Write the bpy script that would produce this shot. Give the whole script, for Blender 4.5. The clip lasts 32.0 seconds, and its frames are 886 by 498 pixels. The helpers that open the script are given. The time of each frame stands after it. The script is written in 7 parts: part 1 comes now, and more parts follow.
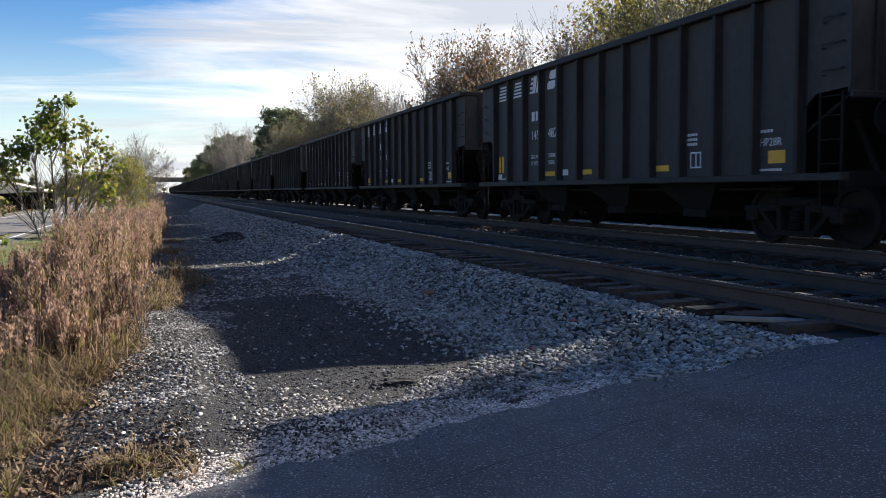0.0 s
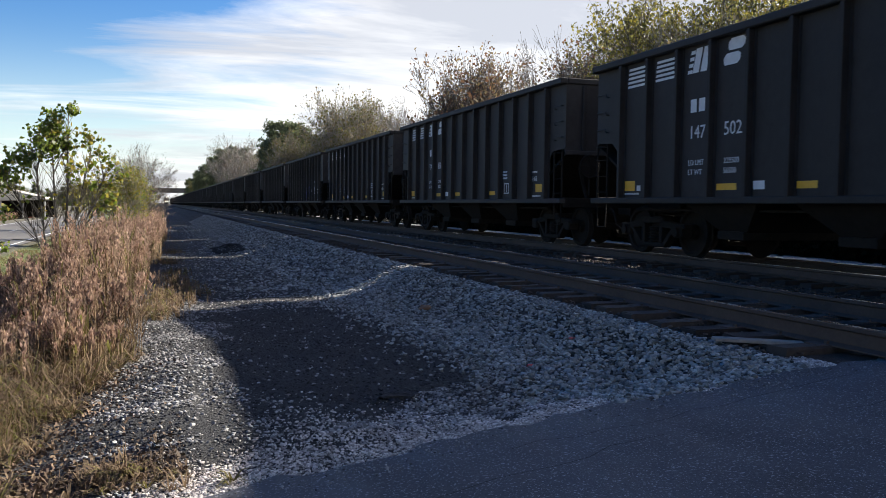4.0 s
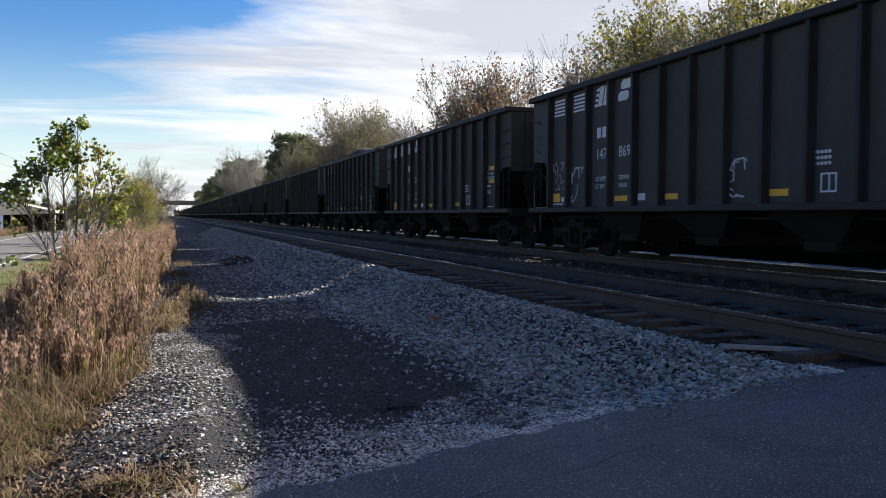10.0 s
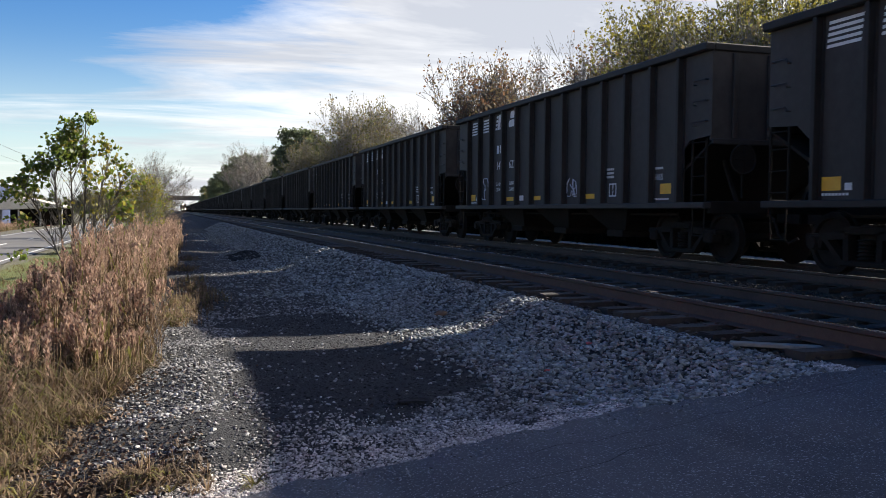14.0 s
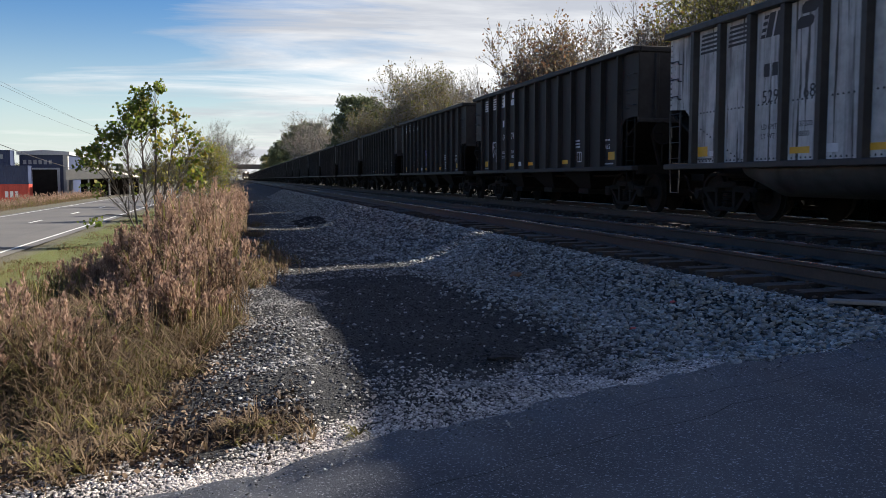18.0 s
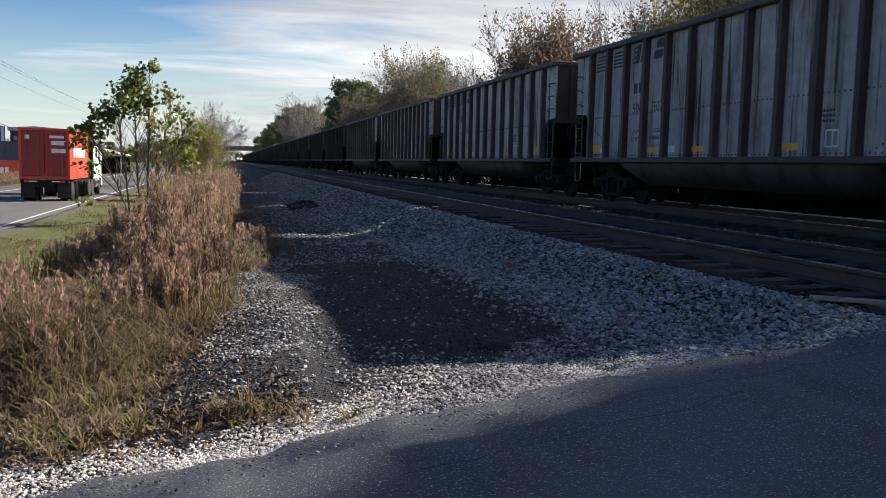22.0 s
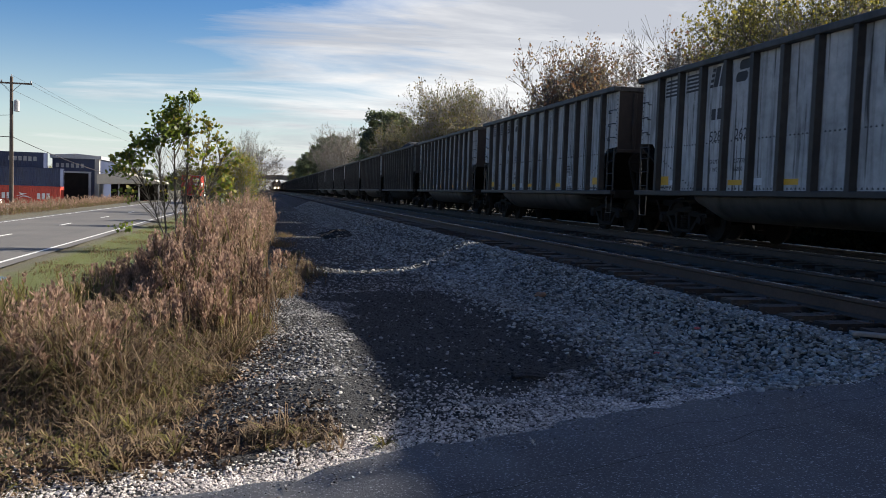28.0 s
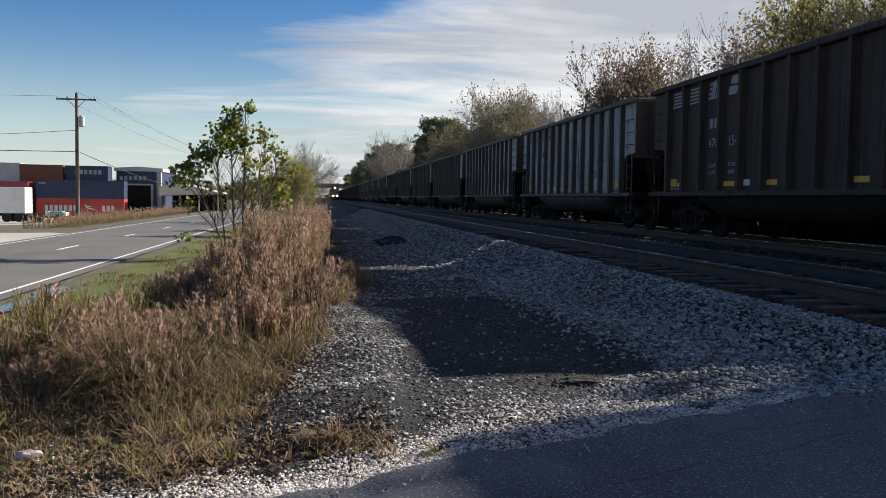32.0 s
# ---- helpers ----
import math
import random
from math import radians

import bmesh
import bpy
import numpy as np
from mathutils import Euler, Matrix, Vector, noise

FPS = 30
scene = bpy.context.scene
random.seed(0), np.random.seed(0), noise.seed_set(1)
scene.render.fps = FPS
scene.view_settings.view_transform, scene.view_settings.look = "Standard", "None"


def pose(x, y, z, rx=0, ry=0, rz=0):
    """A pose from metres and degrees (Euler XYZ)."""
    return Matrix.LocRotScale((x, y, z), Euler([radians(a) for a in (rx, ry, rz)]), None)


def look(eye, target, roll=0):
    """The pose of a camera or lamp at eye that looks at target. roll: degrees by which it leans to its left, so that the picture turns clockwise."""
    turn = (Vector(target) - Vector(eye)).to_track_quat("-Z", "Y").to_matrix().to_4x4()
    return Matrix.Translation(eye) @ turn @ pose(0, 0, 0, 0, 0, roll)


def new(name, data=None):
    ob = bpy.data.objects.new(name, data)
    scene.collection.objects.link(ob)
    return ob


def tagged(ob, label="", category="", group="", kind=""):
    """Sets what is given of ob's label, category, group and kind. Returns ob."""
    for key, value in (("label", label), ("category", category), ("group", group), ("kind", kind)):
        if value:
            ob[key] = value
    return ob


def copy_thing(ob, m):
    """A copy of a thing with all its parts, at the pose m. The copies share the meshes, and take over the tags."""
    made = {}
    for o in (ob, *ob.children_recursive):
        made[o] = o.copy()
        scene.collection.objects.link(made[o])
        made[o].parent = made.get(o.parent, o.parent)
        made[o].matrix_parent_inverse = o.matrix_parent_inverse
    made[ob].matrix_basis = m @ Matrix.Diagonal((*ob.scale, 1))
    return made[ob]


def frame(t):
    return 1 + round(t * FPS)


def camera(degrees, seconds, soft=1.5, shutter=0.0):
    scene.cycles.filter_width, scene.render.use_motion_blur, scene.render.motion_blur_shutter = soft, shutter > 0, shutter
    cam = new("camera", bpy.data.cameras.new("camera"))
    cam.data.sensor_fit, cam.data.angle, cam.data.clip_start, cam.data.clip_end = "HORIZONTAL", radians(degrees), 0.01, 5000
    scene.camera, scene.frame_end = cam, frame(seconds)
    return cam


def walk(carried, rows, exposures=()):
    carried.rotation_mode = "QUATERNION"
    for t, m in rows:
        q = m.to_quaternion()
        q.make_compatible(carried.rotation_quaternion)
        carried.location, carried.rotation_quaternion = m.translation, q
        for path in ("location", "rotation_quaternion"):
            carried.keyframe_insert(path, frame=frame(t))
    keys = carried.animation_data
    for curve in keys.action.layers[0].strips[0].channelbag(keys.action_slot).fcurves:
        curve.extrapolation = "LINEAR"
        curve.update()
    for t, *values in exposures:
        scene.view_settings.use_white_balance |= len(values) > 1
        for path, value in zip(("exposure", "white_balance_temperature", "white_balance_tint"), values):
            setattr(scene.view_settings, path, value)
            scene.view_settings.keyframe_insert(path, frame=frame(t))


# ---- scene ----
cam = camera(54.9, 32.0, 0.75, 0.08)
# seconds, place, degrees right of the track, up, and lean
PATH = [
    (0.0, -5.055, -1.660, 0.886, 18.54, -3.96, -0.43),
    (0.5, -5.045, -1.659, 0.887, 18.60, -4.08, -0.74),
    (1.0, -5.030, -1.660, 0.884, 18.67, -4.46, -0.69),
    (1.5, -5.020, -1.675, 0.883, 18.49, -4.41, -0.48),
    (2.0, -5.012, -1.684, 0.881, 18.50, -3.70, 0.09),
    (2.5, -5.013, -1.701, 0.881, 18.55, -2.53, 0.39),
    (3.0, -5.028, -1.705, 0.880, 18.62, -2.64, 0.66),
    (3.5, -5.033, -1.676, 0.876, 18.47, -2.89, 0.86),
    (5.5, -5.043, -1.629, 0.875, 18.84, -2.80, 0.04),
    (6.0, -5.037, -1.633, 0.872, 18.85, -2.75, 0.08),
    (6.5, -5.032, -1.638, 0.876, 18.74, -2.42, 0.07),
    (7.0, -5.033, -1.650, 0.878, 18.68, -2.21, 0.14),
    (7.5, -5.034, -1.664, 0.881, 18.78, -2.34, 0.14),
    (8.0, -5.036, -1.665, 0.876, 18.76, -2.55, 0.10),
    (8.5, -5.031, -1.668, 0.875, 18.50, -2.57, 0.37),
    (9.0, -5.032, -1.663, 0.872, 18.23, -2.48, 0.77),
    (9.5, -5.033, -1.670, 0.875, 18.08, -2.22, 0.67),
    (10.0, -5.030, -1.680, 0.874, 17.95, -2.21, 0.22),
    (10.5, -5.038, -1.673, 0.876, 17.81, -2.47, -0.16),
    (11.0, -5.046, -1.672, 0.873, 18.00, -2.60, 0.05),
    (11.5, -5.052, -1.652, 0.873, 17.97, -2.51, 0.33),
    (12.0, -5.058, -1.650, 0.871, 17.99, -2.60, 0.46),
    (12.5, -5.059, -1.659, 0.869, 17.74, -2.43, 0.50),
    (13.0, -5.064, -1.676, 0.871, 17.59, -2.24, 0.44),
    (13.5, -5.068, -1.671, 0.872, 17.62, -2.40, 0.45),
    (15.5, -5.080, -1.677, 0.872, 16.13, -2.78, -0.28),
    (16.0, -5.046, -1.707, 0.868, 13.46, -3.21, -1.21),
    (16.5, -5.067, -1.700, 0.846, 12.38, -3.36, -1.41),
    (17.0, -5.177, -1.632, 0.816, 13.97, -3.63, -0.69),
    (17.5, -5.273, -1.610, 0.798, 14.32, -4.27, -0.36),
    (18.0, -5.285, -1.610, 0.800, 13.71, -4.73, -0.14),
    (18.5, -5.292, -1.596, 0.804, 13.42, -4.92, 0.05),
    (19.0, -5.286, -1.585, 0.797, 14.17, -4.82, 0.70),
    (19.5, -5.294, -1.590, 0.789, 14.78, -4.09, 1.24),
    (20.0, -5.299, -1.608, 0.794, 14.64, -3.36, 1.32),
    (20.5, -5.300, -1.620, 0.797, 14.87, -2.63, 1.42),
    (21.0, -5.303, -1.613, 0.794, 15.46, -3.22, 1.74),
    (21.5, -5.315, -1.652, 0.811, 16.02, -5.10, 2.04),
    (22.0, -5.321, -1.678, 0.823, 14.32, -5.63, 1.27),
    (22.5, -5.327, -1.681, 0.827, 13.36, -5.49, 1.21),
    (23.0, -5.342, -1.687, 0.827, 12.31, -5.21, 1.51),
    (23.5, -5.355, -1.692, 0.823, 11.87, -4.58, 1.57),
    (24.0, -5.348, -1.680, 0.815, 12.53, -3.99, 1.38),
    (24.5, -5.356, -1.687, 0.814, 12.74, -3.75, 1.18),
    (25.0, -5.358, -1.689, 0.819, 12.37, -4.05, 1.29),
    (25.5, -5.357, -1.679, 0.811, 12.17, -4.29, 1.63),
    (27.5, -5.354, -1.694, 0.811, 11.93, -3.42, 1.90),
    (28.0, -5.361, -1.714, 0.813, 12.15, -3.62, 1.93),
    (28.5, -5.352, -1.726, 0.810, 11.62, -3.58, 1.40),
    (29.0, -5.356, -1.731, 0.810, 10.90, -3.58, 0.97),
    (29.5, -5.359, -1.712, 0.810, 10.35, -3.50, 1.07),
    (30.0, -5.357, -1.711, 0.808, 10.15, -3.67, 1.15),
    (30.5, -5.359, -1.699, 0.810, 10.16, -3.98, 1.28),
    (31.0, -5.340, -1.674, 0.803, 9.71, -3.67, 1.03),
    (31.5, -5.336, -1.684, 0.810, 9.25, -3.07, 0.76),
    (32.0, -5.320, -1.675, 0.804, 8.41, -3.33, 0.86),
]

def eye(x, y, z, right, up, lean):
    return pose(x, y, z, 90 + up, 0, -right) @ pose(0, 0, 0, 0, 0, lean)


walk(cam, [(t, eye(*row)) for t, *row in PATH], [(0, 1.50), (13, 1.44), (16, 1.30), (20, 1.18), (23, 1.18), (28, 1.13), (32, 1.0)])

# ---- light: sky with cloud sheets, low sun from beyond the train ----
SUN_RIGHT, SUN_UP = 73.0, 27.0          # degrees right of the track's direction (+y), and above the horizon
world = bpy.data.worlds.new("sky")
scene.world = world
world.use_nodes = True
wn, wl = world.node_tree.nodes, world.node_tree.links
wn.clear()
w_out = wn.new("ShaderNodeOutputWorld")
w_bg = wn.new("ShaderNodeBackground")
w_bg.inputs["Strength"].default_value = 0.045
sky = wn.new("ShaderNodeTexSky")
sky.sky_type, sky.sun_disc = "NISHITA", False
sky.sun_elevation, sky.sun_rotation = radians(SUN_UP), radians(SUN_RIGHT)
sky.air_density, sky.dust_density, sky.ozone_density = 1.0, 0.2, 1.2
coord = wn.new("ShaderNodeTexCoord")
split = wn.new("ShaderNodeSeparateXYZ")
wl.new(coord.outputs["Generated"], split.inputs[0])


def wmath(op, a, b=None, c=None, clamp=False):
    n = wn.new("ShaderNodeMath")
    n.operation, n.use_clamp = op, clamp
    for i, v in enumerate((a, b, c)):
        if v is None:
            continue
        if isinstance(v, (int, float)):
            n.inputs[i].default_value = v
        else:
            wl.new(v, n.inputs[i])
    return n.outputs[0]


# the cloud sheet lies on a flat ceiling: x / z, y / z
height = wmath("MAXIMUM", wmath("ADD", split.outputs["Z"], 0.10), 0.02)
flat = wn.new("ShaderNodeCombineXYZ")
wl.new(wmath("DIVIDE", split.outputs["X"], height), flat.inputs[0])
wl.new(wmath("DIVIDE", split.outputs["Y"], height), flat.inputs[1])


def wnoise(scale, detail, rough, sx, sy, turn, shift, distort=0.0):
    m = wn.new("ShaderNodeMapping")
    m.inputs["Scale"].default_value = (sx, sy, 1)
    m.inputs["Rotation"].default_value = (0, 0, radians(turn))
    m.inputs["Location"].default_value = shift
    wl.new(flat.outputs[0], m.inputs[0])
    n = wn.new("ShaderNodeTexNoise")
    n.inputs["Scale"].default_value, n.inputs["Detail"].default_value = scale, detail
    n.inputs["Roughness"].default_value, n.inputs["Distortion"].default_value = rough, distort
    wl.new(m.outputs[0], n.inputs["Vector"])
    return n.outputs["Fac"]


big = wnoise(0.30, 3.0, 0.5, 1.0, 1.0, 20, (3.1, 0.4, 0))
fine = wnoise(0.95, 8.0, 0.62, 0.55, 1.5, -12, (1.0, 2.0, 0), 0.6)
# more cloud to the right of the track, clear blue above to the left
lean_right = wmath("MULTIPLY", split.outputs["X"], 1.05)
low = wmath("MULTIPLY", wmath("SUBTRACT", 0.30, split.outputs["Z"]), 0.85)
# and a bank of cloud low behind, with blue overhead
behind = wmath("MULTIPLY", wmath("MULTIPLY", wmath("MAXIMUM", wmath("SUBTRACT", 0.25, split.outputs["Y"]), 0.0), 1.4), wmath("SUBTRACT", 1.0, wmath("MULTIPLY", split.outputs["Z"], 1.9), clamp=True))
amount = wmath("ADD", wmath("ADD", wmath("MULTIPLY", big, 0.75), wmath("MULTIPLY", fine, 0.75)), wmath("ADD", wmath("ADD", lean_right, behind), low))
cover = wmath("MULTIPLY", wmath("SUBTRACT", amount, 0.82), 4.5, clamp=True)
tone = wnoise(0.75, 6.0, 0.6, 0.7, 1.3, 8, (7.0, 1.5, 0), 0.4)
ramp = wn.new("ShaderNodeValToRGB")
ramp.color_ramp.elements[0].position, ramp.color_ramp.elements[0].color = 0.40, (6.0, 6.15, 6.6, 1)
ramp.color_ramp.elements[1].position, ramp.color_ramp.elements[1].color = 0.60, (10.3, 10.2, 10.1, 1)
wl.new(tone, ramp.inputs[0])
mix = wn.new("ShaderNodeMix")
mix.data_type = "RGBA"
wl.new(wmath("MULTIPLY", cover, 0.92), mix.inputs[0])
vivid = wn.new("ShaderNodeHueSaturation")
vivid.inputs["Hue"].default_value, vivid.inputs["Saturation"].default_value, vivid.inputs["Value"].default_value = 0.518, 1.55, 1.22
wl.new(sky.outputs[0], vivid.inputs["Color"])
# pale haze above the horizon all round
haze = wn.new("ShaderNodeMix")
haze.data_type = "RGBA"
wl.new(wmath("MULTIPLY", wmath("POWER", wmath("SUBTRACT", 1.0, wmath("MULTIPLY", wmath("MAXIMUM", split.outputs["Z"], 0.0), 5.0, clamp=True)), 2.0), 0.9), haze.inputs[0])
wl.new(vivid.outputs[0], haze.inputs[6])
haze.inputs[7].default_value = (7.5, 8.2, 9.4, 1)
wl.new(haze.outputs[2], mix.inputs[6])
wl.new(ramp.outputs[0], mix.inputs[7])
wl.new(mix.outputs[2], w_bg.inputs["Color"])
wl.new(w_bg.outputs[0], w_out.inputs["Surface"])

sun = new("sun", bpy.data.lights.new("sun", "SUN"))
sun.data.energy, sun.data.angle, sun.data.color = 5.4, radians(0.6), (1.0, 0.93, 0.82)
_s = Vector((math.sin(radians(SUN_RIGHT)) * math.cos(radians(SUN_UP)), math.cos(radians(SUN_RIGHT)) * math.cos(radians(SUN_UP)), math.sin(radians(SUN_UP))))
sun.matrix_world = look(_s * 50, (0, 0, 0))

# ---- materials ----
def material(name, dark, light, rough=0.8, metal=0.0, grain=8.0, coarse=0.6, bump=0.2, bump_scale=40.0, stain=None, stain_amount=0.0,
             stain_scale=(1, 1, 1), vary=0.0, vary_kind="object", spec=0.4, speck=None, speck_scale=150.0, coords="Object", translucent=0.0, bump_dist=0.01, back=None):
    """Two scales of noise between two colours, a stain layer, bump, and variation from piece to piece."""
    m = bpy.data.materials.new(name)
    m.use_nodes = True
    n, l = m.node_tree.nodes, m.node_tree.links
    b = n["Principled BSDF"]
    b.inputs["Metallic"].default_value = metal
    b.inputs["Specular IOR Level"].default_value = spec
    co = n.new("ShaderNodeTexCoord")

    def tex(scale, detail, stretch=(1, 1, 1), shift=0.0):
        mp = n.new("ShaderNodeMapping")
        mp.inputs["Scale"].default_value = stretch
        mp.inputs["Location"].default_value = (shift, shift * 0.7, shift * 1.3)
        l.new(co.outputs[coords], mp.inputs[0])
        t = n.new("ShaderNodeTexNoise")
        t.inputs["Scale"].default_value, t.inputs["Detail"].default_value, t.inputs["Roughness"].default_value = scale, detail, 0.62
        l.new(mp.outputs[0], t.inputs["Vector"])
        return t.outputs["Fac"]

    def math_node(op, a, c, clamp=False):
        k = n.new("ShaderNodeMath")
        k.operation, k.use_clamp = op, clamp
        for i, v in enumerate((a, c)):
            if isinstance(v, (int, float)):
                k.inputs[i].default_value = v
            else:
                l.new(v, k.inputs[i])
        return k.outputs[0]

    def blend(fac, a, c):
        k = n.new("ShaderNodeMix")
        k.data_type = "RGBA"
        for i, v in ((0, fac), (6, a), (7, c)):
            if isinstance(v, tuple):
                k.inputs[i].default_value = (*v, 1)
            elif isinstance(v, (int, float)):
                k.inputs[i].default_value = v
            else:
                l.new(v, k.inputs[i])
        return k.outputs[2]

    f = math_node("ADD", math_node("MULTIPLY", tex(coarse, 4), 0.55), math_node("MULTIPLY", tex(grain, 6, shift=3.0), 0.45))
    f = math_node("MULTIPLY", math_node("SUBTRACT", f, 0.32), 2.8, True)
    col = blend(f, dark, light)
    if stain:
        s = math_node("MULTIPLY", math_node("SUBTRACT", tex(1.0, 7, stain_scale, 9.0), 0.5), 6.0, True)
        col = blend(math_node("MULTIPLY", s, stain_amount), col, stain)
    if speck:
        s = math_node("MULTIPLY", math_node("SUBTRACT", tex(speck_scale, 1, shift=2.0), 0.60), 10.0, True)
        col = blend(math_node("MULTIPLY", s, 0.85), col, speck)
    if vary:
        if vary_kind == "object":
            r = n.new("ShaderNodeObjectInfo").outputs["Random"]
        else:
            r = n.new("ShaderNodeNewGeometry").outputs["Random Per Island"]
        hsv = n.new("ShaderNodeHueSaturation")
        l.new(math_node("ADD", 1.0 - vary, math_node("MULTIPLY", r, 2.0 * vary)), hsv.inputs["Value"])
        l.new(math_node("ADD", 0.5 - vary * 0.03, math_node("MULTIPLY", r, vary * 0.06)), hsv.inputs["Hue"])
        l.new(col, hsv.inputs["Color"])
        col = hsv.outputs[0]
    l.new(col, b.inputs["Base Color"])
    l.new(math_node("ADD", rough - 0.08, math_node("MULTIPLY", f, 0.16), True), b.inputs["Roughness"])
    if bump:
        bp = n.new("ShaderNodeBump")
        bp.inputs["Strength"].default_value, bp.inputs["Distance"].default_value = bump, bump_dist
        l.new(tex(bump_scale, 5, shift=5.0), bp.inputs["Height"])
        l.new(bp.outputs[0], b.inputs["Normal"])
    if translucent:
        tr = n.new("ShaderNodeBsdfTranslucent")
        l.new(blend(0.35, col, back) if back else col, tr.inputs["Color"])
        mx = n.new("ShaderNodeMixShader")
        mx.inputs[0].default_value = translucent
        l.new(b.outputs[0], mx.inputs[1])
        l.new(tr.outputs[0], mx.inputs[2])
        l.new(mx.outputs[0], n["Material Output"].inputs["Surface"])
    return m


def glow(name, colour, strength):
    m = bpy.data.materials.new(name)
    m.use_nodes = True
    b = m.node_tree.nodes["Principled BSDF"]
    b.inputs["Base Color"].default_value = (*colour, 1)
    b.inputs["Emission Color"].default_value = (*colour, 1)
    b.inputs["Emission Strength"].default_value = strength
    return m


M_EARTH = material("earth", (0.09, 0.075, 0.055), (0.20, 0.17, 0.12), 0.95, coarse=0.25, grain=6, bump=0.5, bump_scale=14, bump_dist=0.03)
M_ASPHALT = material("asphalt", (0.030, 0.031, 0.036), (0.105, 0.108, 0.118), 0.85, coarse=0.9, grain=60, bump=1.0, bump_scale=90, speck=(0.32, 0.32, 0.34), speck_scale=75.0, stain=(0.125, 0.122, 0.120), stain_amount=0.45, stain_scale=(1.3, 0.7, 1), bump_dist=0.006)
M_LEAFTAN = material("pale tan leaf", (0.13, 0.10, 0.055), (0.25, 0.19, 0.10), 0.7, coarse=0.5, grain=3, bump=0, vary=0.4, vary_kind="island", translucent=0.4, back=(0.3, 0.22, 0.10))
M_ROAD = material("road asphalt", (0.085, 0.08, 0.074), (0.15, 0.14, 0.128), 0.85, coarse=0.3, grain=30, bump=0.3, bump_scale=80, stain=(0.07, 0.07, 0.07), stain_amount=0.4, stain_scale=(1.2, 0.05, 1))
M_PAINT_WHITE = material("road paint", (0.55, 0.55, 0.53), (0.75, 0.75, 0.72), 0.7, coarse=2, grain=20, bump=0.1)
M_CONCRETE = material("concrete", (0.28, 0.27, 0.25), (0.42, 0.41, 0.38), 0.85, coarse=0.4, grain=12, stain=(0.15, 0.14, 0.13), stain_amount=0.5, stain_scale=(0.6, 0.6, 0.15))
M_STONE = material("ballast stone", (0.075, 0.078, 0.074), (0.33, 0.335, 0.315), 0.8, coarse=5, grain=40, bump=0.5, bump_scale=60, vary=0.72, vary_kind="island", spec=0.3)
M_STONEDARK = material("grimy ballast stone", (0.026, 0.0185, 0.0145), (0.092, 0.068, 0.053), 0.85, coarse=3, grain=40, bump=0.4, bump_scale=60, vary=0.5, vary_kind="island", spec=0.3)
M_BALLAST = material("ballast bed", (0.09, 0.092, 0.10), (0.26, 0.26, 0.27), 0.9, coarse=4, grain=28, bump=1.0, bump_scale=22, bump_dist=0.04)
M_CRUMB = material("dusty crumb", (0.012, 0.012, 0.013), (0.055, 0.054, 0.055), 0.9, coarse=6, grain=40, bump=0.3, bump_scale=60, vary=0.6, vary_kind="island", spec=0.3)
M_GRAVEL = material("pale gravel", (0.060, 0.059, 0.059), (0.31, 0.297, 0.283), 0.75, coarse=6, grain=40, bump=0.3, bump_scale=60, vary=0.8, vary_kind="island", spec=0.3)
M_RAIL = material("rusty rail", (0.042, 0.029, 0.023), (0.105, 0.072, 0.054), 0.8, metal=0.2, coarse=1.5, grain=30, bump=0.2)
M_RAILHEAD = material("polished rail head", (0.45, 0.45, 0.46), (0.6, 0.6, 0.6), 0.25, metal=1.0, coarse=1.5, grain=30, bump=0.02)
M_TIE = material("creosoted tie", (0.014, 0.0105, 0.0085), (0.058, 0.044, 0.036), 0.9, coarse=2, grain=14, bump=0.6, bump_scale=30, vary=0.4)
M_BLACK = material("black car paint", (0.020, 0.0188, 0.0184), (0.053, 0.049, 0.0475), 0.62, coarse=0.5, grain=6, bump=0.12, bump_scale=5, stain=(0.042, 0.037, 0.034), stain_amount=0.55, stain_scale=(3.0, 3.0, 0.25), vary=0.3, spec=0.2, bump_dist=0.02)
M_BELLY = material("sooty aluminium belly", (0.030, 0.029, 0.028), (0.085, 0.082, 0.078), 0.6, metal=0.2, coarse=0.8, grain=7, bump=0.1, stain=(0.012, 0.011, 0.010), stain_amount=0.8, stain_scale=(2, 2, 0.3))
# a darker tone of the black car paint, for the posts
M_RIBBLACK = material("darker black post", (0.0145, 0.0136, 0.0134), (0.040, 0.037, 0.0358), 0.62, coarse=0.5, grain=6, bump=0.1, bump_scale=5, vary=0.2, spec=0.2)
M_RIBGREY = material("grimy aluminium rib", (0.015, 0.0135, 0.0125), (0.054, 0.048, 0.044), 0.6, metal=0.1, coarse=0.8, grain=7, bump=0.1, stain=(0.03, 0.028, 0.026), stain_amount=0.6, stain_scale=(2, 2, 0.3), vary=0.2)


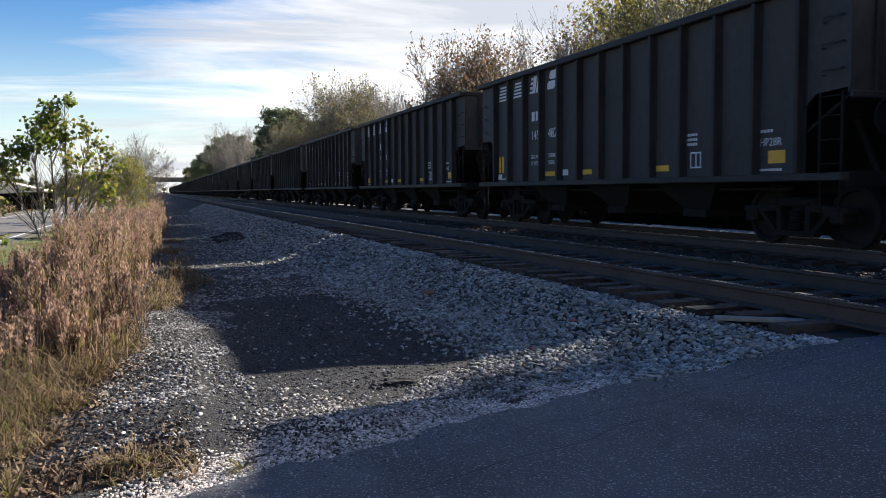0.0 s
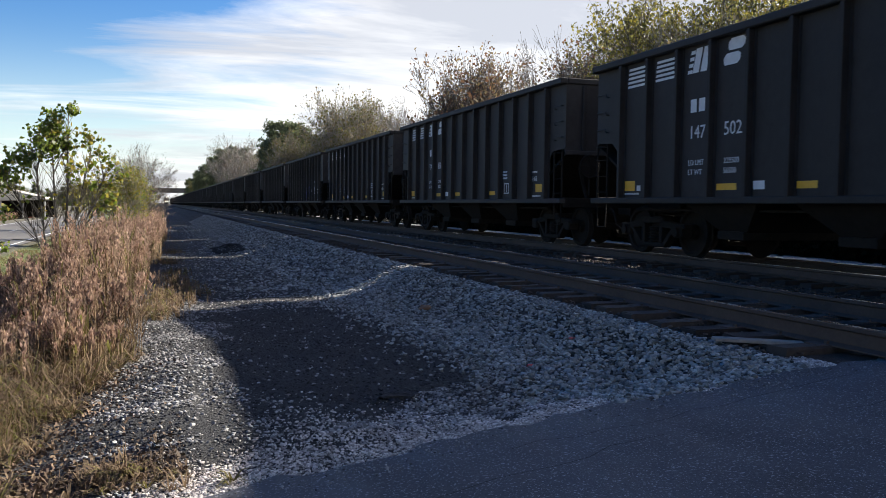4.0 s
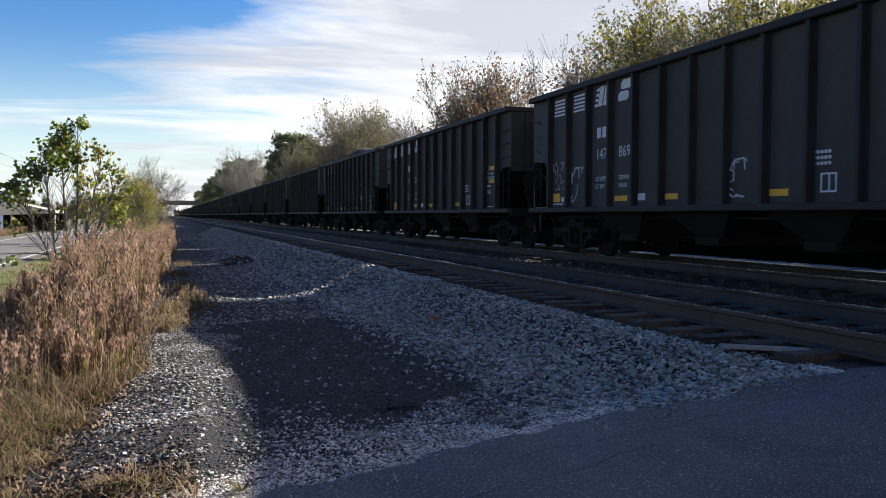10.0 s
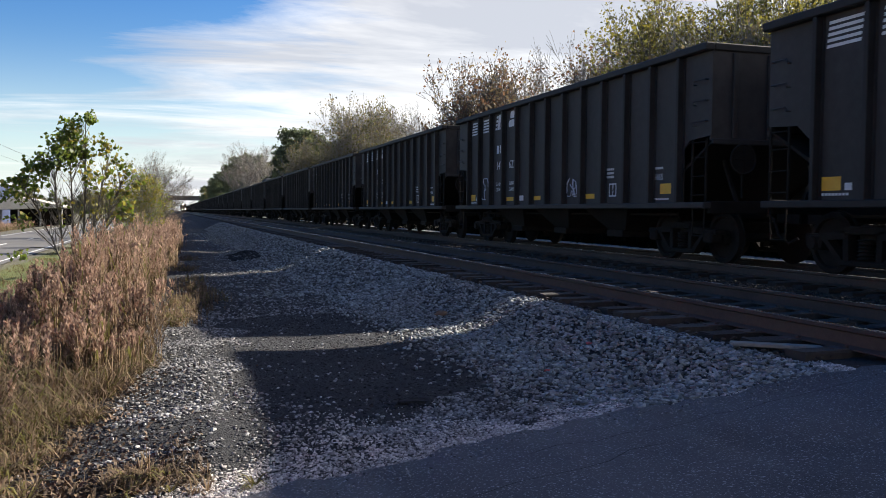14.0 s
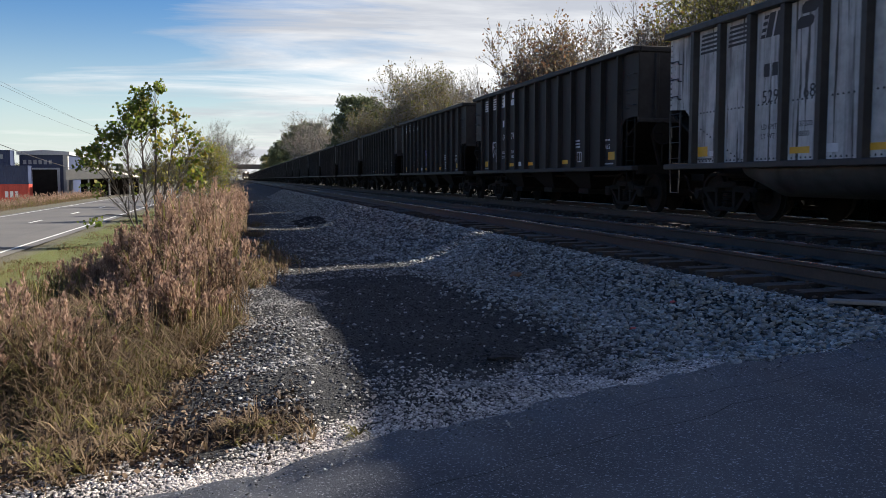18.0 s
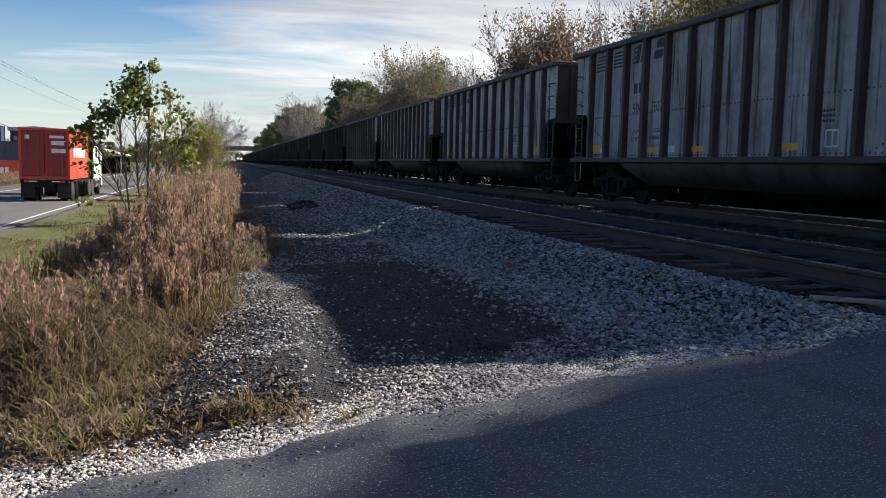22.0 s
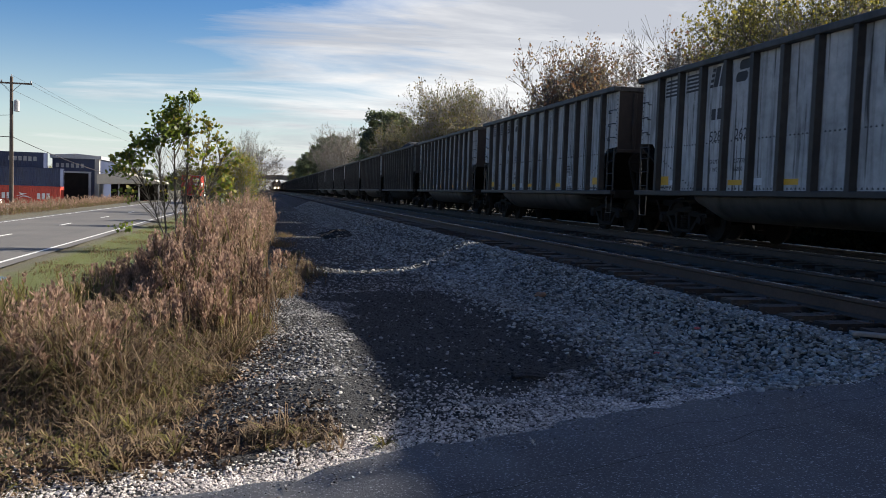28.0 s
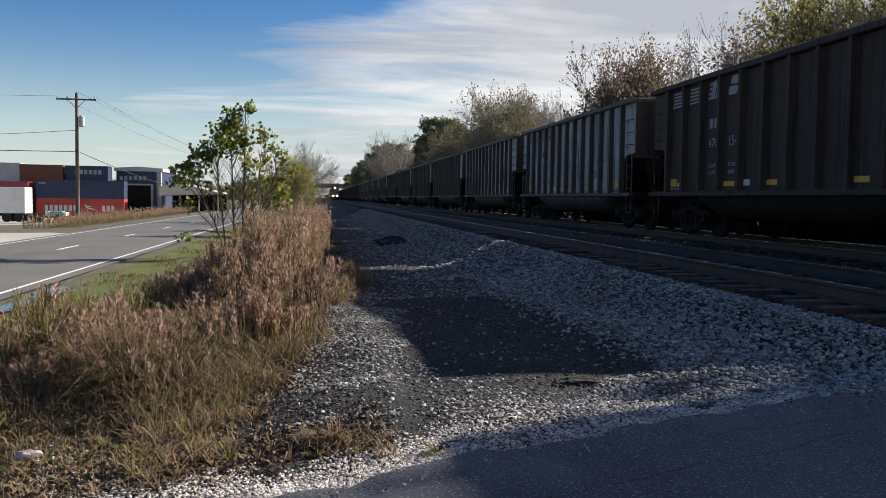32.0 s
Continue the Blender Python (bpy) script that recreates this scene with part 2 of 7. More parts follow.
def streaked(name, dark, light, soot, rough, amount, vary):
    """Weathered sheet: cloudy tone, long soft runs of grime and a few sharp black dribbles, all drawn downwards."""
    m = material(name, dark, light, rough, spec=0.2, coarse=0.7, grain=5, bump=0.12, bump_scale=4, stain=soot, stain_amount=amount * 0.6, stain_scale=(5.0, 5.0, 0.22), vary=vary, bump_dist=0.02)
    n, l = m.node_tree.nodes, m.node_tree.links
    b = n["Principled BSDF"]
    base = b.inputs["Base Color"].links[0].from_socket
    co = n.new("ShaderNodeTexCoord")
    who = n.new("ShaderNodeObjectInfo")
    for scale, edge, steep, share in (((9.0, 9.0, 0.30), 0.585, 22.0, 0.85), ((2.6, 2.6, 0.5), 0.56, 8.0, 0.45)):
        mp = n.new("ShaderNodeMapping")
        mp.inputs["Scale"].default_value = scale
        l.new(co.outputs["Object"], mp.inputs[0])
        shift = n.new("ShaderNodeCombineXYZ")
        k = n.new("ShaderNodeMath")
        k.operation = "MULTIPLY"
        k.inputs[1].default_value = 60.0
        l.new(who.outputs["Random"], k.inputs[0])
        l.new(k.outputs[0], shift.inputs[1])
        l.new(shift.outputs[0], mp.inputs["Location"])
        t = n.new("ShaderNodeTexNoise")
        t.inputs["Scale"].default_value, t.inputs["Detail"].default_value, t.inputs["Roughness"].default_value = 1.0, 4, 0.55
        l.new(mp.outputs[0], t.inputs["Vector"])
        a, c, d = n.new("ShaderNodeMath"), n.new("ShaderNodeMath"), n.new("ShaderNodeMath")
        a.operation, c.operation, d.operation, c.use_clamp = "SUBTRACT", "MULTIPLY", "MULTIPLY", True
        a.inputs[1].default_value, c.inputs[1].default_value, d.inputs[1].default_value = edge, steep, share * amount
        l.new(t.outputs["Fac"], a.inputs[0])
        l.new(a.outputs[0], c.inputs[0])
        l.new(c.outputs[0], d.inputs[0])
        x = n.new("ShaderNodeMix")
        x.data_type = "RGBA"
        l.new(d.outputs[0], x.inputs[0])
        l.new(base, x.inputs[6])
        x.inputs[7].default_value = (*soot, 1)
        base = x.outputs[2]
    l.new(base, b.inputs["Base Color"])
    return m


M_GREY = streaked("weathered aluminium", (0.235, 0.227, 0.216), (0.50, 0.483, 0.458), (0.014, 0.0125, 0.0115), 0.68, 1.0, 0.16)
M_BROWN = streaked("rusty brown car paint", (0.030, 0.0225, 0.0172), (0.066, 0.050, 0.038), (0.010, 0.010, 0.009), 0.66, 0.75, 0.1)
M_SOOTEND = material("sooty end sheet", (0.016, 0.0125, 0.0105), (0.055, 0.042, 0.034), 0.75, coarse=0.9, grain=6, bump=0.15, stain=(0.11, 0.10, 0.09), stain_amount=0.35, stain_scale=(3, 3, 0.3), vary=0.2)
M_UNDER = material("underframe grime", (0.006, 0.0052, 0.0046), (0.024, 0.020, 0.0165), 0.85, spec=0.15, coarse=1.2, grain=9, bump=0.3)
# edge gravel, paler and warmer: part of its sunlight is in the colour
M_LITGRAVEL = material("gravel with sunlight in its colour", (0.17, 0.155, 0.145), (0.62, 0.555, 0.505), 0.8, coarse=5, grain=40, bump=0.3, bump_scale=60, vary=0.62, vary_kind="island", spec=0.3)
M_STEEL = material("worn steel", (0.07, 0.07, 0.07), (0.20, 0.195, 0.19), 0.5, metal=0.7, coarse=1.5, grain=12)
M_COAL = material("coal", (0.008, 0.008, 0.009), (0.035, 0.035, 0.037), 0.92, coarse=2, grain=9, bump=1.0, bump_scale=9, bump_dist=0.08)
M_WHITE = material("white lettering", (0.50, 0.50, 0.50), (0.72, 0.72, 0.71), 0.7, coarse=1.5, grain=9, bump=0.02)
M_DIMWHITE = material("faded lettering", (0.22, 0.22, 0.22), (0.38, 0.38, 0.37), 0.7, coarse=1.5, grain=9, bump=0.02)
M_DARKLET = material("dark lettering", (0.02, 0.02, 0.022), (0.05, 0.05, 0.05), 0.7, coarse=1.5, grain=9, bump=0.02)
M_YELLOW = material("reflective yellow", (0.58, 0.29, 0.02), (0.76, 0.41, 0.035), 0.5, coarse=2, grain=10, bump=0.02)
M_GRAFF = material("spray paint", (0.35, 0.36, 0.40), (0.55, 0.56, 0.60), 0.7, coarse=2, grain=10, bump=0.0)
M_GRAFFBLUE = material("blue spray paint", (0.08, 0.09, 0.25), (0.16, 0.16, 0.38), 0.7, coarse=2, grain=10, bump=0.0)
M_BARK = material("bark", (0.05, 0.042, 0.035), (0.16, 0.14, 0.12), 0.9, coarse=2, grain=14, bump=0.5, bump_scale=20)
M_BARKPALE = material("pale bark", (0.13, 0.12, 0.105), (0.30, 0.28, 0.25), 0.9, coarse=2, grain=14, bump=0.4, bump_scale=20)
M_LEAFGREEN = material("green leaf", (0.050, 0.072, 0.015), (0.125, 0.158, 0.034), 0.55, coarse=0.8, grain=5, bump=0, vary=0.35, vary_kind="island", translucent=0.55, back=(0.25, 0.32, 0.03))
M_LEAFYELLOW = material("yellowing leaf", (0.13, 0.12, 0.025), (0.24, 0.20, 0.04), 0.6, coarse=0.8, grain=5, bump=0, vary=0.35, vary_kind="island", translucent=0.45, back=(0.4, 0.33, 0.04))
M_LEAFOLIVE = material("olive leaf", (0.062, 0.068, 0.024), (0.14, 0.138, 0.05), 0.6, coarse=0.5, grain=3, bump=0, vary=0.4, vary_kind="island", translucent=0.5, back=(0.3, 0.27, 0.07))
M_LEAFRUST = material("rust leaf", (0.10, 0.064, 0.045), (0.22, 0.135, 0.088), 0.6, coarse=0.5, grain=3, bump=0, vary=0.4, vary_kind="island", translucent=0.4, back=(0.35, 0.16, 0.06))
# distance haze is put into the needles as a lighter, greyer green
M_PINE = material("pine needles paled for haze", (0.062, 0.080, 0.044), (0.145, 0.165, 0.090), 0.7, coarse=0.4, grain=2, bump=0, vary=0.4, vary_kind="island", translucent=0.45, back=(0.16, 0.19, 0.08))
M_STRAW = material("dry stalk", (0.070, 0.046, 0.027), (0.25, 0.170, 0.100), 0.85, coarse=0.8, grain=6, bump=0, vary=0.35, vary_kind="island", translucent=0.25)
M_PLUME = material("seed plume", (0.185, 0.112, 0.080), (0.46, 0.315, 0.235), 0.9, coarse=0.6, grain=6, bump=0, vary=0.35, vary_kind="island", translucent=0.45)
M_WEEDGREEN = material("green weed blade", (0.065, 0.064, 0.018), (0.205, 0.170, 0.055), 0.8, coarse=0.5, grain=4, bump=0, vary=0.4, vary_kind="island", translucent=0.45)
# shade is put into this leaf colour, far below real foliage
M_SHADEBRUSH = material("brush leaf with shade in its colour", (0.003, 0.0035, 0.002), (0.010, 0.0105, 0.006), 0.95, spec=0.0, coarse=0.5, grain=3, bump=0, vary=0.4, vary_kind="island")
M_GRASS = material("short grass", (0.06, 0.085, 0.02), (0.15, 0.17, 0.05), 0.9, coarse=0.35, grain=5, bump=0.5, bump_scale=18, bump_dist=0.04, vary=0.3, vary_kind="island")
M_DEADLEAF = material("dead leaf", (0.03, 0.021, 0.014), (0.17, 0.108, 0.068), 0.85, coarse=0.8, grain=6, bump=0, vary=0.4, vary_kind="island")

# ---- mesh helpers ----
def mesh(name, verts, faces, mat, smooth=False):
    me = bpy.data.meshes.new(name)
    me.from_pydata(verts, [], faces)
    me.materials.append(mat)
    if smooth:
        me.polygons.foreach_set("use_smooth", [True] * len(me.polygons))
    me.update()
    return me


def raw_mesh(name, verts, faces, mat):
    """Many equal-sized faces from numpy arrays."""
    verts, faces = np.asarray(verts, np.float32), np.asarray(faces, np.int32)
    me = bpy.data.meshes.new(name)
    k = faces.shape[1]
    me.vertices.add(len(verts))
    me.vertices.foreach_set("co", verts.ravel())
    me.loops.add(faces.size)
    me.loops.foreach_set("vertex_index", faces.ravel())
    me.polygons.add(len(faces))
    me.polygons.foreach_set("loop_start", np.arange(len(faces), dtype=np.int32) * k)
    me.materials.append(mat)
    me.update(calc_edges=True)
    return me


class Shape:
    """Collects boxes, prisms, tubes and discs into one mesh."""

    def __init__(self):
        self.v, self.f = [], []

    def add(self, vs, fs):
        o = len(self.v)
        self.v += [tuple(v) for v in vs]
        self.f += [tuple(o + i for i in q) for q in fs]
        return self

    def box(self, x0, x1, y0, y1, z0, z1, c=0.0):
        if c <= 0:
            vs = [(x, y, z) for z in (z0, z1) for y in (y0, y1) for x in (x0, x1)]
            return self.add(vs, [(0, 2, 3, 1), (4, 5, 7, 6), (0, 1, 5, 4), (2, 6, 7, 3), (0, 4, 6, 2), (1, 3, 7, 5)])
        c = min(c, (x1 - x0) * 0.45, (y1 - y0) * 0.45, (z1 - z0) * 0.45)
        bm = bmesh.new()
        bmesh.ops.create_cube(bm, size=1, matrix=Matrix.Translation(((x0 + x1) / 2, (y0 + y1) / 2, (z0 + z1) / 2)) @ Matrix.Diagonal((x1 - x0, y1 - y0, z1 - z0, 1)))
        bmesh.ops.bevel(bm, geom=bm.edges[:], offset=c, segments=1, affect="EDGES", profile=0.5)
        bm.verts.index_update()
        self.add([v.co[:] for v in bm.verts], [[v.index for v in f.verts] for f in bm.faces])
        bm.free()
        return self

    def prism(self, pts, axis, a, b):
        """A polygon in the two other axes, pushed from a to b along axis (0, 1, 2)."""
        n = len(pts)
        vs = []
        for w in (a, b):
            for p, q in pts:
                vs.append({0: (w, p, q), 1: (p, w, q), 2: (p, q, w)}[axis])
        fs = [tuple(range(n))[::-1], tuple(range(n, 2 * n))]
        fs += [(i, (i + 1) % n, n + (i + 1) % n, n + i) for i in range(n)]
        return self.add(vs, fs)

    def tube(self, p, q, r0, r1=None, n=6, cap=True):
        p, q = Vector(p), Vector(q)
        r1 = r0 if r1 is None else r1
        d = (q - p)
        if d.length < 1e-6:
            return self
        rot = d.to_track_quat("Z", "Y")
        vs = []
        for c, r in ((p, r0), (q, r1)):
            for i in range(n):
                a = 2 * math.pi * i / n
                vs.append(c + rot @ Vector((r * math.cos(a), r * math.sin(a), 0)))
        fs = [(i, (i + 1) % n, n + (i + 1) % n, n + i) for i in range(n)]
        if cap:
            fs += [tuple(range(n))[::-1], tuple(range(n, 2 * n))]
        return self.add(vs, fs)

    def path(self, pts, r, n=5, taper=1.0):
        """One bent rod through the points."""
        pts = [Vector(p) for p in pts]
        vs, ref = [], None
        for k, p in enumerate(pts):
            a, b = pts[max(k - 1, 0)], pts[min(k + 1, len(pts) - 1)]
            d = ((p - a).normalized() + (b - p).normalized()).normalized() if 0 < k < len(pts) - 1 else (b - a).normalized()
            u = d.cross(ref if ref is not None else (Vector((0, 0, 1)) if abs(d.z) < 0.8 else Vector((1, 0, 0))))
            u = u.normalized() if u.length > 1e-4 else d.orthogonal().normalized()
            w = d.cross(u).normalized()
            ref = -w
            rk = r * (1 + (taper - 1) * k / (len(pts) - 1))
            vs += [p + rk * (u * math.cos(2 * math.pi * i / n) + w * math.sin(2 * math.pi * i / n)) for i in range(n)]
        fs = [(k * n + i, k * n + (i + 1) % n, (k + 1) * n + (i + 1) % n, (k + 1) * n + i) for k in range(len(pts) - 1) for i in range(n)]
        return self.add(vs, fs + [tuple(range(n))[::-1], tuple((len(pts) - 1) * n + i for i in range(n))])

    def lathe(self, rings, centre, axis=0, n=20):
        """rings: (radius, along) turned about the axis through centre."""
        vs, fs = [], []
        for r, a in rings:
            for i in range(n):
                t = 2 * math.pi * i / n
                u, w = r * math.cos(t), r * math.sin(t)
                vs.append(Vector(centre) + Vector({0: (a, u, w), 1: (u, a, w), 2: (u, w, a)}[axis]))
        for k in range(len(rings) - 1):
            for i in range(n):
                j = (i + 1) % n
                fs.append((k * n + i, k * n + j, (k + 1) * n + j, (k + 1) * n + i))
        fs += [tuple(range(n))[::-1], tuple((len(rings) - 1) * n + i for i in range(n))]
        return self.add(vs, fs)

    def done(self, name, mat, smooth=False):
        me = mesh(name, self.v, self.f, mat, smooth)
        bm = bmesh.new()
        bm.from_mesh(me)
        bmesh.ops.recalc_face_normals(bm, faces=bm.faces[:])
        bm.to_mesh(me)
        bm.free()
        return me


def part(name, data, parent, label="", m=None):
    ob = new(name, data)
    ob.parent = parent
    if m is not None:
        ob.matrix_basis = m
    if label:
        ob["label"] = label
    return ob


def thing(name, label, category, group="", kind="", m=None, data=None):
    ob = new(name, data)
    if data is None:
        ob.empty_display_size = 0.2
    if m is not None:
        ob.matrix_basis = m
    return tagged(ob, label, category, group, kind)


# ---- the lie of the land ----
TRACK = (0.75, 5.07)            # track centres
ROAD = (-19.3, -15.9, -12.5)    # far edge, middle and near edge of the highway
ROAD_Z = -1.5


def smooth(a, b, v):
    t = np.clip((v - a) / (b - a), 0, 1)
    return t * t * (3 - 2 * t)


def path_z(y):
    return -0.50 - 0.34 * smooth(4, 18, y) - 0.10 * smooth(18, 35, y) - 0.1 * smooth(40, 120, y)


def asphalt_edge(x):
    """The far edge of the crossing's asphalt, as y at x."""
    return 3.22 - 0.30 * smooth(-2.4, -3.9, x) - 0.85 * smooth(-3.6, -6.6, x) - 1.2 * smooth(-6.2, -10, x) + 0.05 * np.sin(x * 5.1) + 0.035 * np.sin(x * 13.7) + 0.02 * np.sin(x * 31.0 + 1)


def land(x, y):
    """Height of the ground without the asphalt."""
    x, y = np.asarray(x, float), np.asarray(y, float)
    p = path_z(y)
    bed = -0.24 + 0 * x
    left = np.clip((-0.95 - x) / 2.0, 0, None)
    a = bed - left
    slope = 0.5 * (a + p + np.sqrt((a - p) ** 2 + 0.16 ** 2)) - 0.012
    slope = np.where(x > -1.0, bed, slope)
    slope = np.where(x > 7.0, np.maximum(-0.24 - (x - 7.0) / 2.0, -0.5) - 0.6 * smooth(13, 18, x), slope)
    far = ROAD_Z - 0.06
    w = smooth(-6.0, -11.0, x)
    side = (p - 0.10 * smooth(-4.8, -5.8, x)) * (1 - w) + far * w
    z = np.where(x < -4.8, side, slope)
    # beyond the highway the yard lies lower
    z = np.where(x < -20, ROAD_Z - 0.06 - 0.92 * smooth(-21, -31, x) * smooth(40, 90, y), z)
    bumps = 0.02 * np.sin(x * 3.1 + y * 1.3) * np.sin(y * 2.2 - x) * smooth(-2.2, -3.5, x)
    wide = 0.03 * np.sin(y * 0.61 + 1) * np.sin(x * 1.7) * smooth(-2.2, -3.5, x)
    z = z + np.where(x < -2, bumps + wide, 0)
    # the crossing's approach climbs to the rails
    climb = asphalt_z(x)
    k = 1 - smooth(0.0, 0.75, y - asphalt_edge(x))
    k = k * smooth(-11.5, -9.0, x) * np.where(x > 9, 0, 1)
    return z * (1 - k) + (climb - 0.03) * k


def asphalt_z(x):
    return np.interp(x, [-12, -8, -7, -5, -4, -2, -0.3, 0.2, 8], [-1.5, -0.80, -0.62, -0.57, -0.52, -0.38, -0.19, -0.17, -0.17])


def grid_mesh(name, xs, ys, fn, mat):
    X, Y = np.meshgrid(xs, ys)
    Z = fn(X, Y)
    v = np.stack([X, Y, Z], -1).reshape(-1, 3)
    nx, ny = len(xs), len(ys)
    i = (np.arange(ny - 1)[:, None] * nx + np.arange(nx - 1)[None, :]).ravel()
    me = raw_mesh(name, v, np.stack([i, i + 1, i + nx + 1, i + nx], 1), mat)
    me.polygons.foreach_set("use_smooth", [True] * len(me.polygons))
    return me


def ground_material():
    """Bare earth and dust, coal-dark patches on the path, grass towards the highway; all by place."""
    m = material("ground", (0.012, 0.0115, 0.012), (0.040, 0.038, 0.037), 0.95, coarse=1.4, grain=34, speck=(0.13, 0.127, 0.12), speck_scale=42.0, bump=1.0, bump_scale=46, bump_dist=0.05, coords="Object")
    n, l = m.node_tree.nodes, m.node_tree.links
    b = n["Principled BSDF"]
    base = b.inputs["Base Color"].links[0].from_socket
    co = n.new("ShaderNodeTexCoord")
    sp = n.new("ShaderNodeSeparateXYZ")
    wob = n.new("ShaderNodeTexNoise")
    wob.inputs["Scale"].default_value, wob.inputs["Detail"].default_value = 1.1, 6
    l.new(co.outputs["Object"], sp.inputs[0])
    l.new(co.outputs["Object"], wob.inputs["Vector"])

    def mt(op, a, c, clamp=False):
        k = n.new("ShaderNodeMath")
        k.operation, k.use_clamp = op, clamp
        for i, v in enumerate((a, c)):
            if isinstance(v, (int, float)):
                k.inputs[i].default_value = v
            else:
                l.new(v, k.inputs[i])
        return k.outputs[0]

    def mx(fac, a, colour):
        k = n.new("ShaderNodeMix")
        k.data_type = "RGBA"
        l.new(fac, k.inputs[0])
        l.new(a, k.inputs[6])
        k.inputs[7].default_value = (*colour, 1)
        return k.outputs[2]

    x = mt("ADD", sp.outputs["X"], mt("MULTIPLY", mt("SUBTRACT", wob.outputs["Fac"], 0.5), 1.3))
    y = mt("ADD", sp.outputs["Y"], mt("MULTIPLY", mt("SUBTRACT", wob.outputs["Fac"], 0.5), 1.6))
    # coal dust along the path, and a darker tongue that bends towards the weeds
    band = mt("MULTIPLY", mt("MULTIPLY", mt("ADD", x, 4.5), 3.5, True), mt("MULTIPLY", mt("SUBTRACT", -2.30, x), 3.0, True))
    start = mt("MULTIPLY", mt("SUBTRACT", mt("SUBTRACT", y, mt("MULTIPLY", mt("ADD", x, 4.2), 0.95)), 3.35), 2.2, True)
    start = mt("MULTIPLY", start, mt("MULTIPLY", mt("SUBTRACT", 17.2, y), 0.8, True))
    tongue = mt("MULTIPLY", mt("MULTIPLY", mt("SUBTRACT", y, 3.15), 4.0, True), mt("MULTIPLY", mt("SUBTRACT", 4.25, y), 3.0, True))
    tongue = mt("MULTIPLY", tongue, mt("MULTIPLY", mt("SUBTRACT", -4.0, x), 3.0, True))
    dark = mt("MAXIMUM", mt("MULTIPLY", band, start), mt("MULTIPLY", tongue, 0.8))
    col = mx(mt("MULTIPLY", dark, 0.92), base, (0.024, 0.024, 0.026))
    bed = mt("MULTIPLY", mt("ADD", sp.outputs["X"], 2.3), 4.0, True)
    col = mx(mt("MULTIPLY", bed, 0.85), col, (0.022, 0.020, 0.020))
    track = mt("MULTIPLY", mt("ADD", sp.outputs["X"], 0.7), 3.0, True)
    col = mx(mt("MULTIPLY", track, 0.9), col, (0.034, 0.025, 0.020))
    verge = mt("MULTIPLY", mt("SUBTRACT", x, 6.5), 3.0, True)
    col = mx(verge, col, (0.26, 0.245, 0.22))
    # shade under the trees and behind the cars, put into the ground colour
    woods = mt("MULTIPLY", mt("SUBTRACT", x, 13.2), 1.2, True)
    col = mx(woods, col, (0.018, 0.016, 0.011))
    grass = mt("MULTIPLY", mt("SUBTRACT", -6.0, x), 1.0, True)
    col = mx(grass, col, (0.11, 0.125, 0.03))
    shoulder = mt("MULTIPLY", mt("SUBTRACT", -11.2, x), 1.4, True)
    col = mx(mt("MULTIPLY", shoulder, 0.85), col, (0.115, 0.10, 0.08))
    l.new(col, b.inputs["Base Color"])
    return m


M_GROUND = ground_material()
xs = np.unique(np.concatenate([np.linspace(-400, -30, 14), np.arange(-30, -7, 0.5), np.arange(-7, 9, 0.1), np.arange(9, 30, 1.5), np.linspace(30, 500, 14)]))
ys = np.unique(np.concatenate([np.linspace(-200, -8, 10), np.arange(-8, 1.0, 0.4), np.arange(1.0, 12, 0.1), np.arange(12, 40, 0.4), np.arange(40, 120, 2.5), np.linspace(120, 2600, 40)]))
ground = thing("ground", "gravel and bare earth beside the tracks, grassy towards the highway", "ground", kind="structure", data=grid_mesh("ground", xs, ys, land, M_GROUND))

# asphalt of the crossing, 3 cm proud of the gravel, worn edge
ax = np.arange(-12, 7.6, 0.12)
rows_y = np.concatenate([np.linspace(-12, 1.0, 16), np.linspace(1.2, 1.75, 6)])
av, nrow = [], 14
for xv in ax:
    e = float(asphalt_edge(xv))
    for k in range(nrow):
        yv = -14 + (e + 14) * (k / (nrow - 2)) ** 0.5 if k < nrow - 1 else e + 0.03
        zv = float(asphalt_z(xv)) + (0.0 if k < nrow - 2 else -0.012 if k == nrow - 2 else -0.06)
        av.append((xv, yv, zv))
i = (np.arange(len(ax) - 1)[:, None] * nrow + np.arange(nrow - 1)[None, :]).ravel()
crossing = thing("crossing_pavement", "dark worn asphalt of the grade crossing with a ragged edge", "pavement", kind="structure",
                 data=raw_mesh("crossing_pavement", av, np.stack([i, i + nrow, i + nrow + 1, i + 1], 1), M_ASPHALT))

# the highway with its edge lines and dashes
def road_grid(x0, x1, y0, y1, z, mat, name, step=4.0):
    return grid_mesh(name, np.array([x0, x1]), np.arange(y0, y1 + 0.1, step), lambda X, Y: z + 0 * X, mat)


road = thing("road", "grey two-lane asphalt highway beside the railway", "road", kind="structure", data=road_grid(ROAD[0] - 0.5, ROAD[2] + 0.45, -200, 1200, ROAD_Z, M_ROAD, "road"))
for nm, x in (("edge_line", ROAD[0]), ("edge_line", ROAD[2])):
    part(nm, road_grid(x - 0.06, x + 0.06, -200, 1200, ROAD_Z + 0.006, M_PAINT_WHITE, "edge_line", 50.0), road, "white edge line")
dash = Shape().box(-0.06, 0.06, -1.5, 1.5, 0.0, 0.006).done("lane_dash", M_PAINT_WHITE)
for k in range(-1, 20):
    part("lane_dash", dash, road, "", pose(ROAD[1], 12.4 + k * 12.2, ROAD_Z + 0.002))

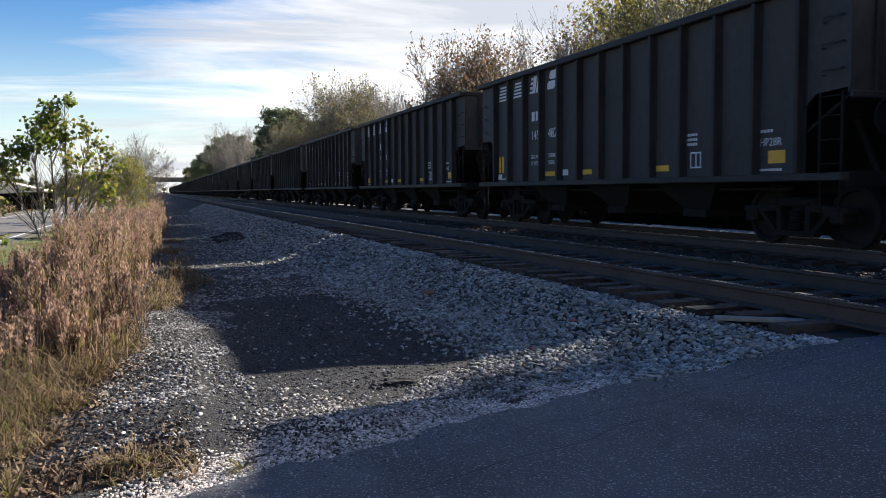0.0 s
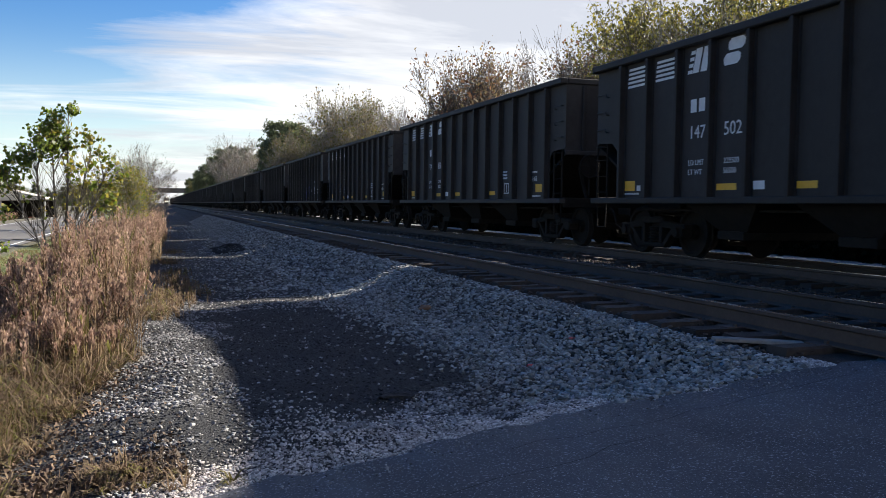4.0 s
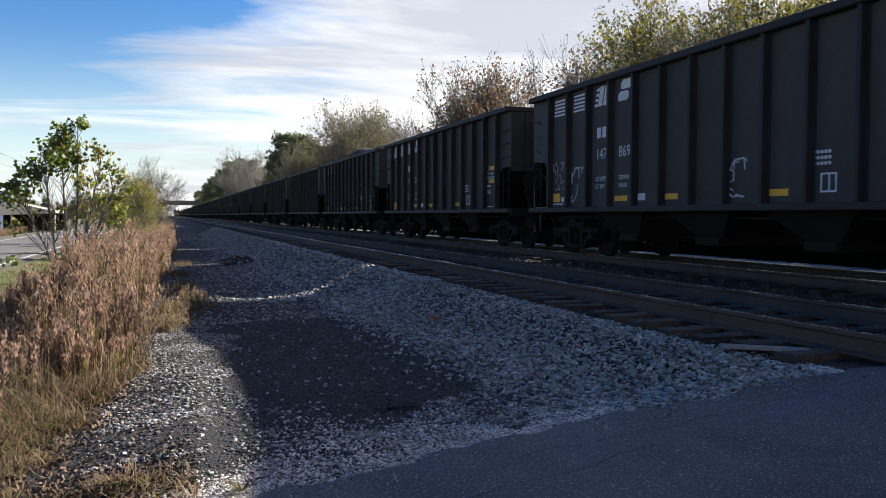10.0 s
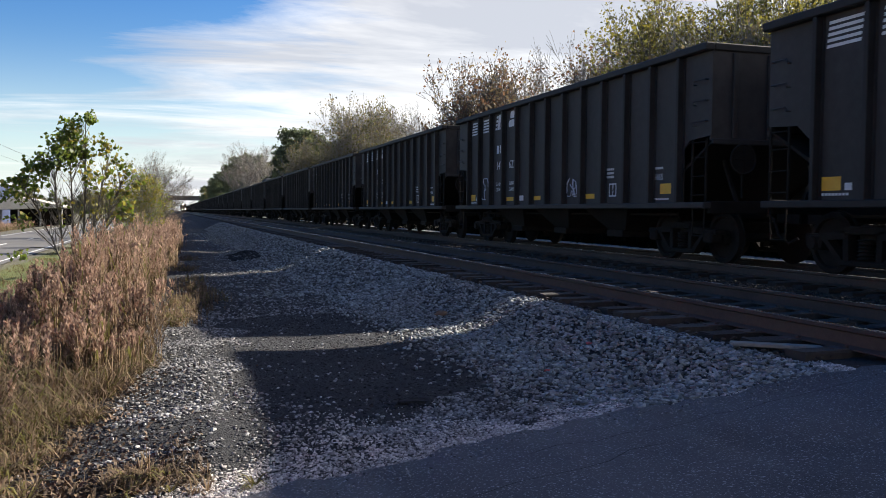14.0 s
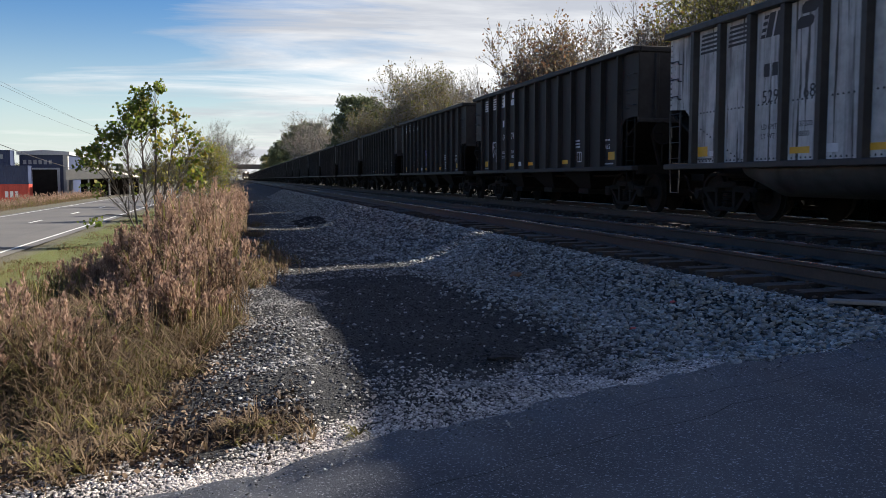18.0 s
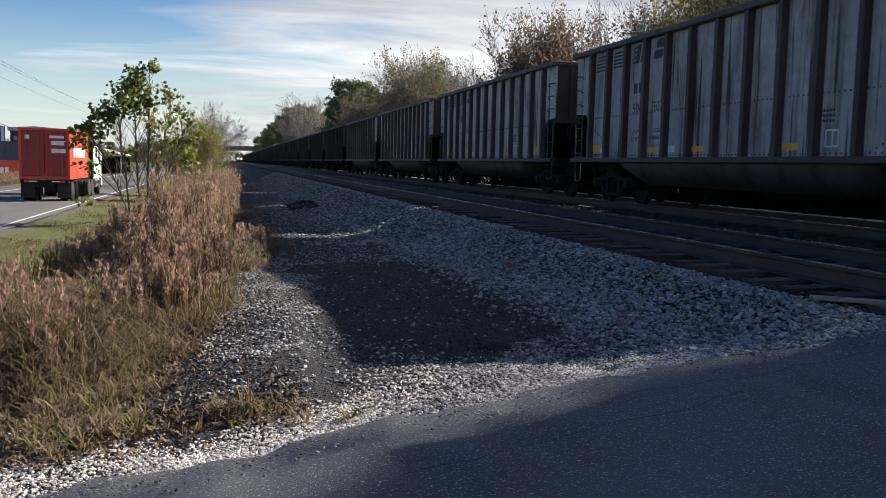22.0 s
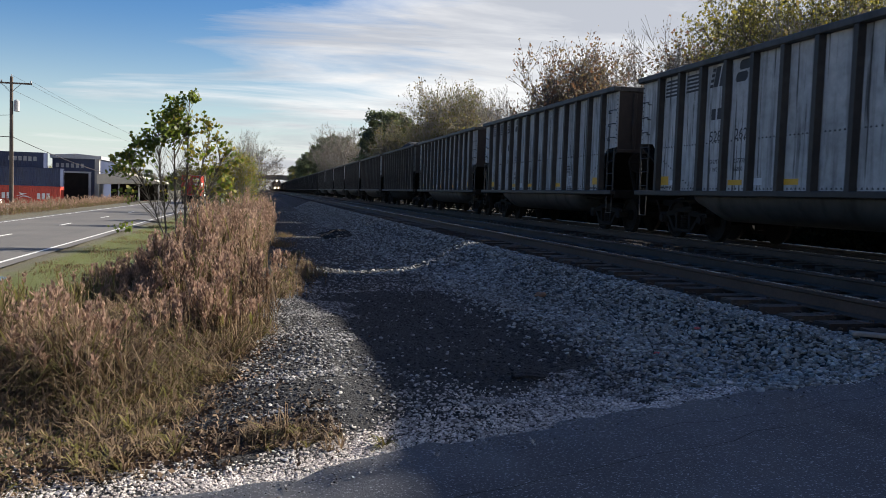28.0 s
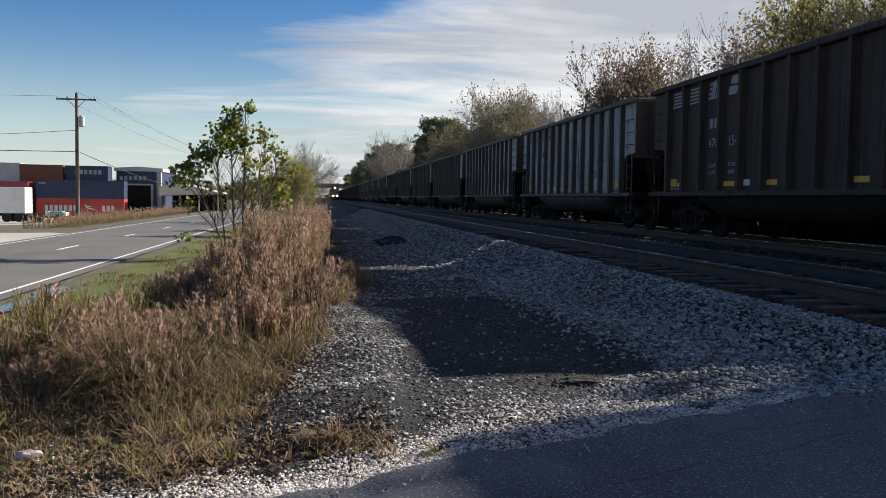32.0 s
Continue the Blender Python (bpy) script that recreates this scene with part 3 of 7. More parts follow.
# ---- the two tracks ----
def rail_mesh(length):
    prof = [(-0.07, -0.175), (0.07, -0.175), (0.07, -0.165), (0.012, -0.145), (0.009, -0.05), (0.035, -0.035), (0.035, -0.006), (0.026, 0.0), (-0.026, 0.0), (-0.035, -0.006), (-0.035, -0.035), (-0.009, -0.05), (-0.012, -0.145), (-0.07, -0.165)]
    return Shape().prism(prof, 1, 0, length).done("rail", M_RAIL)


RAIL = rail_mesh(780.0)
HEAD = Shape().box(-0.027, 0.027, 0, 780, -0.001, 0.002).done("rail_head", M_RAILHEAD)
tie_meshes = []
for k in range(4):
    rr = random.Random(k)
    s = Shape().box(-1.3, 1.3, -0.115, 0.115, -0.35, -0.172, 0.012)
    s.v = [(x + rr.uniform(-.012, .012), y + rr.uniform(-.01, .01), z + rr.uniform(-.008, .004)) for x, y, z in s.v]
    tie_meshes.append(s.done("tie", M_TIE))
PLATE = Shape().box(-0.19, 0.19, -0.09, 0.09, -0.178, -0.166, 0.004).box(-0.10, -0.075, -0.06, -0.03, -0.17, -0.145).box(0.075, 0.10, 0.03, 0.06, -0.17, -0.145).done("tie_plate", M_RAIL)
tracks = []
for c, name in zip(TRACK, ("near", "far")):
    tr = thing("railway_track", "rusty rails on dark wooden ties in grey ballast", "railway track", "parallel railway tracks", "structure", pose(c, 0, 0))
    tracks.append(tr)
    for s in (-0.7525, 0.7525):
        r = part("rail", RAIL, tr, "rust-brown steel rail", pose(s, -60, 0))
        part("rail_head", HEAD, r, "bright worn running surface")
rng = random.Random(5)
rest = {0: Shape(), 1: Shape()}
for q, tr in enumerate(tracks):
    y, n = 3.75, 0
    while y < 300:
        near = y < (46 if q == 0 else 30)
        if near:
            tie = part("tie", tie_meshes[rng.randrange(4)], tr, "", pose(rng.uniform(-.05, .05), y, rng.uniform(-.01, .008), 0, 0, rng.uniform(-1.2, 1.2)))
            if y < 22:
                for s in (-0.7525, 0.7525):
                    part("tie_plate", PLATE, tie, "", pose(s, 0, 0))
        else:
            rest[q].box(-1.3, 1.3, y - 0.115, y + 0.115, -0.3, -0.172)
        y += 0.51 + rng.uniform(-.02, .02)
    tagged(part("ties_beyond", rest[q].done("ties_beyond", M_TIE), tr, "dark wooden ties further along"), kind="stuff")

# ---- the coal train on the far track ----
HALF, HALF_W = 6.6, 1.58
POSTS = [i * 0.94 - 0.10 for i in range(-6, 7)]


def text_mesh(words, size, mat, name="lettering"):
    cu = bpy.data.curves.new("t", "FONT")
    cu.body, cu.size, cu.extrude = words, size, 0.0015
    cu.resolution_u = 2
    ob = bpy.data.objects.new("t", cu)
    me = bpy.data.meshes.new_from_object(ob)
    bpy.data.objects.remove(ob)
    bpy.data.curves.remove(cu)
    me.name = name
    me.materials.clear()
    me.materials.append(mat)
    return me


_letters = {}


def letters(words, size, mat):
    key = (words, size, mat.name)
    if key not in _letters:
        _letters[key] = text_mesh(words, size, mat)
    return _letters[key]


# lettering faces the highway: its x runs towards -y
FACE = Matrix(((0, 0, -1, 0), (-1, 0, 0, 0), (0, 1, 0, 0), (0, 0, 0, 1)))


def on_side(y, z, x=-1.503):
    return Matrix.Translation((x, y, z)) @ FACE


def bars_mesh(w, h, n, lean, mat, gap=0.45):
    s = Shape()
    step = h / n
    for i in range(n):
        z0 = i * step
        z1 = z0 + step * (1 - gap)
        a, b = lean * z0 / h, lean * z1 / h
        s.prism([(a, z0), (w + a, z0), (w + b, z1), (b, z1)], 2, 0, 0.002)
    return s.done("stripe_panel", mat)


def plate_mesh(w, h, mat, name="marking"):
    return Shape().prism([(0, 0), (w, 0), (w, h), (0, h)], 2, 0, 0.002).done(name, mat)


def frame_mesh(w, h, t, mat):
    s = Shape()
    for a in ((0, w, 0, t), (0, w, h - t, h), (0, t, t, h - t), (w - t, w, t, h - t), (w * 0.5, w * 0.5 + t, t, h - t)):
        s.prism([(a[0], a[2]), (a[1], a[2]), (a[1], a[3]), (a[0], a[3])], 2, 0, 0.002)
    return s.done("inspection_box", mat)


def scrawl(seed, w, h, mat):
    """A loose spray-paint scribble."""
    r = random.Random(seed)
    s = Shape()
    for _ in range(4):
        p = [(r.uniform(0, w), r.uniform(0, h), 0.001)]
        a = r.uniform(0, 6.28)
        for _ in range(11):
            a += r.uniform(-1.5, 1.5)
            q = (min(max(p[-1][0] + 0.13 * w * math.cos(a), 0), w), min(max(p[-1][1] + 0.2 * h * math.sin(a), 0), h), 0.001)
            p.append(q)
        s.path(p, 0.013, 4)
    return s.done("graffiti", mat)


def wheelset():
    s = Shape()
    for sx in (-1, 1):
        s.lathe([(0.10, sx * 0.66), (0.40, sx * 0.685), (0.49, sx * 0.688), (0.49, sx * 0.712), (0.462, sx * 0.718), (0.455, sx * 0.80), (0.38, sx * 0.81), (0.36, sx * 0.76), (0.15, sx * 0.745), (0.14, sx * 0.84), (0.075, sx * 0.86), (0.075, sx * 1.04)], (0, 0, 0), 0, 24)
    s.tube((-0.7, 0, 0), (0.7, 0, 0), 0.085, 0.085, 10)
    return s.done("wheelset", M_UNDER)


def side_frame():
    """Cast three-piece truck side: arched beam with two windows, journal boxes and springs."""
    s = Shape()
    for sg in (-1, 1):
        s.prism([(sg * 0.30, 0.66), (sg * 0.85, 0.60), (sg * 1.08, 0.60), (sg * 1.10, 0.52), (sg * 0.78, 0.50), (sg * 0.30, 0.54)], 0, -0.09, 0.09)
        s.prism([(sg * 0.78, 0.54), (sg * 0.66, 0.52), (sg * 0.32, 0.20), (sg * 0.42, 0.17)], 0, -0.08, 0.08)
        s.prism([(sg * 0.36, 0.60), (sg * 0.26, 0.60), (sg * 0.24, 0.20), (sg * 0.34, 0.20)], 0, -0.08, 0.08)
        s.box(-0.12, 0.13, sg * 0.89 - 0.13, sg * 0.89 + 0.13, 0.36, 0.58, 0.03)
        s.lathe([(0.09, -0.17), (0.09, -0.13), (0.11, -0.13), (0.11, -0.10)], (0, sg * 0.89, 0.457), 0, 10)
    s.box(-0.09, 0.09, -0.42, 0.42, 0.15, 0.24, 0.02)
    s.box(-0.09, 0.09, -0.40, 0.40, 0.60, 0.72, 0.02)
    return s.done("side_frame", M_UNDER)


def springs():
    s = Shape()
    rings = [(0.06, 0.24)]
    for z in range(6):
        rings += [(0.10, 0.25 + z * 0.052), (0.13, 0.265 + z * 0.052), (0.10, 0.28 + z * 0.052)]
    s.lathe(rings, (0, 0, 0), 2, 12)
    return s.done("coil_spring", M_UNDER)


WHEELSET, SIDE_FRAME, SPRINGS = wheelset(), side_frame(), springs()
BOLSTER = Shape().box(-1.0, 1.0, -0.17, 0.17, 0.50, 0.74, 0.03).done("bolster", M_UNDER)


def end_gear():
    s = Shape()
    s.box(-0.13, 0.13, 0.0, 0.42, 0.72, 0.98, 0.03)
    s.prism([(-0.16, 0.40), (-0.16, 0.70), (-0.05, 0.74), (-0.05, 0.58), (0.06, 0.55), (0.16, 0.62), (0.15, 0.42)], 2, 0.72, 1.0)
    return s.done("coupler", M_UNDER)


COUPLER = end_gear()


def hose_mesh():
    return Shape().path([(0.32, 0.05, 0.86), (0.36, 0.25, 0.78), (0.36, 0.38, 0.52), (0.30, 0.55, 0.40), (0.22, 0.68, 0.48)], 0.025, 6).done("air_hose", M_UNDER)


HOSE = hose_mesh()


def ladder_mesh(mat):
    """Pieces of the corner ladder in the cut-away end panel: stile, rung, and the stirrup step below the sill."""
    return (Shape().box(-0.018, 0.018, -0.016, 0.016, 1.0, 2.16, 0.005).done("stile", mat), Shape().tube((-0.02, 0.0, 0), (-0.02, 0.40, 0), 0.011, 0.011, 6).done("rung", mat),
            Shape().path([(0.0, 0.0, 1.02), (0.0, 0.02, 0.50), (0.0, 0.34, 0.50), (0.0, 0.36, 1.02)], 0.014, 6).done("stirrup_step", mat))


def ladder(pieces, car, m, way):
    """Hangs a ladder on the car; way: 1 where it runs to -y from the corner, -1 to +y."""
    y0 = -0.46 if way > 0 else 0.06
    lad = part("ladder", pieces[0], car, "", m @ pose(0, y0, 0))
    part("stile", pieces[0], lad, "", pose(0, 0.40, 0))
    for z in (1.20, 1.52, 1.84, 2.10):
        part("rung", pieces[1], lad, "", pose(0, 0, z))
    part("stirrup_step", pieces[2], lad, "", pose(0, 0.02, 0))


def grab_mesh(mat):
    z = 0.0
    s = Shape().path([(0.02, -0.08, z), (-0.06, -0.08, z), (-0.06, -0.40, z), (-0.06, -0.42, z - 0.06), (0.02, -0.42, z - 0.06)], 0.013, 5)
    return s.done("grab_iron", mat)


def end_sheet_mesh(mat):
    """The end sheet, one upright stiffener and the cross beam below."""
    return (Shape().box(-1.5, 1.5, -0.03, 0.0, 2.12, 3.66).done("end_sheet", mat), Shape().box(-0.05, 0.05, 0.0, 0.05, 2.15, 3.6, 0.012).done("end_post", mat),
            Shape().box(-1.5, 1.5, 0.0, 0.06, 2.05, 2.15, 0.015).done("end_beam", mat))


def end_wall(pieces, car, m, full=True):
    sheet = part("end_sheet", pieces[0], car, "", m)
    part("end_beam", pieces[2], sheet)
    if full:
        for x in (-1.05, -0.35, 0.35, 1.05):
            part("end_post", pieces[1], sheet, "", pose(x, 0, 0))


def slope_mesh(mat):
    s = Shape().prism([(0.0, 2.14), (0.0, 2.09), (-1.9, 1.0), (-1.95, 1.05)], 0, -1.46, 1.46)
    s.box(-0.30, 0.30, -1.2, -0.05, 0.80, 1.02, 0.02)
    s.box(-1.5, 1.5, -0.10, 0.02, 0.88, 1.10, 0.015)
    for x in (-0.9, 0.9):
        s.prism([(-0.06, 1.1), (-0.12, 1.1), (-0.5, 1.82), (-0.44, 1.82)], 0, x - 0.03, x + 0.03)
    return s.done("slope_sheet", mat)


def side_mesh(mat, rows):
    pts = [(HALF, 3.66), (HALF, 2.20), (5.98, 2.16), (5.66, 1.90), (5.66, 1.0), (-5.66, 1.0), (-5.66, 1.90), (-5.98, 2.16), (-HALF, 2.20), (-HALF, 3.66)]
    return Shape().prism(pts, 0, -0.012, 0.012).done("side_sheet", mat)


def post_mesh(mat, grey):
    s = Shape()
    if grey:
        s.prism([(-0.075, 0.02), (0.075, 0.02), (0.055, -0.13), (-0.055, -0.13)], 2, 1.0, 3.62)
        # prism's polygon is (x, y): turn it so that it stands out of the side
        s.v = [(y, x, z) for x, y, z in s.v]
    else:
        s.box(-0.13, 0.01, -0.038, 0.038, 1.0, 3.62, 0.008)
        s.box(-0.02, 0.01, -0.075, 0.075, 1.0, 3.62)
    return s.done("side_post", mat)


def chord_mesh(mat):
    s = Shape()
    for sx in (-1, 1):
        s.box(sx * 1.56 - 0.09, sx * 1.56 + 0.09, -HALF - 0.02, HALF + 0.02, 3.62, 3.75, 0.018)
    for sy in (-1, 1):
        s.box(-1.47, 1.47, sy * (HALF - 0.05) - 0.07, sy * (HALF - 0.05) + 0.07, 3.62, 3.75, 0.018)
    return s.done("top_chord", mat)


def sill_mesh(mat, grey):
    s = Shape().box(-0.134, 0.03, -HALF, HALF, 0.97, 1.08, 0.015)
    return s.done("side_sill", mat)


def rivets(zs, slope=True):
    s = Shape()

    def stud(y, z):
        s.add([(-0.012, y, z + 0.016), (-0.012, y - 0.014, z - 0.008), (-0.012, y + 0.014, z - 0.008), (0, y, z + 0.024), (0, y - 0.022, z - 0.012), (0, y + 0.022, z - 0.012)], [(0, 1, 2), (0, 3, 4, 1), (1, 4, 5, 2), (2, 5, 3, 0)])
    for z in zs:
        y = -HALF + 0.06
        while y < HALF:
            stud(y, z)
            y += 0.118
    for sg in (-1, 1):
        for i in range(12):
            stud(sg * (HALF - 0.05), 2.3 + i * 0.11)
        if slope:
            for i in range(16):
                stud(sg * (5.6 - i * 0.118), 1.85 - i * 0.055)
    return s.done("riveting", M_DARKLET)


RIVETS = rivets((2.05, 1.12))


def bay_mesh(mat):
    """One outlet hopper: a funnel between the side sills with its door frame."""
    s = Shape()
    top = [(-1.42, -1.02), (1.42, -1.02), (1.42, 1.02), (-1.42, 1.02)]
    bot = [(-1.05, -0.30), (1.05, -0.30), (1.05, 0.30), (-1.05, 0.30)]
    vs = [(x, y, 1.03) for x, y in top] + [(x, y, 0.48) for x, y in bot]
    s.add(vs, [(0, 1, 2, 3), (4, 7, 6, 5)] + [(i, 4 + i, 4 + (i + 1) % 4, (i + 1) % 4) for i in range(4)])
    for x in (-1.10, 1.10):
        s.box(x - 0.04, x + 0.04, -0.34, 0.34, 0.38, 0.52, 0.01)
    s.box(-1.1, 1.1, -0.34, -0.28, 0.38, 0.50, 0.01)
    s.box(-1.1, 1.1, 0.28, 0.34, 0.38, 0.50, 0.01)
    return s.done("outlet_hopper", mat)


def tub_mesh(mat):
    """The round-bellied pair of tubs of a bathtub gondola."""
    s = Shape()
    prof = [(-1.46, 1.02)] + [(-0.86 - 0.60 * math.cos(a), 0.98 - 0.52 * math.sin(a)) for a in np.linspace(0.15, math.pi - 0.15, 12)] + [(-0.24, 1.02)]
    for sg in (1, -1):
        pr = [(sg * x, z) for x, z in prof]
        n = len(pr)
        vs = []
        for y, k in ((-4.0, 0.55), (-3.35, 1.0), (3.35, 1.0), (4.0, 0.55)):
            vs += [(x, y, 1.02 + (z - 1.02) * k) for x, z in pr]
        fs = [(a * n + i, a * n + (i + 1) % n, (a + 1) * n + (i + 1) % n, (a + 1) * n + i) for a in range(3) for i in range(n)]
        fs += [tuple(range(n))[::-1], tuple(3 * n + i for i in range(n))]
        s.add(vs, fs)
    return s.done("tub_belly", mat, True)


def coal_mesh(seed, crest):
    r = random.Random(seed)
    nx, ny = 13, 61
    X, Y = np.meshgrid(np.linspace(-1.46, 1.46, nx), np.linspace(-HALF + 0.05, HALF - 0.05, ny))
    edge = np.clip((1.46 - np.abs(X)) / 0.9, 0, 1) * np.clip((HALF - np.abs(Y)) / 1.2, 0, 1)
    a, b = r.uniform(0, 6), r.uniform(0, 6)
    Z = 3.30 + (crest - 3.30) * edge ** 0.7 * (0.78 + 0.22 * np.sin(Y * 1.1 + a) * np.cos(Y * 0.37 + b))
    Z += 0.05 * np.array([[r.uniform(-1, 1) for _ in range(nx)] for _ in range(ny)]) * edge
    i = (np.arange(ny - 1)[:, None] * nx + np.arange(nx - 1)[None, :]).ravel()
    return raw_mesh("coal_load", np.stack([X, Y, Z], -1).reshape(-1, 3), np.stack([i, i + 1, i + nx + 1, i + nx], 1), M_COAL)


COAL = [coal_mesh(i, 3.52) for i in range(3)]
COAL_HEAP = coal_mesh(9, 4.38)


def brake_gear():
    s = Shape()
    s.tube((0.95, 0.10, 1.15), (0.95, 0.10, 1.75), 0.02, 0.02, 6)
    s.lathe([(0.25, 0.10), (0.27, 0.12), (0.25, 0.14), (0.23, 0.12)], (0.95, 0, 1.80), 1, 16)
    s.tube((0.70, 0.12, 1.80), (1.2, 0.12, 1.80), 0.012, 0.012, 5)
    s.tube((0.95, 0.12, 1.55), (0.95, 0.12, 2.05), 0.012, 0.012, 5)
    return s.done("brake_wheel", M_UNDER)


BRAKE = brake_gear()
PIPE = Shape().tube((-1.2, -5.2, 0.86), (-1.2, 5.2, 0.86), 0.025, 0.025, 6).box(-0.16, 0.16, -6.4, 6.4, 0.74, 0.98, 0.02).done("center_sill", M_UNDER)


def car_template(kind):
    """kind: hopper, tub, black_tub or brown_tub. Full parts, at the origin of its own space, rail height 0."""
    grey = kind != "hopper"
    skin = {"hopper": M_BLACK, "tub": M_GREY, "black_tub": M_BLACK, "brown_tub": M_BROWN}[kind]
    rib = {"hopper": M_RIBBLACK, "tub": M_RIBGREY, "black_tub": M_RIBGREY, "brown_tub": M_BROWN}[kind]
    label = {"hopper": "black steel coal hopper car, dusty, on the far track", "tub": "weathered silver-grey coal gondola with streaked sides and a round belly",
             "black_tub": "black coal gondola with pale worn posts and heaped coal", "brown_tub": "brown rust-stained coal gondola with a round belly"}[kind]
    car = thing("coal_hopper" if kind == "hopper" else "coal_gondola", label, "freight car", "coal train")
    side, post, sill = side_mesh(skin, None), post_mesh(rib, grey), sill_mesh(rib, grey)
    turn = pose(0, 0, 0, 0, 0, 180)
    for m in (pose(0, 0, 0), turn):
        part("side_sheet", side, car, "", m @ pose(-1.49, 0, 0))
        for y in POSTS:
            part("side_post", post, car, "", m @ pose(-1.50, y, 0))
        part("side_sill", sill, car, "", m @ pose(-1.50, 0, 0))
    part("top_chord", chord_mesh(M_BELLY if kind == "tub" else rib), car)
    es, ss = end_sheet_mesh({"tub": M_SOOTEND, "brown_tub": M_SOOTEND}.get(kind, skin)), slope_mesh(M_UNDER)
    lad, grab = ladder_mesh(M_BELLY if kind == "tub" else M_UNDER), grab_mesh(M_DARKLET)
    for m in (pose(0, 0, 0), turn):
        end_wall(es, car, m @ pose(0, HALF - 0.02, 0))
        part("slope_sheet", ss, car, "", m @ pose(0, HALF - 0.02, 0))
        part("coupler", COUPLER, car, "", m @ pose(0, HALF - 0.05, 0))
        part("air_hose", HOSE, car, "", m @ pose(0, HALF - 0.05, 0))
        ladder(lad, car, m @ pose(-1.53, HALF - 0.03, 0), 1)
        for z in (2.45, 2.80, 3.15):
            part("grab_iron", grab, car, "", m @ pose(-1.51, HALF - 0.03, z))
        t = part("truck", BOLSTER, car, "cast steel three-piece truck", m @ pose(0, 5.12, 0))
        for x in (-1.02, 1.02):
            part("side_frame", SIDE_FRAME, t, "", pose(x, 0, 0))
            part("coil_spring", SPRINGS, t, "", pose(x, 0, 0))
        for y in (-0.89, 0.89):
            part("wheelset", WHEELSET, t, "dark steel wheels with worn treads", pose(0, y, 0.457))
    grab2 = grab
    mirror = Matrix.Diagonal((1, -1, 1, 1))
    me = grab2.copy()
    me.transform(mirror)
    me.flip_normals()
    for m in (pose(0, 0, 0), turn):
        ladder(lad, car, m @ pose(-1.53, -HALF + 0.03, 0), -1)
        for z in (2.45, 2.80, 3.15):
            part("grab_iron", me, car, "", m @ pose(-1.51, -HALF + 0.03, z))
    part("center_sill", PIPE, car)
    part("brake_wheel", BRAKE, car, "", turn @ pose(0, HALF, 0))
    if kind == "hopper":
        bay = bay_mesh(M_UNDER)
        for y in (-2.70, -0.0, 2.70):
            part("outlet_hopper", bay, car, "dusty black outlet funnel", pose(0, y, 0))
    else:
        part("tub_belly", tub_mesh(M_BELLY if kind == "tub" else M_UNDER), car, "round grimy belly")
        if kind != "black_tub":
            tagged(part("riveting", RIVETS, car, "dark rivet heads", pose(-1.502, 0, 0)), kind="stuff")
    return car


def far_template():
    car = thing("coal_hopper", "black steel coal hopper car far along the train", "freight car", "coal train")
    side, sill = side_mesh(M_BLACK, None), sill_mesh(M_BLACK, False)
    s = Shape()
    for y in POSTS:
        s.box(-0.13, 0.01, y - 0.05, y + 0.05, 1.0, 3.62)
    posts = s.done("ribbing", M_RIBBLACK)
    for m in (pose(0, 0, 0), pose(0, 0, 0, 0, 0, 180)):
        part("side_sheet", side, car, "", m @ pose(-1.49, 0, 0))
        tagged(part("ribbing", posts, car, "", m @ pose(-1.50, 0, 0)), kind="stuff")
        part("side_sill", sill, car, "", m @ pose(-1.50, 0, 0))
        end_wall(END_BLACK, car, m @ pose(0, HALF - 0.02, 0), False)
        part("slope_sheet", SLOPE_BLACK, car, "", m @ pose(0, HALF - 0.02, 0))
        t = part("truck", BOLSTER, car, "", m @ pose(0, 5.12, 0))
        for x in (-1.02, 1.02):
            part("side_frame", SIDE_FRAME, t, "", pose(x, 0, 0))
        for y in (-0.89, 0.89):
            part("wheelset", WHEELSET, t, "", pose(0, y, 0.457))
    part("top_chord", chord_mesh(M_BLACK), car)
    part("center_sill", PIPE, car)
    bay = bay_mesh(M_UNDER)
    for y in (-2.70, 0.0, 2.70):
        part("outlet_hopper", bay, car, "", pose(0, y, 0))
    return car


END_BLACK, SLOPE_BLACK = end_sheet_mesh(M_BLACK), slope_mesh(M_UNDER)
EMBLEM = {}


def emblem(mat):
    """The two plain slanted blocks of the emblem."""
    if mat.name not in EMBLEM:
        a = Shape()
        for k in range(4):
            a.prism([(0.02 + k * 0.03, k * 0.105), (0.14 + k * 0.03, k * 0.105), (0.155 + k * 0.03, k * 0.105 + 0.06), (0.035 + k * 0.03, k * 0.105 + 0.06)], 2, 0, 0.002)
        for x in (0.16, 0.38):
            a.prism([(x, 0.0), (x + 0.17, 0.0), (x + 0.28, 0.40), (x + 0.11, 0.40)], 2, 0, 0.002)
        a = a.done("emblem_block", mat)
        b = Shape()
        for x, z in ((0.05, 0.0), (0.16, 0.225)):
            b.prism([(x + 0.03, z), (x + 0.33, z), (x + 0.40, z + 0.05), (x + 0.42, z + 0.14), (x + 0.36, z + 0.185), (x + 0.08, z + 0.185), (x + 0.01, z + 0.13), (x, z + 0.04)], 2, 0, 0.002)
        b = b.done("emblem_block", mat)
        EMBLEM[mat.name] = (a, b)
    return EMBLEM[mat.name]


STRIPES = {m.name: (bars_mesh(0.62, 0.40, 5, 0.05, m), bars_mesh(0.62, 0.40, 5, 0.14, m)) for m in (M_WHITE, M_DARKLET, M_DIMWHITE)}
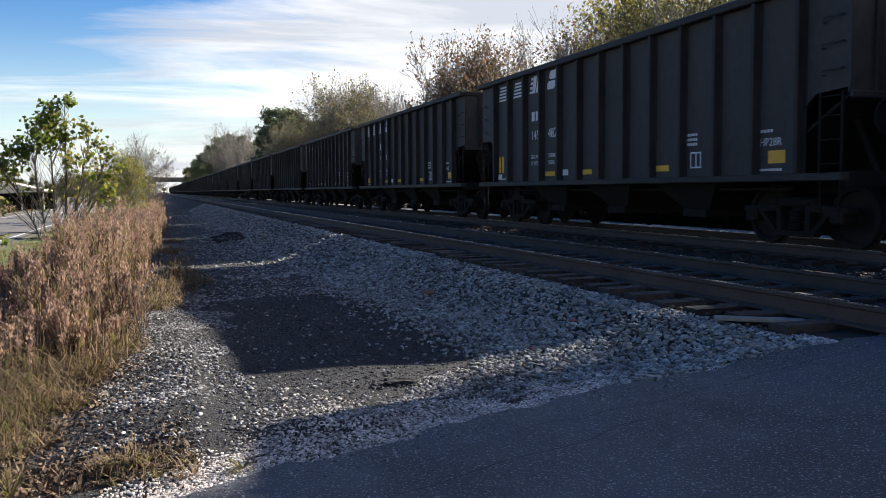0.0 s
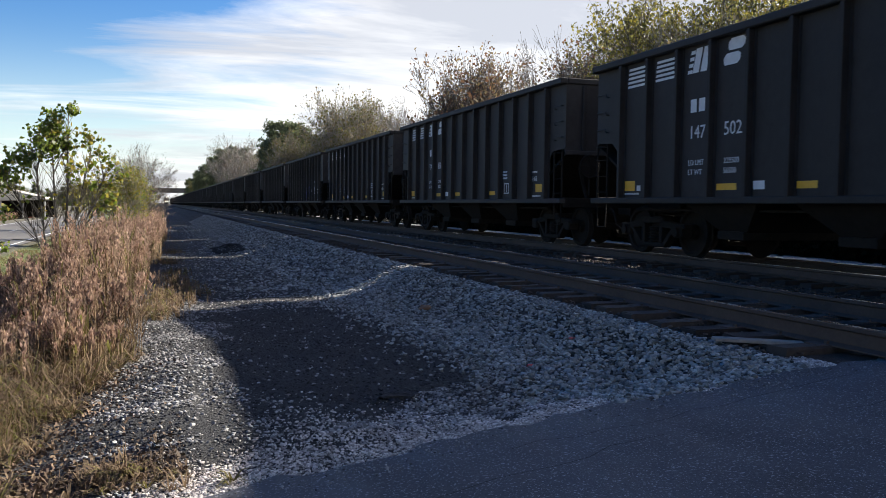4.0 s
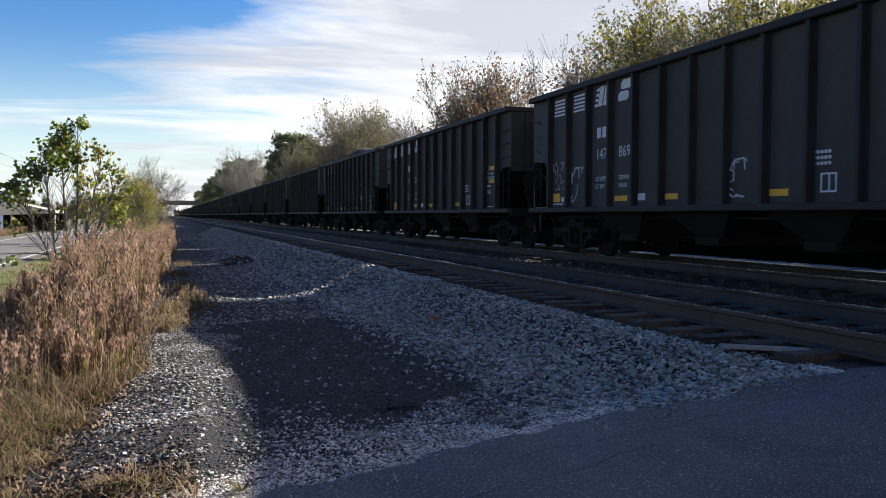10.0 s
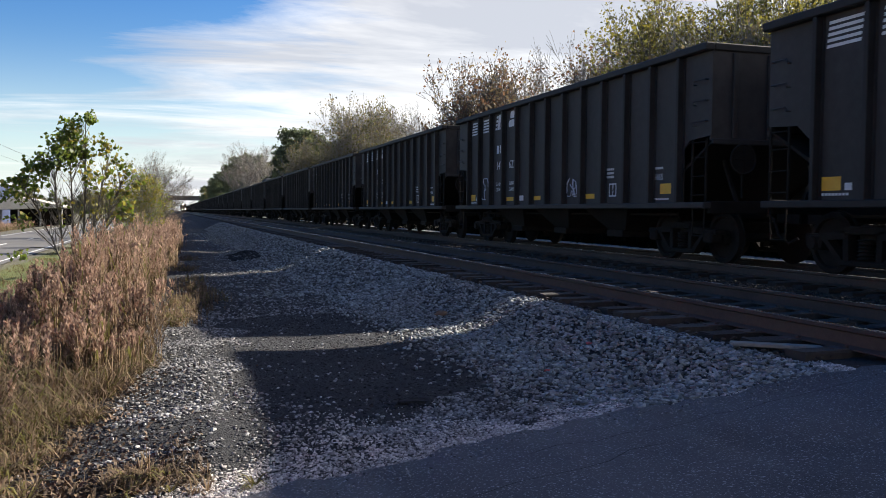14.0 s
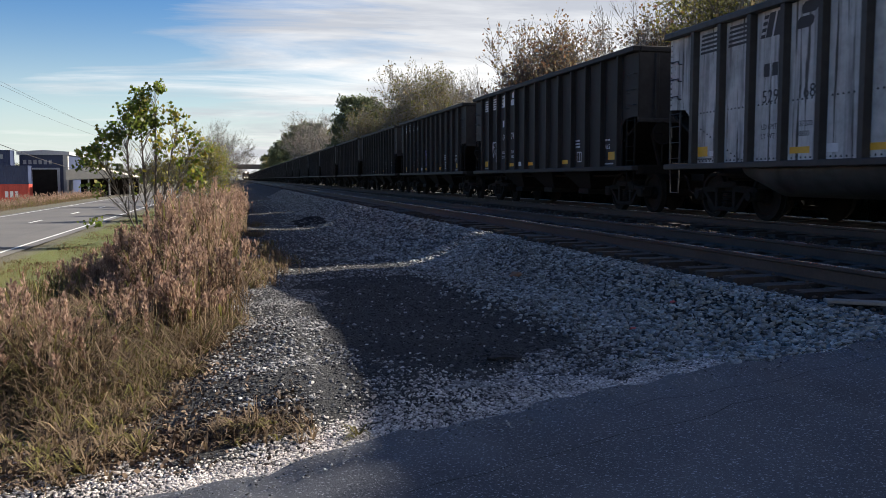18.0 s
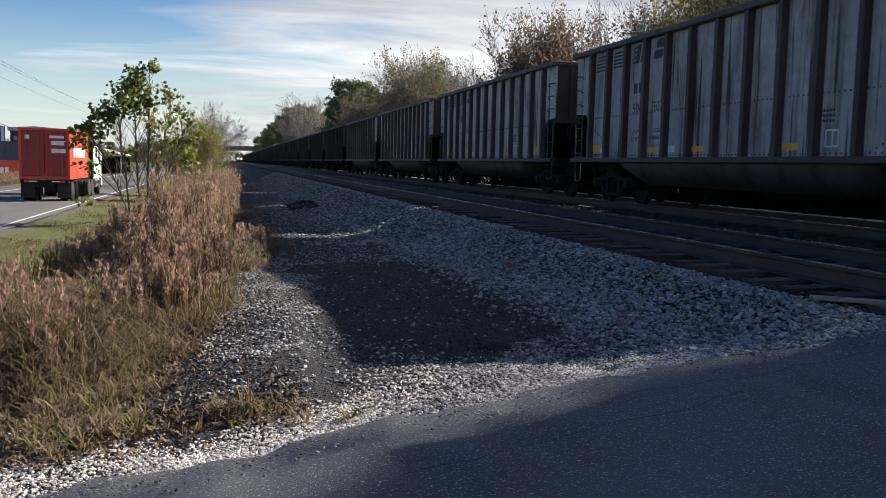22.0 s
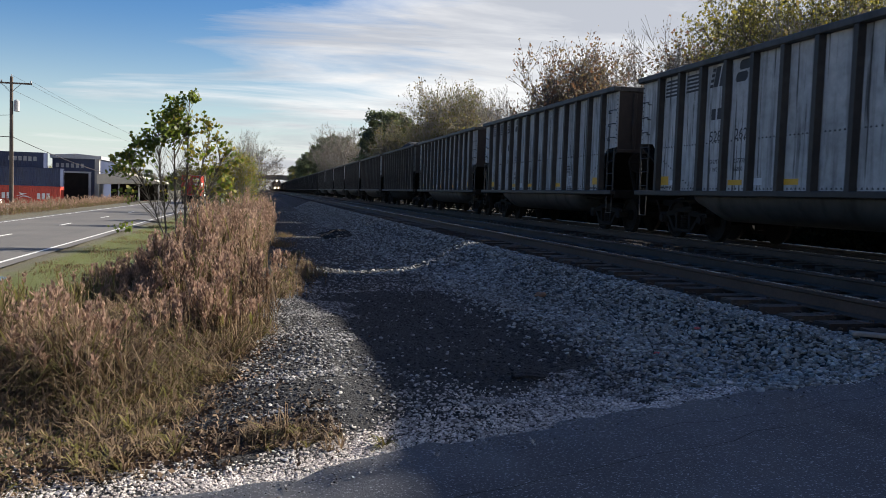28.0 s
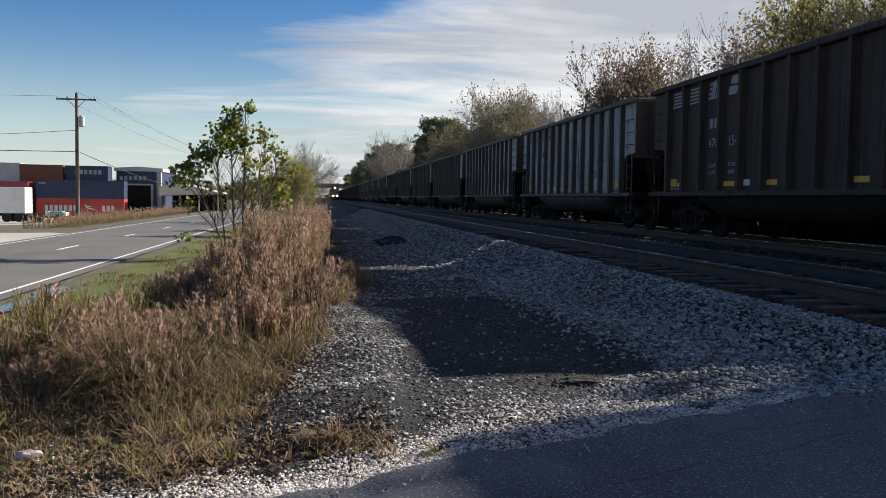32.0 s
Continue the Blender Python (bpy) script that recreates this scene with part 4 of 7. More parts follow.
MARK = {"yellow_big": plate_mesh(0.36, 0.19, M_YELLOW, "reflector"), "yellow_long": plate_mesh(0.50, 0.105, M_YELLOW, "reflector"), "yellow_tall": plate_mesh(0.13, 0.42, M_YELLOW, "reflector"),
        "white_small": plate_mesh(0.13, 0.10, M_WHITE, "marking"), "white_label": plate_mesh(0.26, 0.13, M_WHITE, "label_plate"), "box": frame_mesh(0.30, 0.27, 0.025, M_WHITE), "boxdark": frame_mesh(0.30, 0.27, 0.025, M_WHITE)}


def dress(car, spec):
    """The markings on the side towards the highway, panel by panel."""
    n1, n2, weight, light, code, style, scribbles = spec
    noted = n2 == "213"
    ink = {"white": M_WHITE, "dark": M_DARKLET, "dim": M_DIMWHITE}[style]
    a, b = STRIPES[ink.name]
    st = b if code == "HP28R" else a
    part("stripe_panel", st, car, "painted stripes", on_side(5.43, 3.17))
    part("stripe_panel", st, car, "painted stripes", on_side(4.47, 3.17))
    e1, e2 = emblem(ink)
    part("emblem_block", e1, car, "plain emblem shape", on_side(3.50, 3.17))
    part("emblem_block", e2, car, "plain emblem shape", on_side(2.55, 3.17))
    part("lettering", letters(n1, 0.31, ink), car, "painted numerals", on_side(3.40, 2.07))
    part("lettering", letters(n2, 0.31, ink), car, "painted numerals", on_side(2.46, 2.07))
    # owner's mark, as two plain bars
    part("marking", OWNERBAR[ink.name], car, "plain mark", on_side(3.36, 2.51))
    part("lettering", letters("LD LMT", 0.13, ink), car, "painted words", on_side(3.40, 1.62))
    part("lettering", letters("LT WT", 0.13, ink), car, "painted words", on_side(3.40, 1.46))
    part("lettering", letters(weight, 0.13, ink), car, "painted numerals", on_side(2.44, 1.62))
    part("lettering", letters(light, 0.13, ink), car, "painted numerals", on_side(2.44, 1.46))
    if code == "HP28R":
        for y in (5.42, 5.22):
            part("reflector", MARK["yellow_tall"], car, "yellow reflector", on_side(y, 1.32))
        part("label_plate", MARK["white_label"], car, "", on_side(5.48, 1.15))
    else:
        part("reflector", MARK["yellow_big"], car, "yellow reflector", on_side(5.46, 1.21))
        part("marking", MARK["white_small"], car, "", on_side(5.03, 1.21))
    for y in (2.60, 0.86, -1.96):
        part("reflector", MARK["yellow_long"], car, "yellow reflector", on_side(y, 1.19))
    if noted:
        for z in (2.16, 1.80):
            part("reflector", MARK["yellow_long"], car, "yellow reflector", on_side(-4.98, z))
        part("lettering", letters("EMPTY LOAD", 0.10, ink), car, "painted words", on_side(-4.72, 2.03))
        part("lettering", letters("1/4 ADJ BLOCK", 0.10, ink), car, "painted words", on_side(-4.72, 1.92))
    else:
        part("reflector", MARK["yellow_big"], car, "yellow reflector", on_side(-5.05, 1.24))
    part("label_plate", MARK["white_label"], car, "white label", on_side(1.70, 1.19))
    part("inspection_box", MARK["box"], car, "white outlined box", on_side(-3.10, 1.22))
    for i, z in enumerate((1.60, 1.68, 1.76)):
        part("marking", SMALLBAR[ink.name], car, "", on_side(-2.95, z))
    if code:
        part("lettering", letters(code, 0.17, ink), car, "painted code", on_side(-4.85, 1.50))
        part("marking", SMALLBAR[ink.name], car, "", on_side(-4.80, 1.70))
    part("marking", LOWBAR[ink.name], car, "", on_side(-4.78, 1.13))
    part("marking", LOWBAR[ink.name], car, "", on_side(5.52, 1.14))
    for seed, y, z, w, h, mt in scribbles:
        part("graffiti", scrawl(seed, w, h, mt), car, "sprayed scribble", on_side(y, z))


def split_bar(w, h, n, mat):
    s = Shape()
    for i in range(n):
        x = w * i / n
        s.prism([(x, 0), (x + w / n * 0.7, 0), (x + w / n * 0.7, h), (x, h)], 2, 0, 0.002)
    return s.done("marking", mat)


OWNERBAR = {m.name: split_bar(0.46, 0.22, 2, m) for m in (M_WHITE, M_DARKLET, M_DIMWHITE)}
SMALLBAR = {m.name: split_bar(0.36, 0.045, 5, m) for m in (M_WHITE, M_DARKLET, M_DIMWHITE)}
LOWBAR = {m.name: split_bar(0.58, 0.035, 9, m) for m in (M_WHITE, M_DARKLET, M_DIMWHITE)}

W, G, GB = "white", M_GRAFF, M_GRAFFBLUE
SPECS = {
    -2: ("146", "905", "229400", "56300", "H65", W, ()), -1: ("147", "310", "229600", "56400", "H65", W, ()),
    0: ("145", "482", "228000", "58000", "HP28R", W, ()), 1: ("147", "659", "229300", "56700", "H65", W, ((1, -1.2, 1.25, 0.7, 0.8, GB), (2, -2.1, 1.3, 0.6, 0.9, GB), (3, -3.85, 1.3, 0.7, 0.9, G), (4, -5.0, 1.9, 0.6, 0.5, G))),
    2: ("147", "235", "229500", "56500", "H65", W, ()), 3: ("147", "815", "229800", "56200", "H65", W, ()),
    4: ("147", "502", "229500", "56500", "H65", W, ()), 5: ("147", "310", "229600", "56400", "H65", W, ()),
    6: ("146", "247", "228100", "57900", "HP28R", W, ()), 7: ("147", "212", "229600", "56400", "H65", W, ()),
    8: ("147", "213", "229700", "56300", "H65", W, ()), 9: ("147", "869", "229900", "56100", "H65", W, ((5, 5.45, 1.5, 0.6, 0.6, M_DIMWHITE), (6, 4.5, 1.2, 0.62, 0.75, G), (7, -1.0, 1.2, 0.6, 0.6, G), (8, -5.0, 1.7, 0.6, 0.5, G))),
    10: ("147", "040", "229500", "56500", "H65", W, ((9, 4.5, 1.2, 0.6, 0.4, M_DIMWHITE),)), 11: ("148", "130", "229500", "56500", "H65", W, ()),
    12: ("147", "622", "230000", "56000", "H65", W, ((10, 4.55, 1.25, 0.62, 0.6, G), (11, -1.0, 1.25, 0.6, 0.5, G))), 13: ("147", "148", "229500", "56500", "H65", W, ()),
    14: ("147", "699", "229400", "56600", "H65", W, ((12, 0.8, 1.4, 0.4, 0.7, GB),)), 15: ("146", "743", "229100", "56900", "H65", W, ((13, 4.5, 1.35, 0.5, 0.7, G),)),
    16: ("529", "168", "237200", "48800", "", "dark", ()), 17: ("525", "109", "237300", "48700", "", "dark", ()),
    18: ("525", "841", "237300", "48700", "", "dark", ()), 19: ("508", "302", "237200", "48800", "", "dark", ()),
    20: ("525", "123", "237200", "48800", "", "dark", ()), 22: ("501", "199", "237100", "48900", "", "dark", ()),
    23: ("508", "417", "237200", "48800", "", "dark", ()), 24: ("528", "262", "237200", "48800", "", "dark", ()),
    25: ("527", "115", "237200", "48800", "", "dark", ()), 26: ("512", "029", "237200", "48800", "", "dark", ()),
    27: ("470", "154", "237200", "48800", "", "dim", ()), 28: ("508", "640", "237200", "48800", "", "dark", ()),
}
PITCH, FIRST = 14.65, 13.9
templates = {k: car_template(k) for k in ("hopper", "tub", "black_tub", "brown_tub")}
templates["far"] = far_template()
train = []
used = set()
for k in range(-40, 29):
    kind = "far" if k < -3 else "hopper" if k < 16 else {21: "black_tub", 27: "brown_tub"}.get(k, "tub")
    place = pose(TRACK[1], FIRST - PITCH * k, 0)
    if kind in used:
        car = copy_thing(templates[kind], place)
        for o in [o for o in car.children if o.name.startswith("coal_load")]:
            bpy.data.objects.remove(o)
    else:
        car = templates[kind]
        car.matrix_basis = place
        used.add(kind)
    train.append((k, kind, car))
for k, kind, car in train:
    part("coal_load", COAL_HEAP if k in (7, 21) else COAL[k % 3], car, "heaped black coal" if k in (7, 21) else "black coal")
    if k in SPECS:
        dress(car, SPECS[k])
    elif k == 21:
        part("lettering", letters("10", 0.30, M_DIMWHITE), car, "faded numerals", on_side(3.36, 2.00))
        part("lettering", letters("521", 0.30, M_DIMWHITE), car, "faded numerals", on_side(2.46, 2.00))
        part("marking", OWNERBAR[M_DIMWHITE.name], car, "plain mark", on_side(3.36, 2.45))
        for y in (5.4, 2.6, -0.2, -1.2):
            part("reflector", MARK["yellow_long"], car, "dull yellow reflector", on_side(y, 1.25))

# ---- plants ----
def rot_frames(n, rs):
    """n random unit triples (u, v), u and v square to one another."""
    a = rs.normal(size=(n, 3))
    a /= np.linalg.norm(a, axis=1, keepdims=True)
    b = np.cross(a, rs.normal(size=(n, 3)))
    b /= np.linalg.norm(b, axis=1, keepdims=True) + 1e-9
    return a, b


def leaf_mesh(name, centres, size, mat, rs, droop=0.0, long=1.5):
    """A bent four-cornered leaf at each centre."""
    n = len(centres)
    a, b = rot_frames(n, rs)
    a[:, 2] -= droop
    a /= np.linalg.norm(a, axis=1, keepdims=True)
    b -= a * (a * b).sum(1, keepdims=True)
    b /= np.linalg.norm(b, axis=1, keepdims=True)
    s = size * rs.uniform(0.6, 1.25, size=(n, 1))
    nrm = np.cross(a, b)
    p = np.asarray(centres)
    v = np.stack([p, p + a * s * long * 0.5 + b * s * 0.5 + nrm * s * 0.12, p + a * s * long, p + a * s * long * 0.5 - b * s * 0.5 + nrm * s * 0.12], 1)
    return raw_mesh(name, v.reshape(-1, 3), np.arange(n * 4).reshape(n, 4), mat)


def tubes_mesh(name, segs, mat, n=5):
    """segs: (p, q, r0, r1) rows."""
    s = np.array([(*p, *q, r0, r1) for p, q, r0, r1 in segs])
    p, q, r0, r1 = s[:, :3], s[:, 3:6], s[:, 6], s[:, 7]
    d = q - p
    d /= np.linalg.norm(d, axis=1, keepdims=True) + 1e-9
    ref = np.where(np.abs(d[:, 2:3]) > 0.9, np.array([[1.0, 0, 0]]), np.array([[0, 0, 1.0]]))
    u = np.cross(d, ref)
    u /= np.linalg.norm(u, axis=1, keepdims=True)
    w = np.cross(d, u)
    vs = []
    for c, r in ((p, r0), (q, r1)):
        for i in range(n):
            t = 2 * math.pi * i / n
            vs.append(c + r[:, None] * (u * math.cos(t) + w * math.sin(t)))
    v = np.stack(vs, 1)
    base = np.arange(len(s))[:, None] * 2 * n
    f = np.concatenate([base + np.array([[i, (i + 1) % n, n + (i + 1) % n, n + i]]) for i in range(n)], 0)
    return raw_mesh(name, v.reshape(-1, 3), f, mat)


def grow(thin, r, p, d, length, radius, level, levels, segs, tips, wander=0.22, kids=(2, 4), angle=(25, 55), lift=0.12, shrink=(0.55, 0.78)):
    steps = 4 if level < 2 else 3
    pts = [Vector(p)]
    d = Vector(d).normalized()
    for i in range(steps):
        d = (d + Vector((r.uniform(-1, 1), r.uniform(-1, 1), r.uniform(-0.6, 1))) * wander * 0.5 + Vector((0, 0, lift * 0.35))).normalized()
        pts.append(pts[-1] + d * length / steps)
    for i in range(steps):
        k0, k1 = 1 - 0.6 * i / steps, 1 - 0.6 * (i + 1) / steps
        segs[min(level, 1)].append((pts[i][:], pts[i + 1][:], radius * k0, max(radius * k1, thin)))
    if level >= levels:
        tips.extend(q[:] for q in pts[1:])
        return
    for c in range(r.randint(*kids)):
        i = r.randint(1, steps)
        ax = d.cross(Vector((r.uniform(-1, 1), r.uniform(-1, 1), r.uniform(-1, 1)))).normalized()
        nd = d.copy()
        nd.rotate(Matrix.Rotation(radians(r.uniform(*angle)), 3, ax))
        grow(thin, r, pts[i], nd, length * r.uniform(*shrink), radius * (0.66 if level else 0.5), level + 1, levels, segs, tips, wander, kids, angle, lift, shrink)
    grow(thin, r, pts[-1], d, length * 0.7, radius * 0.42, level + 1, levels, segs, tips, wander, kids, angle, lift, shrink)


def broad_tree(seed, height, bark, leaf, density, leaf_size, stems=1, spread=(25, 55), levels=4, trunk=0.16, leaf2=None, share2=0.3, top_only=0.0, thin=0.006):
    r, rs = random.Random(seed), np.random.RandomState(seed)
    segs, tips = ([], []), []
    for s in range(stems):
        a = 2 * math.pi * s / max(stems, 1) + r.uniform(0, 1)
        lean = 0.0 if stems == 1 else r.uniform(0.12, 0.42)
        grow(thin, r, (0.1 * math.cos(a) * (stems > 1), 0.1 * math.sin(a) * (stems > 1), -0.3), (lean * math.cos(a), lean * math.sin(a), 1), height * 0.42, trunk * (1 if stems == 1 else 0.7), 0, levels, segs, tips, angle=spread)
    tips = np.array(tips)
    top = tips[:, 2].max()
    k = height / top
    tips *= k
    sc = lambda L: [(tuple(np.array(p) * k), tuple(np.array(q) * k), a, b) for p, q, a, b in L]
    out = {"trunk": tubes_mesh("trunk", sc(segs[0]), bark, 8), "branchwork": tubes_mesh("branchwork", sc(segs[1]), bark, 4)}
    if density > 0:
        n = int(len(tips) * density)
        pick = tips[rs.randint(0, len(tips), n)] + rs.normal(scale=leaf_size * 1.2, size=(n, 3))
        if top_only:
            keep = rs.uniform(size=n) < np.clip((pick[:, 2] / height - top_only) / (1 - top_only) * 1.6 + 0.04, 0, 1)
            pick = pick[keep]
        if leaf2 is not None:
            m = rs.uniform(size=len(pick)) < share2
            out["crown_patches"] = leaf_mesh("crown_patches", pick[m], leaf_size, leaf2, rs, 0.3)
            pick = pick[~m]
        out["crown"] = leaf_mesh("crown", pick, leaf_size, leaf, rs, 0.3)
    return out


def pine_tree(seed, height, radius):
    r, rs = random.Random(seed), np.random.RandomState(seed)
    segs, tips = ([], []), []
    segs[0].append(((0, 0, -0.3), (0.1, 0, height * 0.5), 0.24, 0.16))
    segs[0].append(((0.1, 0, height * 0.5), (0, 0.1, height * 0.97), 0.16, 0.04))
    for i in range(64):
        f = r.uniform(0.28, 1.0)
        z = height * f
        L = radius * math.sqrt(max(0.03, 1 - ((f - 0.56) / 0.47) ** 2)) * r.uniform(0.55, 1.05)
        a = r.uniform(0, 6.283)
        q = (L * math.cos(a), L * math.sin(a), z + L * r.uniform(0.0, 0.3))
        segs[1].append(((0, 0, z), q, 0.05, 0.015))
        for j in range(9):
            t = r.uniform(0.45, 1.05)
            tips.append((q[0] * t + r.gauss(0, 0.35), q[1] * t + r.gauss(0, 0.35), z + (q[2] - z) * t + r.gauss(0, 0.28)))
    tips = np.array(tips)
    n = len(tips) * 26
    pts = tips[rs.randint(0, len(tips), n)] + rs.normal(scale=(0.34, 0.34, 0.22), size=(n, 3))
    return {"trunk": tubes_mesh("trunk", segs[0], M_BARK, 8), "branchwork": tubes_mesh("branchwork", segs[1], M_BARK, 4), "crown": leaf_mesh("crown", pts, 0.27, M_PINE, rs, -0.3, 1.8)}


def plant(kind_name, label, category, group, meshes, x, y, z, turn=0.0, scale=1.0):
    ob = thing(kind_name, label, category, group, "", pose(x, y, z, 0, 0, turn))
    ob.scale = (scale, scale, scale)
    for nm, me in meshes.items():
        for piece in me if isinstance(me, list) else [me]:
            part({"crown_patches": "crown"}.get(nm, nm), piece, ob)
    return ob


def land_z(x, y):
    return float(land(np.array([x]), np.array([y]))[0])


# the sapling by the highway, seed-grown clumps beyond it
def sapling():
    """Thin stems fanning from one foot, many bare rising twigs, big leaves in loose lobes."""
    r, rs = random.Random(12), np.random.RandomState(12)
    stems, twigs, leaves, pale = [], [], [], []
    lines = []
    for (bx, lx, ly, hh, r0) in ((0.33, 0.45, 0.0, 5.3, 0.055), (0.02, -0.15, 0.2, 4.9, 0.05), (-0.30, -0.75, -0.2, 4.0, 0.04), (0.45, 1.25, 0.2, 4.2, 0.035), (-0.35, -1.75, -0.1, 3.0, 0.03), (0.5, 1.75, 0.1, 3.2, 0.028)):
        pts = [Vector((bx + (lx - bx) * (k / 8) ** 1.3 + r.uniform(-.03, .03), ly * k / 8 + r.uniform(-.04, .04), -0.3 + (hh + 0.3) * k / 8)) for k in range(9)]
        lines.append(pts)
        stems.append(Shape().path(pts, r0, 7, 0.15).done("trunk", M_BARK, True))
        for k in range(int(hh * 14)):
            q = r.uniform(1.4, 7.2)
            a = pts[int(q)].lerp(pts[int(q) + 1], q - int(q))
            t = r.uniform(0, 6.283)
            d = Vector((math.cos(t) * 0.7 + 0.25 * lx, math.sin(t) * 0.7, r.uniform(0.9, 1.8))).normalized()
            L = r.uniform(0.5, 1.5) * (1.15 - 0.10 * q)
            e = a + d * L
            twigs.append((a[:], e[:], 0.011, 0.005))
            m = a.lerp(e, 0.5)
            twigs.append((m[:], (m + (d + Vector((r.uniform(-.6, .6), r.uniform(-.6, .6), 0))).normalized() * L * 0.45)[:], 0.006, 0.004))
            if r.random() < 0.22 and e.z > 1.4:
                pale += [(e + Vector((r.gauss(0, .06), r.gauss(0, .06), r.gauss(0, .05))))[:] for _ in range(2)]
    for cx, cz, rad, full in ((0.45, 5.25, 0.26, 1.0), (0.05, 5.0, 0.28, 1.0), (-0.25, 4.75, 0.32, 1.1), (-0.55, 4.3, 0.42, 1.3), (0.05, 4.25, 0.42, 1.2), (-0.35, 3.8, 0.42, 1.2), (0.25, 4.0, 0.30, 0.9), (-1.0, 3.7, 0.38, 1.2), (0.95, 4.4, 0.32, 0.9),
                              (1.15, 4.15, 0.25, 0.8), (1.4, 3.65, 0.25, 0.8), (1.75, 3.75, 0.20, 0.8), (0.6, 3.3, 0.40, 0.8), (1.2, 3.2, 0.25, 0.7), (1.95, 3.35, 0.12, 0.6), (-1.25, 3.45, 0.30, 1.0), (-1.75, 3.0, 0.38, 1.1), (-1.15, 3.0, 0.34, 0.7),
                              (-2.1, 2.85, 0.22, 0.9), (1.7, 2.5, 0.30, 0.8), (2.1, 2.95, 0.20, 0.7), (1.75, 2.05, 0.36, 0.8), (1.15, 2.7, 0.22, 0.5), (-1.9, 2.5, 0.32, 0.6), (-1.75, 1.65, 0.40, 0.3), (-2.05, 0.5, 0.42, 0.28), (0.3, 2.3, 0.8, 0.10), (-0.6, 2.2, 0.6, 0.10)):
        near = min(lines, key=lambda pts: min(abs(q.x - cx) + 0.35 * abs(q.z - cz + 0.8) for q in pts))
        foot = min(near, key=lambda q: abs(q.z - max(0.7, cz - 0.6 - 0.5 * abs(q.x - cx))))
        hub = Vector((cx, r.gauss(0, 0.35), cz - 0.1))
        m = foot.lerp(hub, 0.55) + Vector((0, 0, 0.12))
        twigs += [(foot[:], m[:], 0.02, 0.014), (m[:], hub[:], 0.014, 0.009)]
        for k in range(int((25 if cx < 0.5 else 19) * full * rad / 0.5)):
            tip = hub + Vector((r.gauss(0, 0.45) * rad, r.gauss(0, 0.8) * rad, r.gauss(0.05, 0.45) * rad))
            twigs.append((m.lerp(hub, r.uniform(0.3, 1.0))[:], tip[:], 0.007, 0.004))
            for _ in range(r.randint(5, 8)):
                q = (tip + Vector((r.gauss(0, .09), r.gauss(0, .09), r.gauss(-0.02, .08))))[:]
                (pale if r.random() < (0.08 if cx < 0.5 else 0.45) else leaves).append(q)
    return {"trunk": stems, "branchwork": tubes_mesh("branchwork", twigs, M_BARK, 4),
            "crown": leaf_mesh("crown", np.array(leaves), 0.15, M_LEAFGREEN, rs, 0.5, 1.1), "crown_patches": leaf_mesh("crown_patches", np.array(pale), 0.15, M_LEAFYELLOW, rs, 0.5, 1.1)}


SAP = sapling()
plant("sycamore_sapling", "young tree with big green leaves above bare lower twigs", "tree", "", SAP, -8.4, 31.0, -1.05, 0)
BUSH_Y = broad_tree(31, 4.4, M_BARKPALE, M_LEAFYELLOW, 1.2, 0.08, stems=5, levels=4, trunk=0.06, leaf2=M_LEAFGREEN, share2=0.3)
plant("roadside_bush", "yellow-green leafy bush between railway and highway", "bush", "bushes by the railway", BUSH_Y, -6.9, 50, -1.05, 0, 0.95)
plant("roadside_bush", "yellow-green leafy bush between railway and highway", "bush", "bushes by the railway", BUSH_Y, -7.9, 57, -1.1, 100, 0.8)
BARE = broad_tree(41, 7.2, M_BARK, M_LEAFRUST, 0.10, 0.055, stems=5, levels=5, trunk=0.07)
plant("bare_bush", "bare grey-brown multi-stemmed small tree", "tree", "bushes by the railway", BARE, -6.3, 76, -1.1, 10, 1.0)
plant("bare_bush", "bare grey-brown multi-stemmed small tree", "tree", "bushes by the railway", BARE, -7.3, 92, -1.1, 130, 0.95)
plant("roadside_bush", "olive leafy bush between railway and highway", "bush", "bushes by the railway", BUSH_Y, -8.6, 70, -1.1, 210, 0.75)
plant("roadside_bush", "olive leafy bush between railway and highway", "bush", "bushes by the railway", BUSH_Y, -7.0, 105, -1.1, 300, 1.0)

# the woods beyond the train
OAK = broad_tree(51, 15.0, M_BARKPALE, M_LEAFOLIVE, 0.50, 0.17, stems=6, spread=(14, 38), levels=5, trunk=0.22, leaf2=M_LEAFTAN, share2=0.35, thin=0.02)
RED = broad_tree(61, 15.5, M_BARK, M_LEAFRUST, 0.50, 0.20, stems=3, spread=(22, 50), levels=5, trunk=0.22, leaf2=M_LEAFTAN, share2=0.5, thin=0.022)
OLIVE = broad_tree(71, 17.0, M_BARK, M_LEAFOLIVE, 2.4, 0.15, stems=2, spread=(22, 50), levels=5, trunk=0.28, leaf2=M_LEAFYELLOW, share2=0.3, thin=0.015)
# dense crown for unseen trees that only block the sun
SHADE = broad_tree(77, 19.0, M_BARK, M_LEAFOLIVE, 7.0, 0.34, stems=3, spread=(24, 56), levels=5, trunk=0.34)
THIN = broad_tree(81, 16.0, M_BARKPALE, M_LEAFRUST, 0.12, 0.12, stems=3, spread=(18, 42), levels=5, trunk=0.2, thin=0.018)
PINES = [pine_tree(91, 17.0, 5.0), pine_tree(92, 15.5, 4.4)]
L_OAK, L_RED = "broad tree with sparse yellow-green autumn leaves", "tree with thin rust-brown autumn leaves and pale branches"
L_OLIVE, L_THIN, L_PINE = "tall tree with olive and yellow leaves", "nearly bare tall tree with pale branches", "dark green pine with a ragged crown"
WOODS = "trees beyond the railway"
